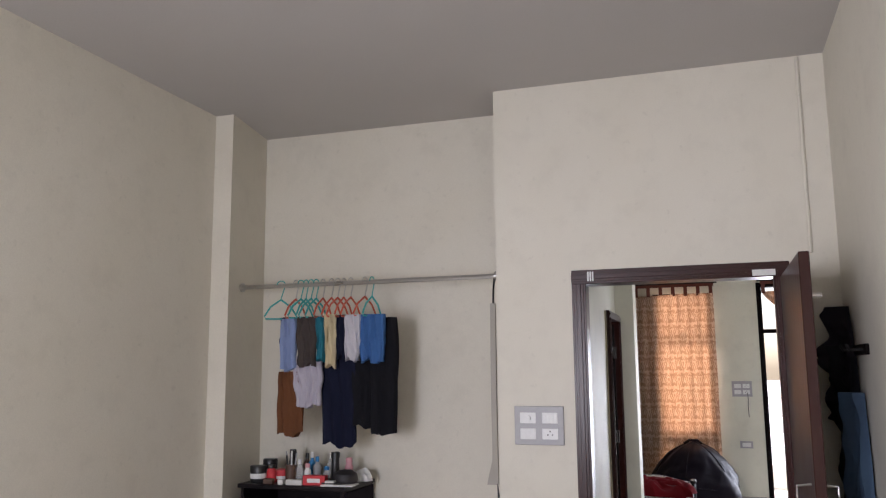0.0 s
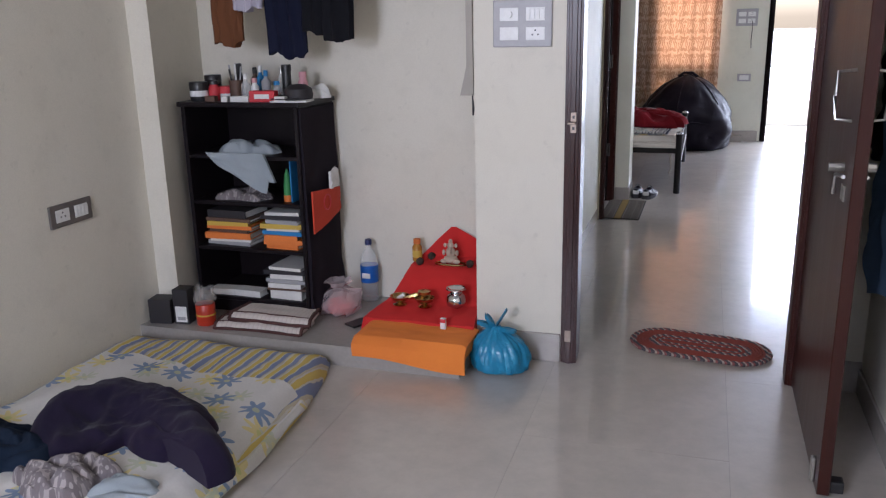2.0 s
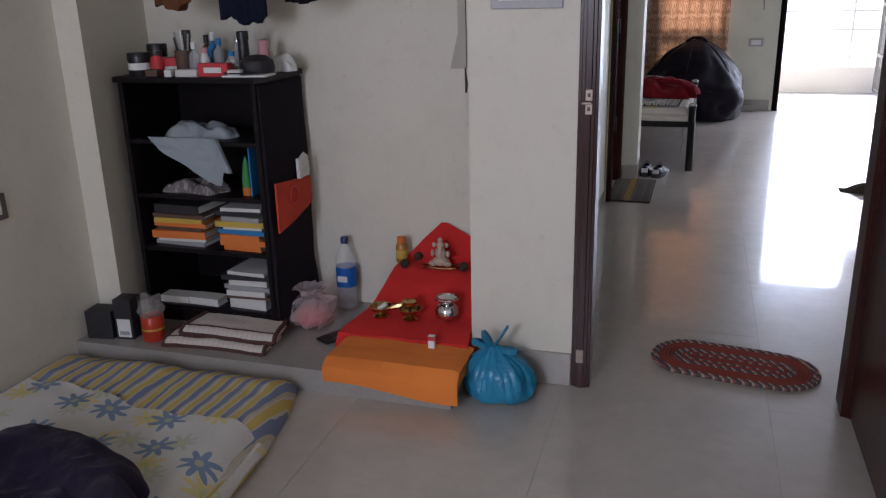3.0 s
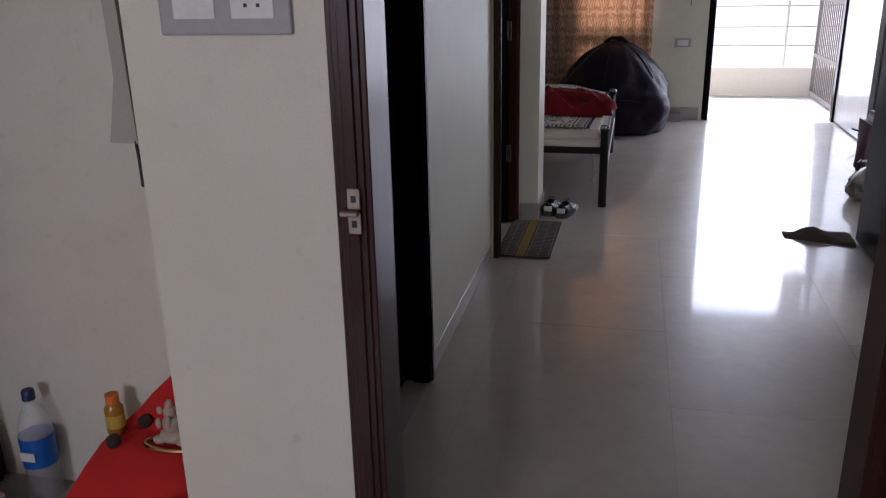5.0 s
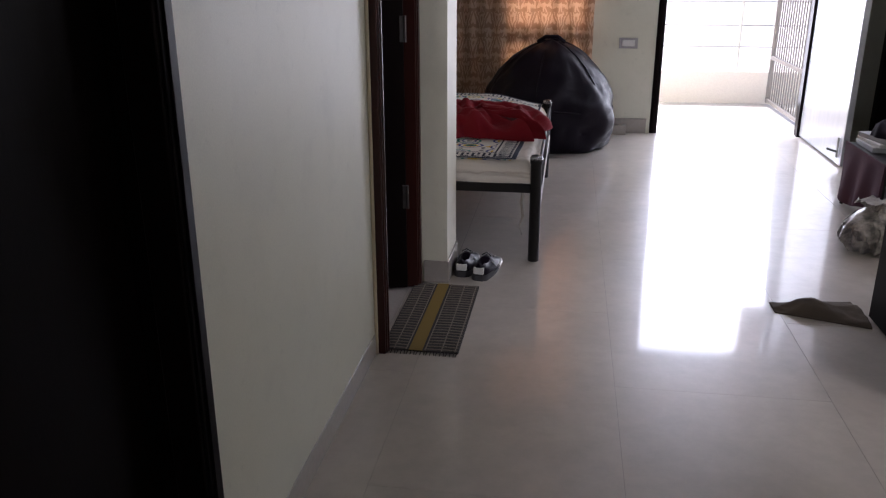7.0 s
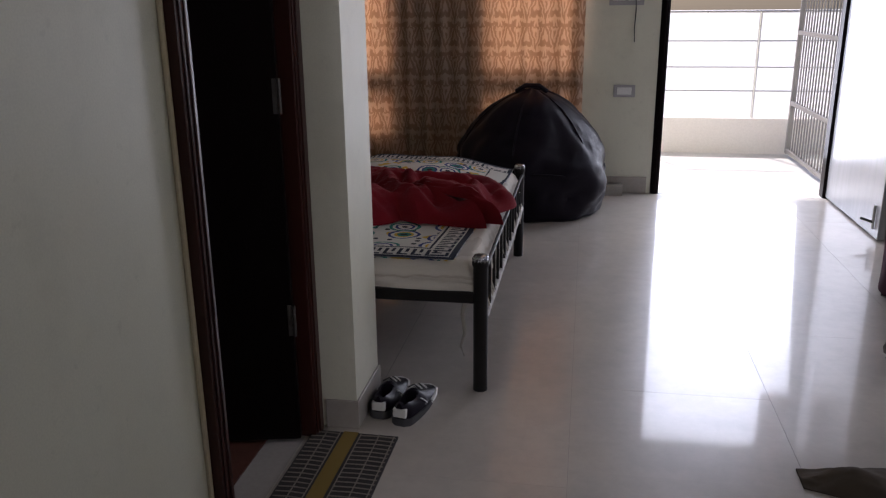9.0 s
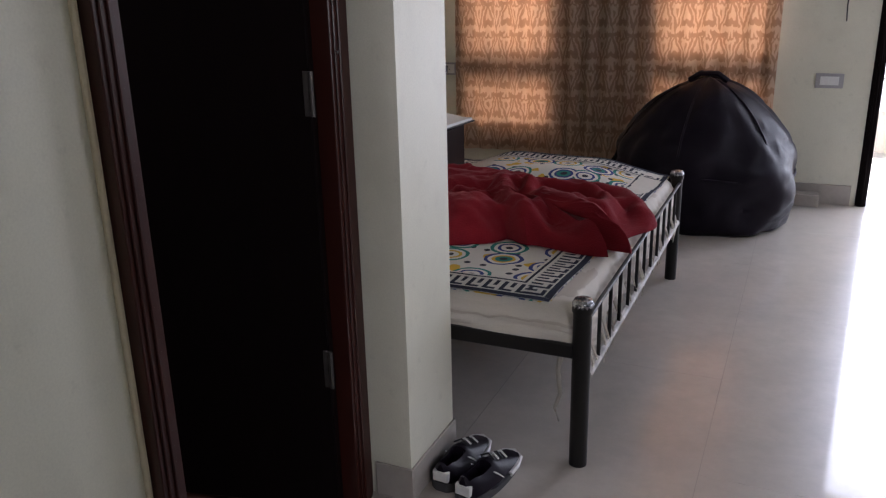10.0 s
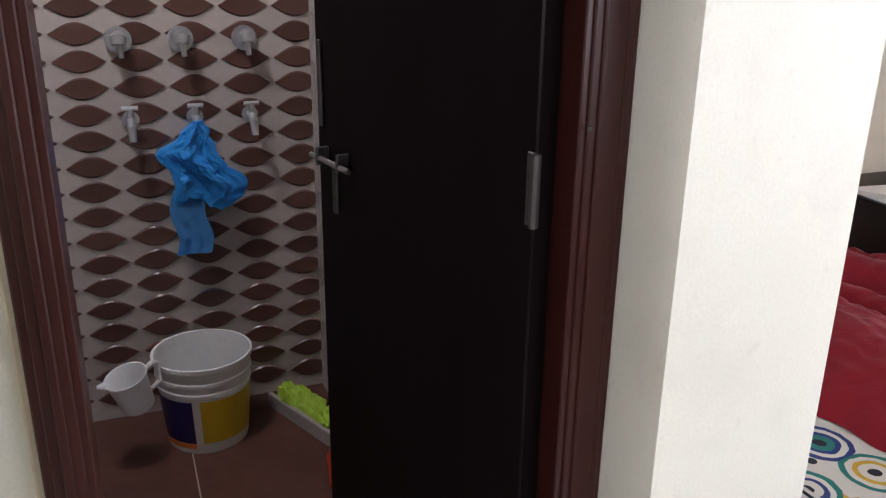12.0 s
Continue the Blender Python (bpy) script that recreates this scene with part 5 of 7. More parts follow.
pb = thing("plastic_bag", "clear pinkish plastic bag of red powder", "bag", (-0.885, 0.10, 0.09))
bm = bmesh.new()
lathe(bm, [(0.05, 0), (0.080, 0.014), (0.092, 0.045), (0.088, 0.075), (0.075, 0.10), (0.058, 0.118), (0.034, 0.128), (0.024, 0.136), (0.05, 0.15), (0.062, 0.165)], 40, close=False)
for v in bm.verts:
    v.co += Vector((0.022, 0.020, 0.014)) * fold(v.co.x * 30, v.co.y * 30, 1, v.co.z * 25)
    v.co.z = max(v.co.z, 0.001)
part("film", bm, PINKBAG, pb)
part("powder", lat([(0.045, 0.003), (0.072, 0.02), (0.070, 0.05), (0.045, 0.075), (0.015, 0.082)], 14), colour("red_powder", (0.62, 0.05, 0.03), 0.9), pb, "red powder", True)
mesh("phone", bx((-0.075, -0.036, 0), (0.075, 0.036, 0.009), 0.003), BLACKP, "black mobile phone lying on the platform", "phone", (-0.735, 0.0, 0.092), 60)

wb = thing("water_bottle", "clear plastic water bottle with a blue label and cap", "bottle", (-0.822, 0.312, 0.09))
part("body", lat([(0.036, 0), (0.043, 0.008), (0.041, 0.05), (0.043, 0.10), (0.043, 0.19), (0.041, 0.215), (0.028, 0.25), (0.014, 0.275), (0.013, 0.285)], 22, close=False), CLEARP, wb, "", True)
part("water", lat([(0.035, 0.002), (0.040, 0.01), (0.039, 0.09)], 20), clear("water", (0.94, 0.96, 0.97), 0.02, 0.25), wb, "water in the lower third", True)
part("label", lat([(0.0442, 0.10), (0.0442, 0.185)], 22, close=False), colour("deep_blue_label", (0.015, 0.13, 0.50), 0.4), wb, "blue printed label", True)
part("print", bx((-0.02, -0.0462, 0.125), (0.022, -0.0442, 0.15)), PAPER, wb, "white print bars")
part("cap", lat([(0.0165, 0.285), (0.0165, 0.308), (0.014, 0.312)], 14), colour("dark_blue_cap", (0.02, 0.03, 0.12), 0.4), wb, "dark blue cap", True)

# household shrine
PROFILE = [(-0.112, 0.112, -0.692, -0.178), (-0.090, 0.155, -0.688, -0.180), (-0.03, 0.168, -0.672, -0.190), (0.08, 0.184, -0.64, -0.195), (0.115, 0.205, -0.622, -0.196), (0.175, 0.270, -0.590, -0.196),
           (0.25, 0.312, -0.58, -0.196), (0.325, 0.315, -0.575, -0.196), (0.348, 0.335, -0.55, -0.198), (0.356, 0.40, -0.49, -0.24), (0.360, 0.475, -0.41, -0.385)]


def shrine_cloth(u, v):
    k = v * (len(PROFILE) - 1)
    i = min(int(k), len(PROFILE) - 2)
    a, b = PROFILE[i], PROFILE[i + 1]
    y, z, l, r = [a[j] + (b[j] - a[j]) * (k - i) for j in range(4)]
    return l + u * (r - l), y, z + 0.006 * fold(u * 5, v * 6, 1.2, 5) * (v < 0.9) + (0.012 * math.sin(u * 11) if v < 0.06 else 0)


bm = bmesh.new()
cloth(bm, 30, 50, shrine_cloth, lambda u, v: (shrine_cloth(u, v)[0], min(shrine_cloth(u, v)[1] + 0.008, 0.368), 0.0915 if v < 0.7 else 0.30))
mesh("shrine_cloth", bm, RED, "bright red cotton cloth draped over the stepped shrine", "cloth", smooth=True)
step = thing("prayer_step", "orange cotton covered step before the shrine", "step", (-0.405, -0.19, 0.0))


def step_top(u, v):
    x, y = -0.25 + u * 0.495, -0.112 + v * 0.225
    if v < 0.12:
        k = v / 0.12
        return x, -0.114 - 0.006 * math.sin(k * 3.1), 0.055 + (0.010 * math.sin(u * 5 + 0.5) - 0.022 * u) * (1 - k) + k * 0.092
    return x, y, 0.147 + 0.004 * fold(u * 5, v * 4, 1, 8) - (0.008 if u < 0.03 or u > 0.97 else 0)


bm = bmesh.new()
cloth(bm, 30, 25, step_top, lambda u, v: (-0.248 + u * 0.491, -0.098 + v * 0.21, 0.0915 if v > 0.05 else 0.092))
part("cover", bm, ORANGE, step, "", True)


def bowl(x, y, z, words, tall):
    b = thing("oil_lamp", words, "lamp", (x, y, z), 0, "brass lamps on the shrine")
    part("foot", lat([(0.03, 0), (0.032, 0.004), (0.012, 0.012), (0.008, 0.03 if tall else 0.016)], 18), BRASS, b, "", True)
    z1 = 0.03 if tall else 0.014
    part("dish", lat([(0.008, z1), (0.035, z1 + 0.012), (0.046, z1 + 0.03), (0.043, z1 + 0.03), (0.03, z1 + 0.014), (0.003, z1 + 0.01)], 20), BRASS, b, "", True)
    return b


l1 = bowl(-0.56, 0.035, 0.182, "flat brass lamp dish with a spout", False)
part("handle", tub([(0.03, 0, 0.035), (0.07, 0.01, 0.045), (0.085, 0.012, 0.05)], [0.008, 0.014, 0.01]), BRASS, l1, "", True)
part("wick", tub([(-0.01, 0, 0.028), (0.02, 0.005, 0.05)], 0.009), PAPER, l1, "white cotton wick", True)
l2 = bowl(-0.44, 0.03, 0.184, "small brass lamp on a stem", False)
part("finial", lat([(0.006, 0.03), (0.006, 0.055), (0.028, 0.062), (0.030, 0.075), (0.02, 0.078)], 16), BRASS, l2, "", True)
k3 = thing("water_pot", "polished steel water pot on the red cloth", "pot", (-0.30, 0.055, 0.186))
part("body", lat([(0.022, 0), (0.042, 0.012), (0.048, 0.035), (0.040, 0.058), (0.026, 0.068), (0.03, 0.078), (0.042, 0.086), (0.04, 0.088), (0.024, 0.078)], 22), CHROME, k3, "", True)
part("rim", tub([(0.042 * math.cos(a * 0.3142), 0.042 * math.sin(a * 0.3142), 0.087) for a in range(21)], 0.004, 6), CHROME, k3, "", True)

bm = bmesh.new()
for r, c, s in ((0.030, (0, 0, 0.022), (1.2, 0.9, 0.7)), (0.022, (0, 0, 0.055), (1.1, 0.9, 1.2)), (0.016, (0, -0.002, 0.088), (1, 1, 1.1)), (0.009, (-0.026, -0.004, 0.09), (0.9, 0.5, 1.2)), (0.009, (0.026, -0.004, 0.09), (0.9, 0.5, 1.2)),
                (0.010, (0, -0.002, 0.108), (1, 1, 1.3)), (0.008, (0.004, -0.018, 0.07), (0.8, 0.8, 2.2)), (0.010, (-0.032, -0.006, 0.055), (0.8, 0.8, 1.5)), (0.010, (0.032, -0.006, 0.055), (0.8, 0.8, 1.5)), (0.014, (-0.03, -0.012, 0.014), (1.3, 1, 0.8)), (0.014, (0.03, -0.012, 0.014), (1.3, 1, 0.8))):
    bmesh.ops.create_icosphere(bm, subdivisions=2, radius=r, matrix=Matrix.LocRotScale(c, None, s))
mesh("statuette", bm, colour("pale_gilt_plaster", (0.55, 0.44, 0.34), 0.4), "small pale seated statuette on the red cloth", "statuette", (-0.39, 0.275, 0.318), smooth=True)
mesh("bead_tray", tub([(0.075 * math.cos(a * 0.3142), 0.03 * math.sin(a * 0.3142), 0.006) for a in range(21)], 0.005, 6), BRASS, "thin gilt tray rim round the statuette", "tray", (-0.385, 0.262, 0.316), smooth=True)
for x, y in ((-0.53, 0.235), (-0.29, 0.25), (-0.505, 0.335), (-0.25, 0.335)):
    bm = bmesh.new()
    bmesh.ops.create_icosphere(bm, subdivisions=2, radius=0.019)
    for v in bm.verts:
        v.co *= 1 + 0.25 * noise.noise(v.co * 120)
    mesh("dried_flower", bm, colour("dried_petals", (0.05, 0.03, 0.02), 0.9), "small dark dried flower on the red cloth", "flower", (x, y, 0.332), group="dried flowers", smooth=True)
hb = thing("honey_bottle", "small amber bottle with an orange cap on the shrine", "bottle", (-0.565, 0.30, 0.314))
part("body", lat([(0.02, 0), (0.023, 0.004), (0.023, 0.07), (0.014, 0.085)], 16), colour("amber_glass", (0.45, 0.20, 0.03), 0.12), hb, "", True)
part("label", lat([(0.0236, 0.02), (0.0236, 0.055)], 16, close=False), P["yellow_card"], hb, "yellow label")
part("cap", lat([(0.017, 0.085), (0.017, 0.108)], 14), P["orange_card"], hb, "orange cap", True)
ib = thing("match_box", "small white and red box stood on the orange step", "box", (-0.305, -0.125, 0.149))
part("carton", bx((-0.012, -0.008, 0), (0.012, 0.008, 0.048), 0.001, 1), PAPER, ib)
part("band", bx((-0.0125, -0.009, 0.030), (0.0125, -0.008, 0.046)), P["red_card"], ib, "red band")

bb = thing("carrier_bag", "knotted blue plastic carrier bag on the floor", "bag", (-0.075, -0.135, 0.0))
bm = bmesh.new()
n, rows = 96, [(0.085, 0.0), (0.112, 0.010), (0.120, 0.028), (0.122, 0.05), (0.120, 0.07), (0.115, 0.09), (0.105, 0.11), (0.092, 0.13), (0.073, 0.147), (0.055, 0.160), (0.040, 0.170), (0.028, 0.178), (0.020, 0.188)]
rings = []
for r, z in rows:
    rings.append([])
    for i in range(n):
        a = 2 * math.pi * i / n
        k = 1 + 0.05 * math.sin(9 * a + 2) * (z / 0.19) + 0.07 * fold(math.cos(a) * 1.5, math.sin(a) * 1.5, 1.2, z * 8) + 0.06 * abs(math.sin(11 * a + 6 * z)) * (z / 0.18) ** 1.5 - 0.10 * (1 - abs(noise.noise(Vector((math.cos(a) * 3.5, math.sin(a) * 3.5, z * 22))))) ** 5
        rings[-1].append(bm.verts.new((r * k * math.cos(a) * (1.16 if math.cos(a) > 0 else 1.0) + 0.10 * (0.19 - z) * (z < 0.17), 0.82 * r * k * math.sin(a), z)))
for a, b in zip(rings, rings[1:]):
    for i in range(n):
        bm.faces.new((a[i], a[(i + 1) % n], b[(i + 1) % n], b[i]))
bm.faces.new(rings[0][::-1]), bm.faces.new(rings[-1])
part("body", bm, BLUEBAG, bb, "", True)
for s, tip in ((1, (0.050, 0.0, 0.262)), (-1, (-0.070, -0.015, 0.205)), (1, (0.085, 0.01, 0.165)), (-1, (-0.045, 0.02, 0.225))):
    bm = bmesh.new()
    cloth(bm, 8, 6, lambda u, v: (tip[0] * u + 0.0 * v, tip[1] * u + (v - 0.5) * (0.02 + 0.045 * math.sin(u * 2.6)) + 0.01 * fold(u * 5, v * 5, 1), 0.18 + (tip[2] - 0.18) * u + 0.01 * math.sin(v * 6)),
          lambda u, v: (tip[0] * u, tip[1] * u + (v - 0.5) * (0.02 + 0.045 * math.sin(u * 2.6)) + 0.004, 0.183 + (tip[2] - 0.18) * u + 0.01 * math.sin(v * 6)))
    part("ear", bm, BLUEBAG, bb, "", True)


# floor bed
def bed_right(y):
    return -0.66 - 0.10 * math.exp((y + 0.31) / 0.35)


def mat_top(u, v, z, lift=0.0):
    y = -0.295 - v * 1.95
    x0, x1 = -1.722, bed_right(y)
    e = min(1, 14 * min(u, 1 - u, v, 1 - v) + 0.02) ** 0.45
    return x0 + u * (x1 - x0) + 0.02 * math.sin(v * 5) * (u > 0.9), y, (z + lift + 0.010 * fold(u * 6, v * 10, 1.0, 6) + 0.005 * math.sin(u * 22 + 4 * fold(u, v, 3)) + 0.006 * abs(noise.noise(Vector((u * 9, v * 26, 2.0))))) * e


bm = bmesh.new()
cloth(bm, 60, 90, lambda u, v: mat_top(u, v, 0.098), lambda u, v: (*mat_top(u, v, 0.098)[:2], 0.001))
mesh("floor_mattress", bm, STRIPES, "thin floor mattress in a yellow and blue striped sheet", "mattress", smooth=True)


def sheet2(u, v):
    y = -0.64 - v * 1.5 - 0.10 * u * (1 - v) + 0.02 * math.sin(u * 8)
    x0, x1 = -1.62 - 0.04 * v, bed_right(y) + 0.034
    x = x0 + u * (x1 - x0)
    uu = min(1, max(0, (x + 1.722) / (bed_right(y) + 1.722)))
    vv = min(1, max(0, (-0.295 - y) / 1.95))
    z = mat_top(uu, vv, 0.098)[2] + 0.008 + 0.006 * (1 + fold(u * 7, v * 7, 1.2, 9)) + 0.022 * max(0, u - 0.86) / 0.14
    if u > 0.985:
        z = 0.025 + 0.012 * math.sin(v * 17)
    return x, y, max(z, 0.012)


bm = bmesh.new()
cloth(bm, 60, 60, sheet2, lambda u, v: (sheet2(u, v)[0], sheet2(u, v)[1], sheet2(u, v)[2] - 0.007))
mesh("flowered_sheet", bm, FLORAL, "white sheet printed with blue and yellow flowers on the floor mattress", "sheet", smooth=True)


THROW_FOLDS = []
for k in range(18):
    fx, fy, fa, fl = fold_rng.uniform(-1.33, -0.8), fold_rng.uniform(-1.36, -1.04), fold_rng.uniform(-2.4, -0.6), fold_rng.uniform(0.1, 0.25)
    THROW_FOLDS.append((fold_rng.uniform(0.012, 0.022), fold_rng.uniform(0.005, 0.011), [(fx, fy), (fx + fl * math.cos(fa), fy + fl * math.sin(fa))]))
cast_cloth("throw", "crumpled dark purple and navy throw on the floor mattress", "throw", (-1.02, -1.19), 0.110,
           [(-1.37, -1.31), (-1.38, -1.10), (-1.24, -0.96), (-0.98, -1.02), (-0.76, -1.19), (-0.57, -1.39), (-0.60, -1.44), (-0.82, -1.33), (-1.0, -1.31), (-1.06, -1.39), (-1.24, -1.41)], 0.04,
           [(0.09, 0.05, [(-1.33, -1.26), (-1.2, -1.08), (-1.0, -1.10), (-0.8, -1.23), (-0.6, -1.41)]), (0.035, 0.02, [(-1.2, -1.02), (-1.10, -1.32)]), (0.03, 0.018, [(-1.02, -1.06), (-0.93, -1.28)]), (0.03, 0.015, [(-1.32, -1.16), (-1.18, -1.36)]), *THROW_FOLDS], NAVY, 4.4, 150, 56)
mound("jeans", "dark denim jeans dropped on the floor mattress", "jeans", (-1.45, -1.44, 0.11), -25, 0.52, 0.36, 0.085, DENIM, 5.2, 48, 36, 0.9)
mound("printed_cloth", "crumpled grey printed cloth on the floor mattress", "cloth", (-1.04, -1.53, 0.114), 20, 0.28, 0.22, 0.13, GREYPRINT, 6.1, 48, 36, 1.3)
mound("grey_cloth", "pale grey cloth on the floor mattress", "cloth", (-0.84, -1.52, 0.112), 10, 0.20, 0.16, 0.05, GREYCLOTH, 7.7, 30, 24, 1.3)

# oval rug
rug = thing("oval_rug", "oval braided rug in rust red with a mottled border", "rug", (0.743, 0.307, 0.0), -8.8)
RUST = colour("rust_red_braid", (0.30, 0.05, 0.03), 0.95, fine=250, bumps=0.6)
MOTTLE = striped("mottled_braid", [(0.45, (0.04, 0.025, 0.03)), (0.7, (0.45, 0.36, 0.28)), (1.0, (0.26, 0.05, 0.04))], 0.035, 0, 0.02, slant=0.8)
part("base", bx((-0.2, -0.10, 0.001), (0.2, 0.10, 0.006)), RUST, rug)
for k in range(11):
    ro = 0.148 - k * 0.0138
    L = 0.148
    pts = []
    for i in range(49):
        a = 2 * math.pi * i / 48
        cx = L if math.cos(a) >= 0 else -L
        pts.append((cx * min(1, abs(math.cos(a)) * 4) + ro * math.cos(a), ro * math.sin(a), 0.0075 + 0.0012 * math.sin(i * 2.4 + k)))
    part("braid", tub(pts, 0.0076, 6), MOTTLE if k in (0, 1, 6, 7, 9) else RUST, rug, "", True)


# wall plates
def plate(name, label, at, rz, w, h, modules, face=PLATE):
    p = thing(name, label, "switch plate", at, rz)
    part("plate", bx((-w / 2, -0.011, -h / 2), (w / 2, 0, h / 2), 0.004), face, p)
    for x, z, mw, mh, kind in modules:
        m = part("module", bx((x - mw / 2, -0.0135, z - mh / 2), (x + mw / 2, -0.011, z + mh / 2), 0.001, 1), WHITEP, p, "white module")
        if kind == "socket":
            for dx, dz in ((0, 0.012), (-0.011, -0.004), (0.011, -0.004)):
                part("hole", bx((x + dx - 0.003, -0.0142, z + dz - 0.003), (x + dx + 0.003, -0.0136, z + dz + 0.003)), BLACKP, m)
        elif kind == "switches":
            for k in range(4):
                part("rocker", bx((x - mw / 2 + 0.004 + k * mw / 4, -0.0165, z - mh * 0.38), (x - mw / 2 - 0.002 + (k + 1) * mw / 4, -0.0136, z + mh * 0.38), 0.001, 1), WHITEP, m)
        elif kind == "dial":
            part("dial", tub([(x, -0.0136, z), (x, -0.026, z)], 0.014, 16), WHITEP, m, "round fan dial", True)
    return p


plate("switch_plate", "silver grey plate with white switches, dial and socket", (0.006, 0, 1.399), 0, 0.234, 0.178,
      [(-0.052, 0.035, 0.075, 0.05, "dial"), (0.052, 0.035, 0.075, 0.05, "switches"), (-0.052, -0.038, 0.075, 0.05, ""), (0.052, -0.038, 0.075, 0.05, "socket")])
# darker copy of the grey plate colour, carrying this wall's weaker light
plate("socket_plate", "grey plate coloured dark for its dim wall, with two white modules", (WEST, -0.618, 0.698), 90, 0.232, 0.092, [(-0.052, 0, 0.075, 0.05, "socket"), (0.052, 0, 0.075, 0.05, "switches")], surface("dim_side_grey_plastic", (0.16, 0.14, 0.125), (0.12, 0.105, 0.095), 0.4))
mesh("conduit", tub([(1.225, -0.008, 2.15), (1.225, -0.008, H - 0.01)], 0.008, 8), CREAM, "thin painted conduit running up the wall", "conduit", smooth=True)

# clothes rod with hangers
rod = thing("clothes_rod", "thin steel clothes rod across the alcove", "rod", (0, 0.035, 2.116))
part("bar", tub([(-1.636, 0, 0), (-0.192, 0, 0)], 0.012), STEEL, rod, "", True)
for x in (-1.636, -0.204):
    part("bracket", tub([(x, 0, 0), (x + 0.012, 0, 0)], 0.024, 12), STEEL, rod, "", True)
TURQ, CORAL = colour("turquoise_plastic", (0.05, 0.42, 0.40), 0.35), colour("coral_plastic", (0.62, 0.12, 0.06), 0.35)


def hanger(x, rz, material, words):
    h = thing("hanger", words, "hanger", (x, 0.035, 2.116), rz, "hangers on the rod")
    hook = [(0.022 * math.cos(a), 0, 0.004 + 0.022 * math.sin(a)) for a in [math.radians(d) for d in range(-20, 200, 20)]]
    part("hook", tub([(0, 0, -0.075), (0.006, 0, -0.05), (0.018, 0, -0.012), *hook], 0.003, 6), STEEL if material is CORAL else material, h, "", True)
    part("frame", tub([(0, 0, -0.075), (-0.055, 0, -0.115), (-0.085, 0, -0.165), (-0.078, 0, -0.178), (0.078, 0, -0.178), (0.085, 0, -0.165), (0.055, 0, -0.115), (0, 0, -0.075)], 0.005, 6), material, h, "", True)


for k in range(13):
    x = 0.028 + (-1.42, -1.33, -1.30, -1.27, -1.24, -1.21, -1.17, -1.12, -1.085, -1.05, -1.01, -0.93, -0.89)[k]
    c = TURQ if k in (0, 2, 3, 4, 5, 12) else CORAL
    hanger(x, (30, 78, 68, 82, 70, 77, 84, 80, 74, 83, 78, 71, 80)[k], c, "turquoise plastic hanger on the clothes rod" if c is TURQ else "coral plastic hanger on the clothes rod")


def garment(name, label, x0, x1, z0, z1, y, material, pleats, seed, flare=0.0):
    """A folded garment hung in loose pleats."""
    w = x1 - x0
    x0, x1, z0 = x0 + 0.028, x1 + 0.028, z0 - (0.04 if "trousers" in name else 0.012)

    def f(u, v, s):
        k = 1 + flare * (1 - v)
        x = (x0 + x1) / 2 + (u - 0.5) * w * k * (0.86 + 0.14 * math.sin(math.pi * min(1, 0.15 + (1 - v) * 1.1))) + 0.012 * fold(u * 3, v * 2, 1, seed)
        edge = math.sin(math.pi * min(1, max(0, u))) ** 0.4
        return x, y + s * (0.008 + 0.026 * edge * (0.6 + 0.4 * math.sin(2 * math.pi * pleats * u + seed + 2.5 * v + 2 * fold(u, v * 2, 1.5, seed)))), z0 + v * (z1 - z0) + (0.010 * math.sin(7 * u + seed) + 0.016 * fold(u * 4, 0.5, 1.5, seed)) * (1 - v)
    bm = bmesh.new()
    cloth(bm, max(12, pleats * 6), 18, lambda u, v: f(u, v, -1), lambda u, v: f(u, v, 1))
    return mesh(name, bm, material, label, name.split("_")[-1], smooth=True, group="clothes on the rod")


garment("folded_trousers", "brown twill trousers folded over a hanger", -1.43, -1.275, 1.375, 1.66, 0.04, FABRIC["brown_twill"], 3, 0.4, 0.08)
garment("folded_shirt", "navy shirt edge hung on a hanger", -1.425, -1.375, 1.76, 1.945, 0.05, FABRIC["navy_cotton"], 1, 0.2)
garment("folded_shirt", "light blue shirt folded over a hanger", -1.395, -1.305, 1.68, 1.935, 0.005, FABRIC["light_blue_cotton"], 3, 1.1, 0.05)
garment("folded_shirt", "lilac white shirt hung below the others", -1.335, -1.165, 1.49, 1.74, 0.03, FABRIC["lilac_white_cotton"], 5, 2.0, 0.06)
garment("folded_shirt", "dark grey shirt folded over a hanger", -1.295, -1.175, 1.70, 1.94, -0.015, FABRIC["dark_grey_cotton"], 3, 3.0)
garment("folded_shirt", "teal shirt folded over a hanger", -1.185, -1.125, 1.73, 1.94, -0.005, FABRIC["teal_cotton"], 2, 3.7)
garment("folded_shirt", "cream shirt folded over a hanger", -1.13, -1.065, 1.70, 1.95, -0.015, FABRIC["cream_cotton"], 2, 4.1)
garment("folded_shirt", "navy patterned shirt folded over a hanger", -1.075, -1.005, 1.74, 1.945, 0.0, FABRIC["navy_cotton"], 2, 4.8)
garment("folded_shirt", "white shirt folded over a hanger", -1.02, -0.935, 1.73, 1.945, -0.01, FABRIC["white_cotton"], 3, 5.5)
garment("folded_shirt", "blue shirt folded over a hanger", -0.94, -0.80, 1.72, 1.945, 0.0, FABRIC["blue_cotton"], 4, 6.0)
garment("hung_trousers", "long navy black trousers hung behind the shirts", -1.185, -0.985, 1.325, 1.80, 0.075, FABRIC["navy_cotton"], 3, 6.6, 0.08)
garment("hung_trousers", "long black trousers hung behind the shirts", -1.01, -0.86, 1.42, 1.80, 0.07, FABRIC["black_cotton"], 2, 7.1, 0.05)
garment("hung_trousers", "long black trousers hung at the end of the row", -0.895, -0.755, 1.385, 1.93, 0.045, FABRIC["black_cotton"], 2, 7.9, 0.12)
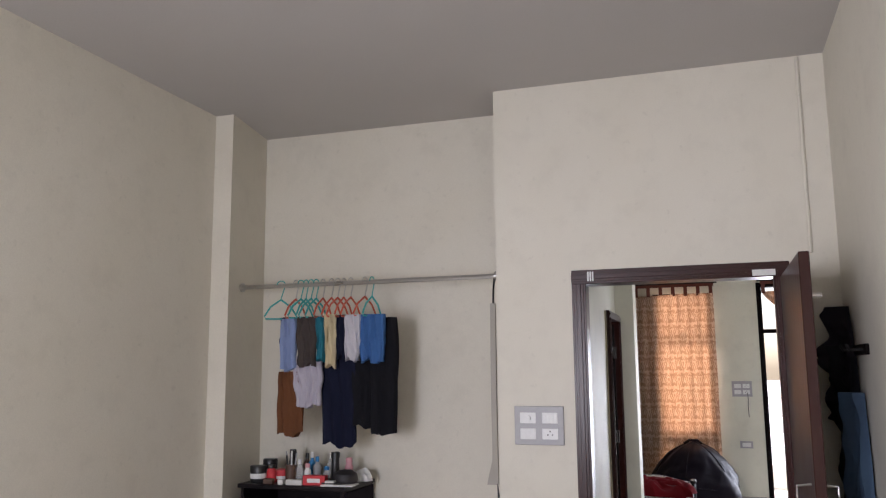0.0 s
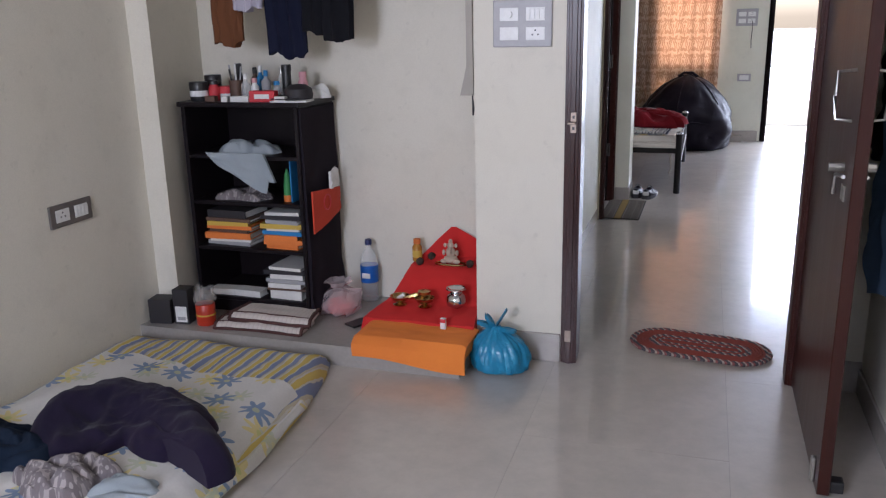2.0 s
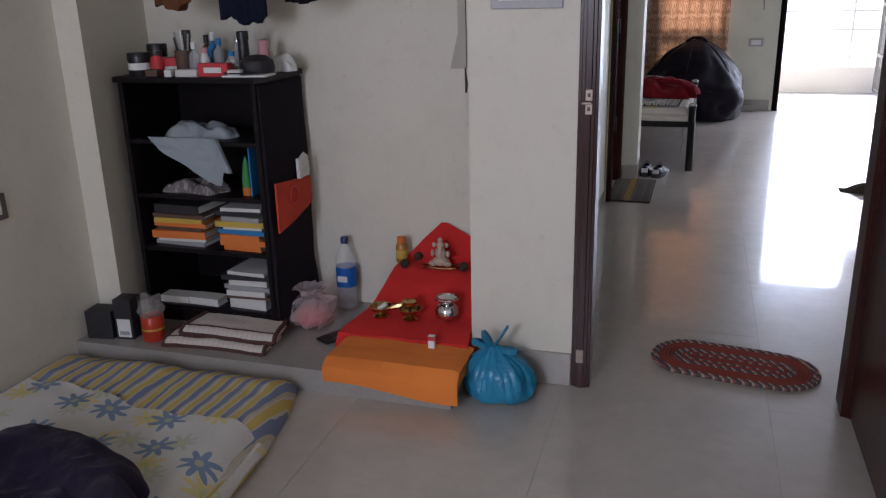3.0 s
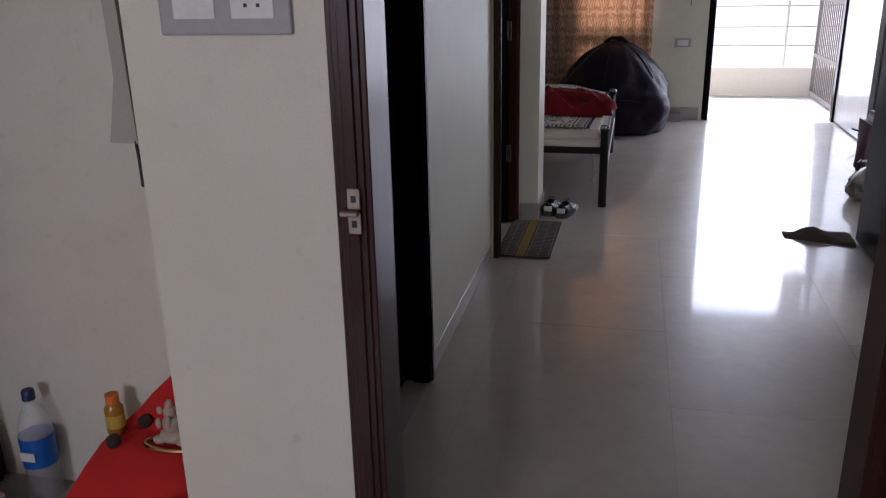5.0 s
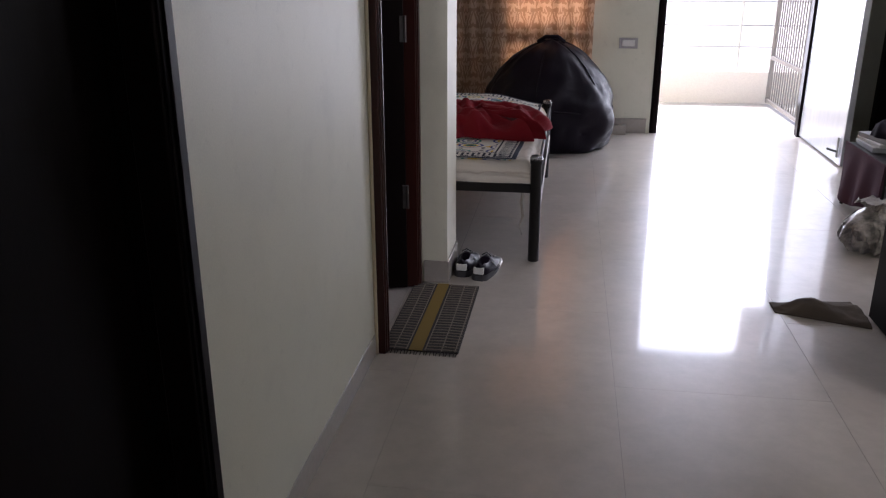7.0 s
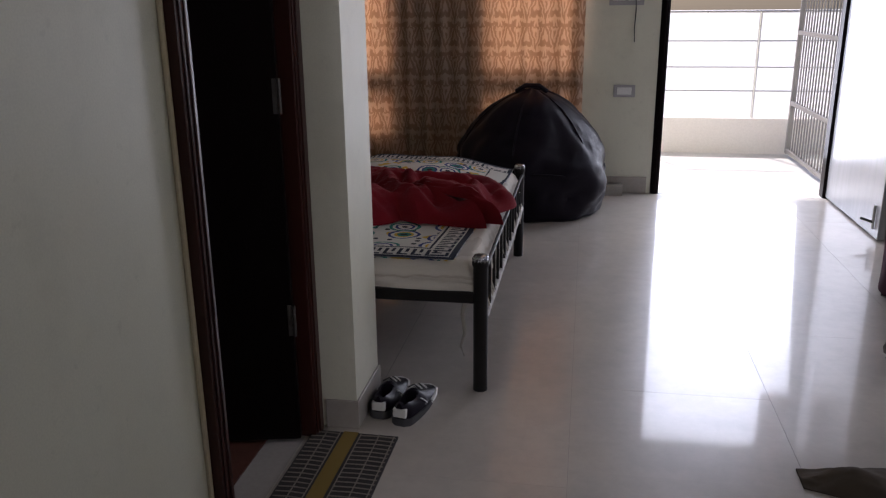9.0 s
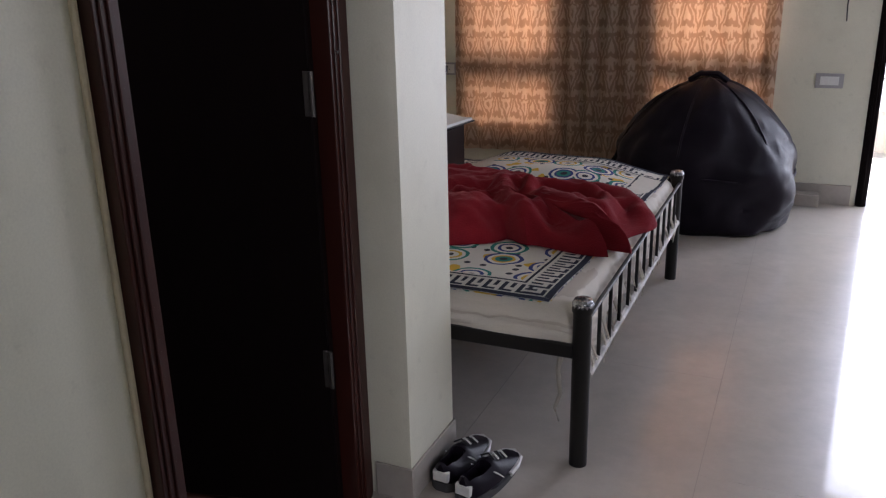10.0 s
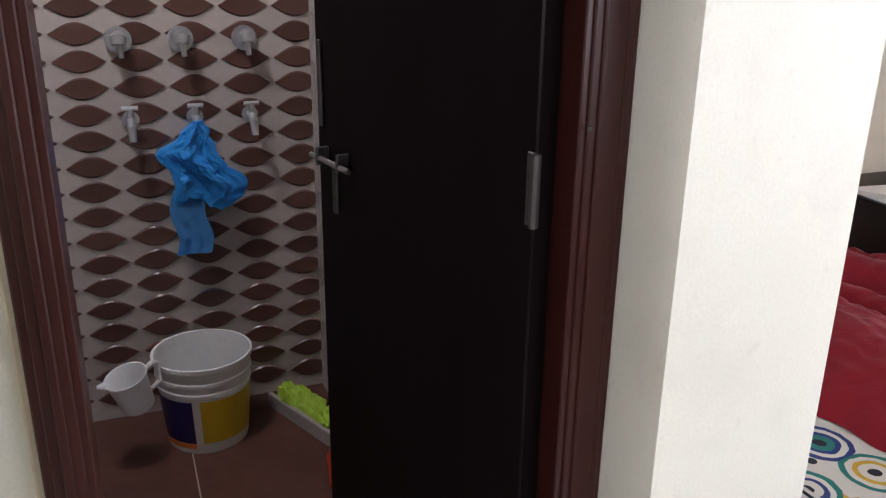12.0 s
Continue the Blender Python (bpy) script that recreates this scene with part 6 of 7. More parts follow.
strap = thing("hanging_strap", "grey webbing sling hung from the rod end", "strap", (-0.213, 0.035, 0))
bm = bmesh.new()
cloth(bm, 6, 30, lambda u, v: (-0.013 + u * 0.026 - 0.030 * max(0, 0.14 - v) / 0.14 * (1 - u), -0.022 - 0.012 * math.sin(v * 3), 1.12 + v * 0.86), lambda u, v: (-0.013 + u * 0.026, -0.010 - 0.006 * math.sin(v * 3), 1.12 + v * 0.86))
part("band", bm, FABRIC["grey_webbing"], strap, "", True)
part("cord", tub([(0, -0.015, 1.97), (0.0, -0.006, 2.05), (0.004, 0, 2.105)], 0.005, 6), FABRIC["black_cotton"], strap, "", True)
part("tail", tub([(0.008, -0.02, 1.125), (0.012, -0.02, 1.07), (0.010, -0.018, 1.04)], [0.003, 0.005, 0.004], 6), P["black_card"], strap, "", True)

# clothes behind the door
hooks = thing("wall_hook", "small dark wall hooks behind the door", "hook", (EAST, -0.34, 1.72))
part("rail", bx((-0.016, -0.20, -0.02), (0.0, 0.20, 0.02), 0.003, 1), WOODBK, hooks)
for y in (-0.15, 0.0, 0.15):
    part("peg", tub([(-0.016, y, 0), (-0.06, y, 0.0), (-0.07, y, 0.02)], 0.006, 6), BLACKM, hooks, "", True)


def hung(name, label, category, y0, y1, z0, z1, x, depth, material, seed, taper):
    def f(u, v, s):
        k = taper + (1 - taper) * min(1, (1 - v) * 2.2)
        yc = (y0 + y1) / 2
        return x - s * depth * (0.45 + 0.4 * math.sin(u * 9 + seed + 2 * v) * 0.4 + 0.28 * fold(u * 3, v * 5, 1, seed) - 0.10 * (1 - abs(noise.noise(Vector((u * 4, v * 6, seed))))) ** 4) * math.sin(math.pi * (0.08 + 0.84 * u)) ** 0.5, yc + (u - 0.5) * (y1 - y0) * k * (0.92 + 0.07 * fold(0.3, v * 3, 1.4, seed)) + 0.02 * fold(0.7, v * 2, 1.3, seed + 3), z0 + v * (z1 - z0) + 0.02 * math.sin(u * 5 + seed) * (1 - v)
    bm = bmesh.new()
    cloth(bm, 32, 48, lambda u, v: f(u, v, 1), lambda u, v: (x + 0.004, *f(u, v, 0)[1:]))
    return mesh(name, bm, material, label, category, smooth=True)


hung("hanging_jeans", "faded blue denim jeans hung behind the door", "jeans", -0.46, -0.26, 0.52, 1.56, EAST - 0.012, 0.13, JEANS, 0.5, 0.6)
hung("hanging_jacket", "black jacket hung behind the door", "jacket", -0.38, -0.06, 0.95, 1.74, EAST - 0.012, 0.13, FABRIC["black_cotton"], 1.9, 0.4)
hung("hanging_bag", "black cloth bag hung behind the door", "bag", -0.30, -0.02, 1.46, 1.90, EAST - 0.012, 0.17, FABRIC["black_sacking"], 3.3, 0.35)


# ---- hall things ----
plate("hall_switch", "small grey socket plate low on the hall wall", (1.12, FAR, 0.735), 0, 0.15, 0.085, [(0, 0, 0.10, 0.05, "switches")])
plate("hall_board", "grey switch board on the hall wall", (1.105, FAR, 1.41), 0, 0.235, 0.19, [(-0.05, 0.035, 0.08, 0.05, "switches"), (0.05, 0.035, 0.08, 0.05, "socket"), (-0.05, -0.04, 0.08, 0.05, ""), (0.05, -0.04, 0.08, 0.05, "socket")])
mesh("charger_wire", tub([(1.165, FAR - 0.02, 1.37), (1.17, FAR - 0.025, 1.28), (1.165, FAR - 0.02, 1.16), (1.17, FAR - 0.02, 1.07)], 0.004, 6), BLACKP, "thin black charger wire hanging from the board", "wire", smooth=True)
plate("bed_socket", "white and black socket plate beside the curtain", (-1.32, FAR, 0.755), 0, 0.16, 0.085, [(0.02, 0, 0.10, 0.06, "socket")])
part("plug", bx((-0.03, -0.05, -0.025), (0.02, -0.0143, 0.025), 0.004), BLACKP, bpy.data.objects["bed_socket"], "black plug")
mesh("charger_wire", tub([(-1.325, FAR - 0.05, 0.74), (-1.33, FAR - 0.06, 0.66), (-1.40, FAR - 0.05, 0.56), (-1.45, FAR - 0.08, 0.50), (-1.44, FAR - 0.2, 0.4), (-1.44, FAR - 0.3, 0.006)], 0.005, 6), GREYCLOTH, "grey charger wire sagging down the wall", "wire", smooth=True)
mesh("floor_box", bx((-0.09, -0.05, 0), (0.09, 0.05, 0.075), 0.004), SKIRT, "low grey box against the skirting", "box", (1.05, FAR - 0.07, 0.0))
hd = thing("east_door", "closed dark wooden door in the hall side wall", "door", kind="structure")
part("leaf", bx((2.870, 5.45, 0.01), (2.897, 6.35, 2.05), 0.003, 1), WOODBK, hd)
part("jamb", bx((2.862, 5.37, 0.0), (2.899, 5.448, 2.12), 0.003, 1), WOODBK, hd)
part("jamb", bx((2.862, 6.352, 0.0), (2.899, 6.43, 2.12), 0.003, 1), WOODBK, hd)
part("head", bx((2.862, 5.45, 2.052), (2.899, 6.35, 2.12), 0.003, 1), WOODBK, hd)


SOLE = colour("dark_grey_rubber", (0.06, 0.06, 0.065), 0.6)


def shoe(at, rz):
    s = thing("shoe", "black trainer with white heel patch and laces", "shoe", at, rz, "pair of trainers")

    def outline(u):
        w = 0.036 + 0.012 * math.sin(math.pi * min(1, u * 1.15)) - 0.008 * (u < 0.4) * (0.4 - u)
        return w * min(1, 14 * u + 0.25) ** 0.5 * min(1, 9 * (1 - u) + 0.05) ** 0.5
    sole, up = bmesh.new(), bmesh.new()
    cloth(sole, 20, 8, lambda u, v: ((v - 0.5) * 2.1 * outline(u), u * 0.275, 0.022 + 0.006 * (u < 0.3)), lambda u, v: ((v - 0.5) * 2.0 * outline(u), u * 0.275, 0.012 * max(0, u - 0.85) / 0.15))

    def top(u, v):
        h = 0.085 if u < 0.12 else (0.085 - 0.012 * math.sin((u - 0.12) * 9) if u < 0.42 else 0.090 - 0.062 * ((u - 0.42) / 0.58) ** 0.8)
        k = math.sin(math.pi * v) ** 0.55
        dip = 0.05 if (0.08 < u < 0.38 and 0.28 < v < 0.72) else 0.0
        return (v - 0.5) * 2.0 * outline(u) * (1 - 0.25 * k * 0.5), u * 0.270, 0.030 + (h - 0.03) * k - dip
    cloth(up, 24, 16, top, lambda u, v: ((v - 0.5) * 1.9 * outline(u), u * 0.270, 0.028))
    part("sole", sole, SOLE, s, "dark rubber sole", True)
    part("upper", up, LEATHER, s, "", True)
    part("heel_patch", bx((-0.024, -0.004, 0.032), (0.024, 0.016, 0.064), 0.006), WHITEP, s, "white heel patch")
    for x in (-1, 1):
        for k in range(1):
            part("stripe", tub([(x * 0.046, 0.135, 0.030), (x * 0.041, 0.115, 0.050), (x * 0.036, 0.10, 0.062)], 0.0022, 5), WHITEP, s, "white side stripe", True)
    part("toe_cap", tub([(-0.047, 0.17, 0.020), (-0.043, 0.215, 0.021), (-0.028, 0.258, 0.023), (0.0, 0.273, 0.024), (0.028, 0.258, 0.023), (0.043, 0.215, 0.021), (0.047, 0.17, 0.020)], 0.0075, 6), WHITEP, s, "white toe edge", True)
    for k in range(4):
        y = 0.125 + k * 0.022
        z = 0.094 - k * 0.009
        part("lace", tub([(-0.022, y, z - 0.012), (0, y + 0.004, z), (0.022, y, z - 0.012)], 0.003, 5), WHITEP if k % 2 else BLACKP, s, "", True)


shoe((0.290, 3.425, 0.0), -11)
shoe((0.209, 3.462, 0.0), -4)

dm = thing("door_mat", "dark woven door mat with a yellow stripe by the bath door", "mat", (0.0, 2.68, 0.0), -0.5)
MATD = colour("charcoal_weave", (0.045, 0.04, 0.04), 0.95, fine=250, bumps=0.6)
MATY = colour("mustard_weave", (0.24, 0.16, 0.035), 0.95, fine=250, bumps=0.6)
MATW = colour("pale_thread", (0.25, 0.22, 0.185), 0.95)
part("base", bx((0.012, 0.01, 0.001), (0.298, 0.67, 0.008), 0.002, 1), MATD, dm)
part("stripe", bx((0.115, 0.008, 0.0075), (0.165, 0.672, 0.0095), 0.001, 1), MATY, dm, "mustard yellow stripe")
for k in range(27):
    y = 0.022 + k * 0.0243
    for a, b in ((0.018, 0.105), (0.175, 0.293)):
        part("thread", tub([(a, y, 0.0085), ((a + b) / 2, y + 0.002, 0.0095), (b, y, 0.0085)], 0.0022, 5), MATW, dm)
for x in (0.06, 0.105, 0.175, 0.235, 0.285):
    part("cord", tub([(x, 0.012, 0.0085), (x + 0.002, 0.34, 0.0095), (x, 0.668, 0.0085)], 0.002, 5), MATW, dm)
for k in range(24):
    x = 0.016 + k * 0.012
    part("fringe", tub([(x, 0.012, 0.004), (x + 0.003 * math.sin(k * 2.1), -0.014, 0.002)], 0.0018, 5), MATD, dm)


# folded sack near the passage door
def sack(u, v):
    x = 1.52 + u * 0.335
    y = 3.30 + (v - 0.5) * (0.10 + 0.17 * u) - 0.03 * u
    z = 0.006 + (0.045 * math.exp(-((u - 0.42) / 0.22) ** 2) + 0.02 * u) * math.sin(math.pi * min(1, v * 1.1)) ** 0.8 + 0.01 * fold(u * 4, v * 4, 1, 2)
    return x, y, max(z, 0.004)


bm = bmesh.new()
cloth(bm, 26, 16, sack, lambda u, v: (*sack(u, v)[:2], 0.0))
mesh("folded_sack", bm, FABRIC["brown_sacking"], "rumpled brown sacking mat lying on the floor", "mat", smooth=True)

# stand with cloth and odds and ends
rack = thing("low_rack", "low black rack covered by a plum cloth", "rack", (2.27, 4.41, 0.0))
for x in (0.0, 0.45):
    for y in (0.0, 0.58):
        part("leg", tub([(x + 0.01, y, 0), (x + 0.01, y, 0.34)], 0.011, 8), BLACKM, rack, "", True)
part("shelf", bx((0.0, -0.02, 0.34), (0.47, 0.60, 0.365), 0.004, 1), BLACKM, rack)
part("lower_shelf", bx((0.02, 0.0, 0.12), (0.45, 0.58, 0.14), 0.003, 1), BLACKM, rack)
bm = bmesh.new()
cloth(bm, 24, 14, lambda u, v: (-0.012 - 0.014 * math.sin(u * 16 + 2 * v) * (1 - v), -0.03 + u * 0.64, 0.06 + 0.03 * math.sin(u * 6) * (1 - v) + v * 0.31), lambda u, v: (-0.003, -0.03 + u * 0.64, 0.06 + 0.03 * math.sin(u * 6) * (1 - v) + v * 0.31))
part("cover", bm, FABRIC["plum_cloth"], rack, "plum cloth hanging down the front", True)
for k, (h, key) in enumerate(((0.03, "grey_card"), (0.02, "cream_card"), (0.025, "grey_card"))):
    mesh("newspaper", bx((-0.10, -0.14, 0), (0.12, 0.14, h), 0.003, 1), P[key], "folded newspaper piled on the low rack", "newspaper", (2.40 + 0.01 * k, 4.84 - 0.01 * k, 0.366 + (0, 0.0305, 0.051)[k]), 6 * k, group="newspapers")
mound("black_bag", "slumped black cloth bag on the low rack", "bag", (2.46, 4.81, 0.443), 15, 0.30, 0.26, 0.14, FABRIC["black_sacking"], 2.9, 40, 30, 1.2)
mound("backpack", "dark slumped backpack leaning on the rack", "bag", (2.57, 4.54, 0.366), 5, 0.30, 0.28, 0.34, FABRIC["black_sacking"], 8.1, 40, 30, 0.8)
nb = thing("plastic_sack", "crinkled translucent plastic sack beside the rack", "bag", (2.15, 4.14, 0.0))
bm = bmesh.new()
lathe(bm, [(0.09, 0), (0.12, 0.02), (0.13, 0.05), (0.132, 0.08), (0.128, 0.11), (0.115, 0.14), (0.095, 0.165), (0.075, 0.185), (0.05, 0.20), (0.04, 0.215), (0.055, 0.235), (0.075, 0.25)], 64)
for v in bm.verts:
    v.co += Vector((0.04, 0.04, 0.016)) * fold(v.co.x * 14, v.co.y * 14, 1, v.co.z * 12) + Vector((0.018, 0.018, 0.012)) * fold(v.co.x * 40, v.co.z * 40, 1, v.co.y * 40)
    v.co.z = max(v.co.z, 0.0005)
part("film", bm, surface("milky_plastic", (0.42, 0.38, 0.34), (0.10, 0.09, 0.085), 0.3, fine=60, broad=22, spread=0.14, bumps=0.5, depth=0.006), nb, "", True)

# tassels on the bed sheet
for k in range(26):
    y, l, b = 3.79 + 1.55 * fold_rng.random(), fold_rng.uniform(0.02, 0.08), fold_rng.uniform(-0.02, 0.02)
    mesh("sheet_tassel", tub([(0.512, y, 0.372), (0.538, y + b * 0.3, 0.298), (0.541, y + b * 0.6, 0.29 - l * 0.4), (0.536, y + b, 0.29 - l)], [0.006, 0.004, 0.0035, 0.002], 5), SHEETEDGE, "short cream tassel on the sheet edge", "tassel", group="sheet tassels", smooth=True)
mesh("loose_cord", tub([(0.47, 3.74, 0.37), (0.455, 3.735, 0.29), (0.465, 3.73, 0.22), (0.45, 3.728, 0.17), (0.462, 3.73, 0.13)], [0.012, 0.008, 0.007, 0.005, 0.003], 6), FABRIC["grey_webbing"], "frayed cord dangling under the mattress corner", "cord", smooth=True)
mound("folded_quilt", "yellow and white printed cloth bunched at the bed head", "cloth", (-1.15, 5.22, 0.492), 20, 0.4, 0.22, 0.09, SHEET, 9.3, 36, 26, 1.1)

# ---- bathroom things ----
BX = -1.585


def stop_tap(y, z):
    t = thing("stop_valve", "round chrome stop valve on the bath wall", "tap", (BX, y, z), 0, "bath wall valves")
    part("flange", tub([(0.006, 0, 0), (0.014, 0, 0)], 0.036, 20), SATIN, t, "", True)
    part("body", tub([(0.014, 0, 0), (0.05, 0, 0)], 0.015, 14), SATIN, t, "", True)
    part("handle", tub([(0.05, 0, 0.006), (0.058, 0, 0.006), (0.062, 0, -0.01)], [0.022, 0.024, 0.018], 12), SATIN, t, "", True)
    part("lever", tub([(0.056, 0, 0.0), (0.062, 0.004, -0.045)], [0.010, 0.007], 8), SATIN, t, "", True)


def bib_tap(y, z):
    t = thing("bib_tap", "chrome bib tap on the bath wall", "tap", (BX, y, z), 0, "bath wall taps")
    part("flange", tub([(0.006, 0, 0), (0.012, 0, 0)], 0.024, 16), SATIN, t, "", True)
    part("spout", tub([(0.012, 0, 0), (0.06, 0, 0.0), (0.085, 0, -0.012), (0.092, 0, -0.05)], [0.012, 0.013, 0.012, 0.010], 10), SATIN, t, "", True)
    part("stem", tub([(0.05, 0, 0.01), (0.05, 0, 0.035)], 0.009, 8), SATIN, t, "", True)
    part("knob", tub([(0.05, -0.022, 0.038), (0.05, 0.022, 0.038)], 0.007, 8), SATIN, t, "", True)


for y in (2.80, 2.966, 3.145):
    stop_tap(y, 1.178)
for y in (2.81, 2.988, 3.148):
    bib_tap(y, 0.955)

net = thing("hung_bag", "thin bright blue plastic bag hung from a tap", "bag", (BX + 0.07, 2.988, 0.955))


NET_LEFT, NET_RIGHT = [(0.0, -0.075), (0.25, -0.08), (0.45, -0.09), (0.62, -0.125), (0.85, -0.05), (1.0, -0.012)], [(0.0, 0.085), (0.12, 0.12), (0.3, 0.125), (0.45, 0.075), (0.62, 0.05), (0.85, 0.03), (1.0, 0.012)]


def along(table, v):
    for (a, p), (b, q) in zip(table, table[1:]):
        if v <= b:
            k = (v - a) / (b - a)
            return p + (q - p) * k * k * (3 - 2 * k)
    return table[-1][1]


def netf(u, v, s):
    l, w = along(NET_LEFT, v), along(NET_RIGHT, v)
    puff = math.sin(math.pi * (0.05 + 0.9 * u)) ** 0.5 * (0.35 + 0.65 * math.sin(math.pi * min(1, 0.12 + 0.9 * (1 - v))))
    return (0.012 + s * puff * (0.034 + 0.010 * math.sin(u * 11 + 5 * v) + 0.014 * fold(u * 4, v * 4, 1.2, 4) + 0.007 * fold(u * 14, v * 14, 1, 2)),
            l + u * (w - l) + 0.010 * fold(u * 6, v * 7, 1, 6), -0.245 + v * 0.245 + 0.02 * math.sin(u * 6) * (1 - v) + 0.007 * fold(u * 9, v * 7, 1, 8))


bm = bmesh.new()
cloth(bm, 70, 60, lambda u, v: netf(u, v, 1), lambda u, v: netf(u, v, -1))
part("bag", bm, BLUENET, net, "", True)
bm = bmesh.new()
cloth(bm, 10, 14, lambda u, v: (0.012 + 0.01 * fold(u * 4, v * 4, 1), -0.09 + u * 0.10 + 0.01 * math.sin(v * 7), -0.40 + v * 0.20), lambda u, v: (0.002, -0.09 + u * 0.10 + 0.01 * math.sin(v * 7), -0.40 + v * 0.20))
part("tail", bm, clear("fainter_blue_bag", (0.12, 0.42, 0.80), 0.3, 0.5, 1.0), net, "fainter trailing corner", True)

bucket = thing("bucket", "white paint bucket with a yellow and navy label", "bucket", (-1.395, 2.935, 0.004))
part("shell", lat([(0.118, 0), (0.12, 0.006), (0.134, 0.19), (0.138, 0.192), (0.138, 0.20), (0.135, 0.203), (0.136, 0.222), (0.141, 0.225), (0.141, 0.235), (0.138, 0.238), (0.140, 0.268), (0.147, 0.272), (0.147, 0.285), (0.140, 0.285), (0.136, 0.26), (0.114, 0.012), (0.02, 0.008)], 36, close=False), WHITEP, bucket, "", True)


def arc_band(r0, r1, z0, z1, a0, a1, n=24):
    bm = bmesh.new()
    cloth(bm, n, 2, lambda u, v: ((r0 + (r1 - r0) * v) * math.cos(a0 + u * (a1 - a0)), (r0 + (r1 - r0) * v) * math.sin(a0 + u * (a1 - a0)), z0 + v * (z1 - z0)),
          lambda u, v: ((r0 + (r1 - r0) * v - 0.0012) * math.cos(a0 + u * (a1 - a0)), (r0 + (r1 - r0) * v - 0.0012) * math.sin(a0 + u * (a1 - a0)), z0 + v * (z1 - z0)))
    return bm


part("label", arc_band(0.1232, 0.1352, 0.035, 0.178, radians(-12), radians(85)), colour("yellow_label", (0.62, 0.42, 0.01), 0.4), bucket, "yellow printed label", True)
part("label", arc_band(0.1232, 0.1352, 0.035, 0.178, radians(-110), radians(-22)), colour("navy_label", (0.02, 0.015, 0.10), 0.4), bucket, "navy printed label", True)
part("label_foot", arc_band(0.1222, 0.1238, 0.018, 0.036, radians(-110), radians(-22)), P["orange_card"], bucket, "orange stripe", True)
mug = thing("mug", "white plastic bath mug hooked on the bucket rim", "mug", (-1.285, 2.745, 0.195))
bm = lat([(0.042, 0), (0.045, 0.004), (0.056, 0.105), (0.060, 0.112), (0.057, 0.112), (0.052, 0.10), (0.042, 0.01), (0.005, 0.008)], 24, close=False)
part("cup", bm, WHITEP, mug, "", True)
part("spout", tub([(0.01, -0.055, 0.108), (0.015, -0.075, 0.118)], [0.014, 0.005], 8), WHITEP, mug, "", True)
part("handle", tub([(-0.02, 0.05, 0.10), (-0.035, 0.075, 0.105), (-0.04, 0.085, 0.095), (-0.03, 0.075, 0.04), (-0.018, 0.047, 0.03)], 0.006, 8), WHITEP, mug, "", True)
for v in mug.children:
    v.matrix_basis = pose(0, 0, 0, 14, 10, 0)

wiper = thing("floor_wiper", "floor wiper with a lime green cloth", "wiper", (-1.34, 3.21, 0.004), 22)
part("blade", bx((-0.17, -0.012, 0), (0.17, 0.004, 0.05), 0.003, 1), SKIRT, wiper, "grey rubber blade")
bm = bmesh.new()
cloth(bm, 40, 20, lambda u, v: (-0.15 + u * 0.28 + 0.012 * fold(u * 6, v * 5, 1, 3), -0.012 * math.sin(u * 7) + v * 0.085, 0.052 + 0.03 * fold(u * 7, v * 5, 1.2, 6) + 0.03 * math.sin(math.pi * v) * (0.6 + 0.6 * math.sin(u * 5))), lambda u, v: (-0.15 + u * 0.28, 0.004 + v * 0.07, 0.03))
part("cloth", bm, P["lime_cloth"], wiper, "lime green cloth", True)
broom = thing("broom_stick", "brown stick with an orange grip leaning in the corner", "broom", (0, 0, 0))
part("stick", tub([(-1.36, 3.30, 0.006), (-1.02, 3.318, 0.70)], 0.010), WOOD, broom, "", True)
part("grip", tub([(-1.02, 3.318, 0.70), (-0.975, 3.32, 0.80)], 0.014), P["orange_card"], broom, "orange plastic grip", True)
pan = thing("dust_pan", "orange red plastic dustpan on the bath floor", "dustpan", (-1.05, 3.262, 0.004), -10)
bm = bmesh.new()
cloth(bm, 16, 12, lambda u, v: (-0.075 + u * 0.15, -0.035 + v * 0.09, 0.012 + 0.10 * math.sin(math.pi * u) ** 0.5 * math.sin(math.pi * min(1, v * 0.85)) ** 0.6), lambda u, v: (-0.075 + u * 0.15, -0.035 + v * 0.09, 0.0))
part("pan", bm, colour("orange_red_plastic", (0.62, 0.06, 0.02), 0.35), pan, "", True)

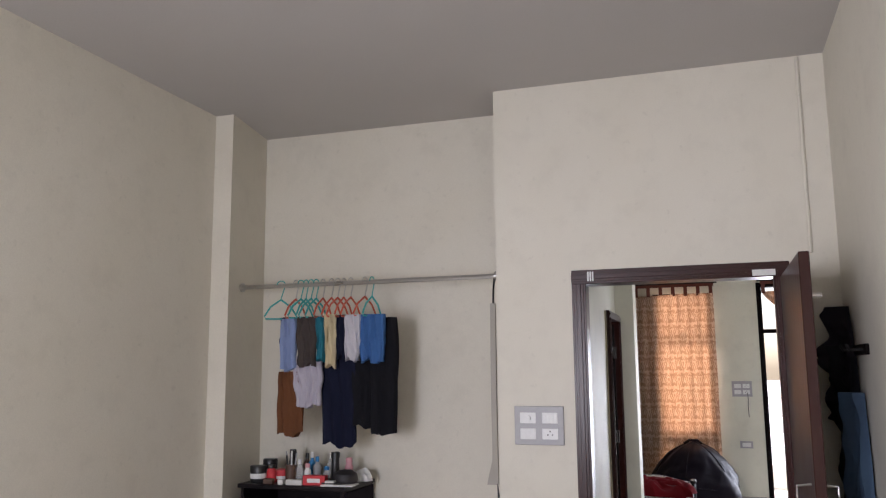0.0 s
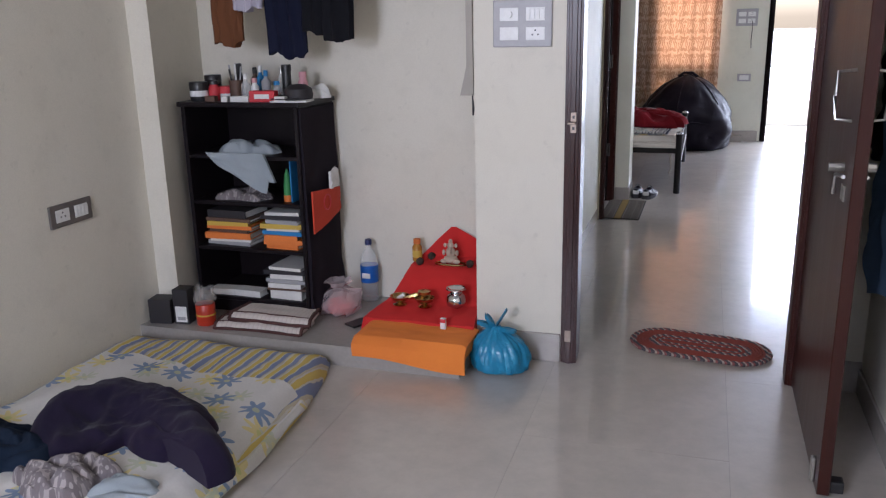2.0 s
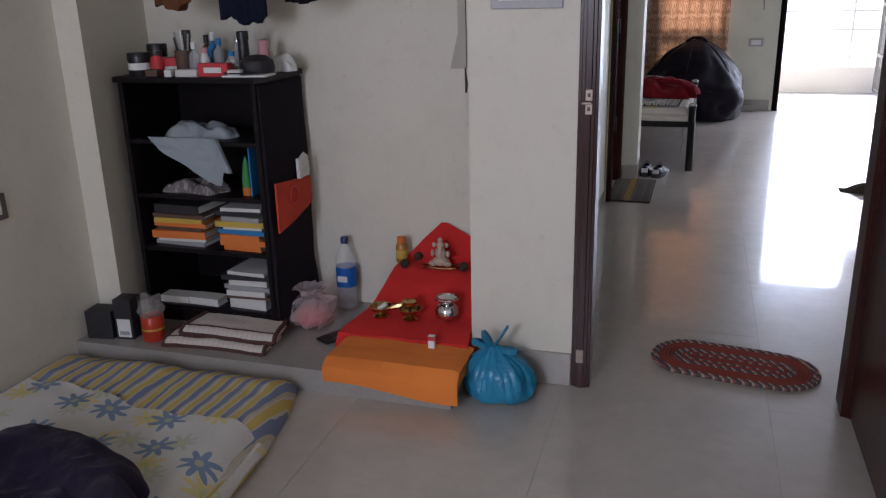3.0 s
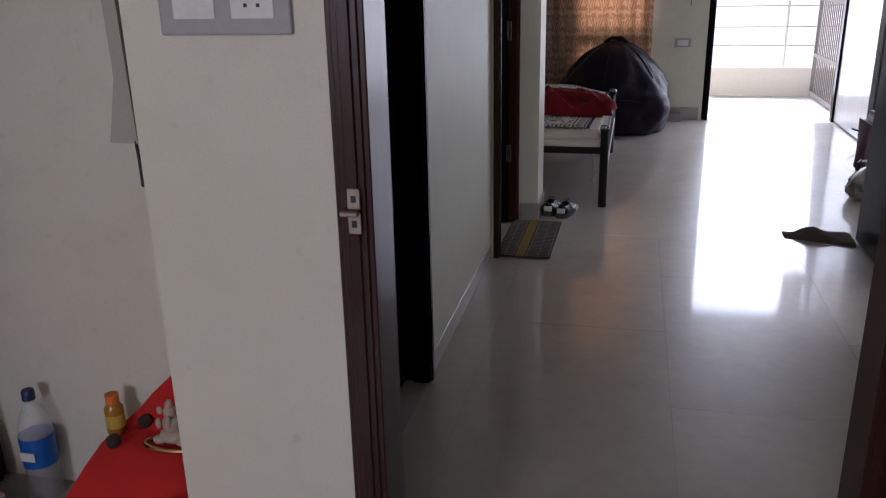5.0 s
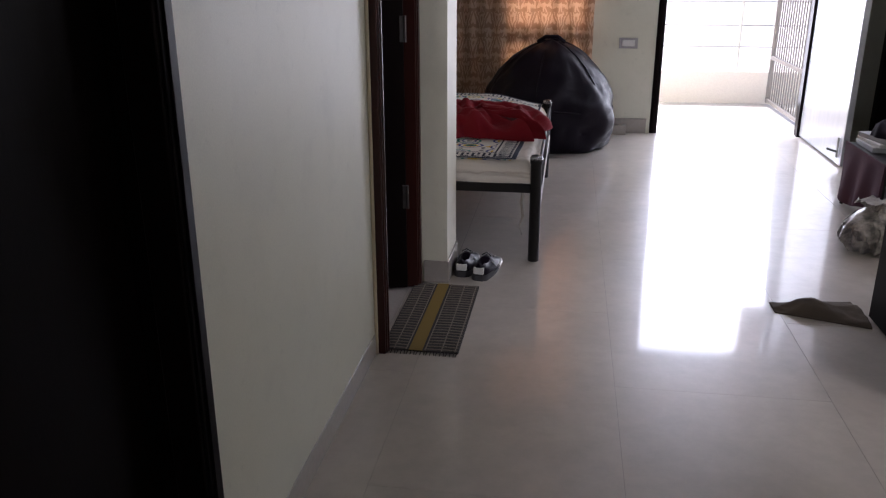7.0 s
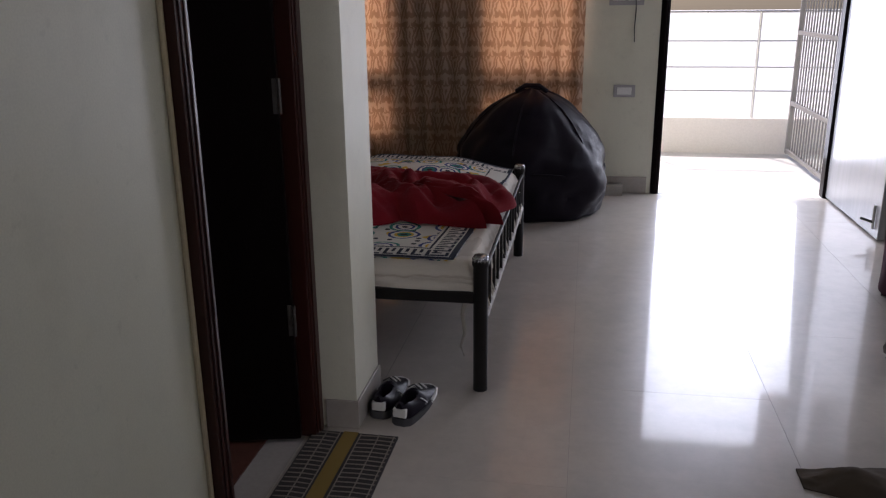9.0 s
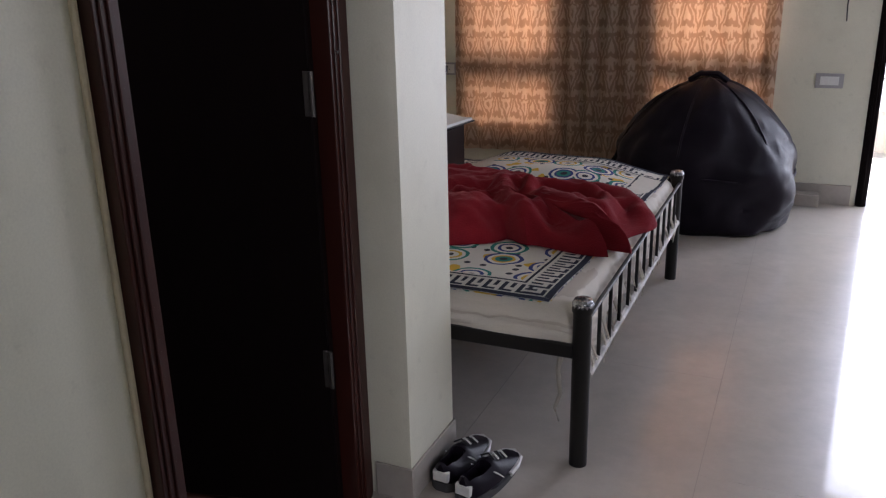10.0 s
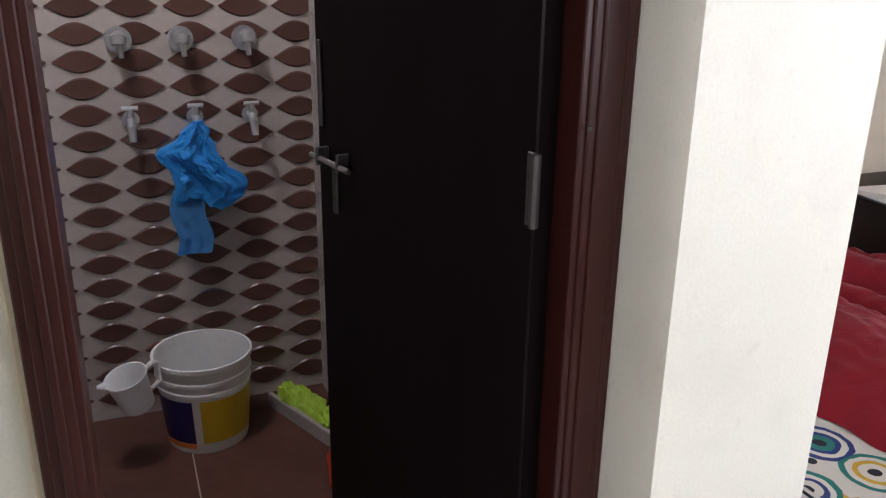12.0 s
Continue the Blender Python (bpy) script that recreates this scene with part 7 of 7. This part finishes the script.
# brown lens tiles, each proud of the pale wall
wall_bath = bpy.data.objects["wall_bath_back"]
LENS = None
LW, LH = 0.141, 0.062
PY, PZ = 0.1515, 0.0745
bm = bmesh.new()
rows = []
for i in range(13):
    u = i / 12
    y = (u - 0.5) * LW
    h = LH / 2 * math.sin(math.pi * u) ** 1.15
    rows.append((bm.verts.new((0.0, y, -h - 0.001)), bm.verts.new((0.005, y * 0.97, -h * 0.86 - 0.0005)), bm.verts.new((0.005, y * 0.97, h * 0.86 + 0.0005)), bm.verts.new((0.0, y, h + 0.001))))
for a, b in zip(rows, rows[1:]):
    for k in range(3):
        bm.faces.new((a[k], b[k], b[k + 1], a[k + 1]))
LENS = finish("lens_tile", bm, TILEBROWN)
for j in range(36):
    z = 0.002 + (j + 1) * PZ
    for i in range(6):
        y = 2.5415 + i * PY
        if y < 3.34 and z < 1.95:
            ob = new("lens_tile", LENS)
            ob.parent = wall_bath
            ob.matrix_basis = Matrix.Translation((BX + 0.0005, y, z))

part("joint", bx((-1.585, 2.873, 0.0042), (-0.116, 2.877, 0.0055)), surface("pale_joint", (0.40, 0.34, 0.29), rough=0.8), bpy.data.objects["bath_floor"], "pale joint between the tiles")
part("joint", bx((-0.84, 2.462, 0.0042), (-0.836, 2.872, 0.0055)), bpy.data.materials["pale_joint"], bpy.data.objects["bath_floor"])

# floor tiles
slab_floor = bpy.data.objects["floor"]
TW, TL, GAP = 0.69, 1.275, 0.0012
made = {}


def tile_mesh(w, l):
    key = (round(w, 3), round(l, 3))
    if key not in made:
        bm = bx((-w / 2, -l / 2, -0.004), (w / 2, l / 2, 0.0))
        made[key] = finish("floor_tile", bm, FLOOR)
    return made[key]


AREAS = [(WEST, -4.75, EAST, 0.0), (0.178, 0.0, 1.134, 0.13), (0.0, 0.13, 1.95, 3.245), (-1.9, 3.675, 0.155, FAR), (0.155, 3.245, 2.9, FAR), (0.0, 3.245, 0.155, 3.395)]
for ax0, ay0, ax1, ay1 in AREAS:
    for i in range(-8, 8):
        x0, x1 = 0.848 + i * TW, 0.848 + (i + 1) * TW
        shift = 0.62 if i % 2 else 0.0
        for j in range(-8, 8):
            y0, y1 = 1.255 + shift + j * TL, 1.255 + shift + (j + 1) * TL
            a, b, c, d = max(x0 + GAP / 2, ax0), max(y0 + GAP / 2, ay0), min(x1 - GAP / 2, ax1), min(y1 - GAP / 2, ay1)
            if c - a > 0.01 and d - b > 0.01:
                ob = new("floor_tile", tile_mesh(c - a, d - b))
                ob.parent = slab_floor
                ob.location = ((a + c) / 2, (b + d) / 2, 0.0)
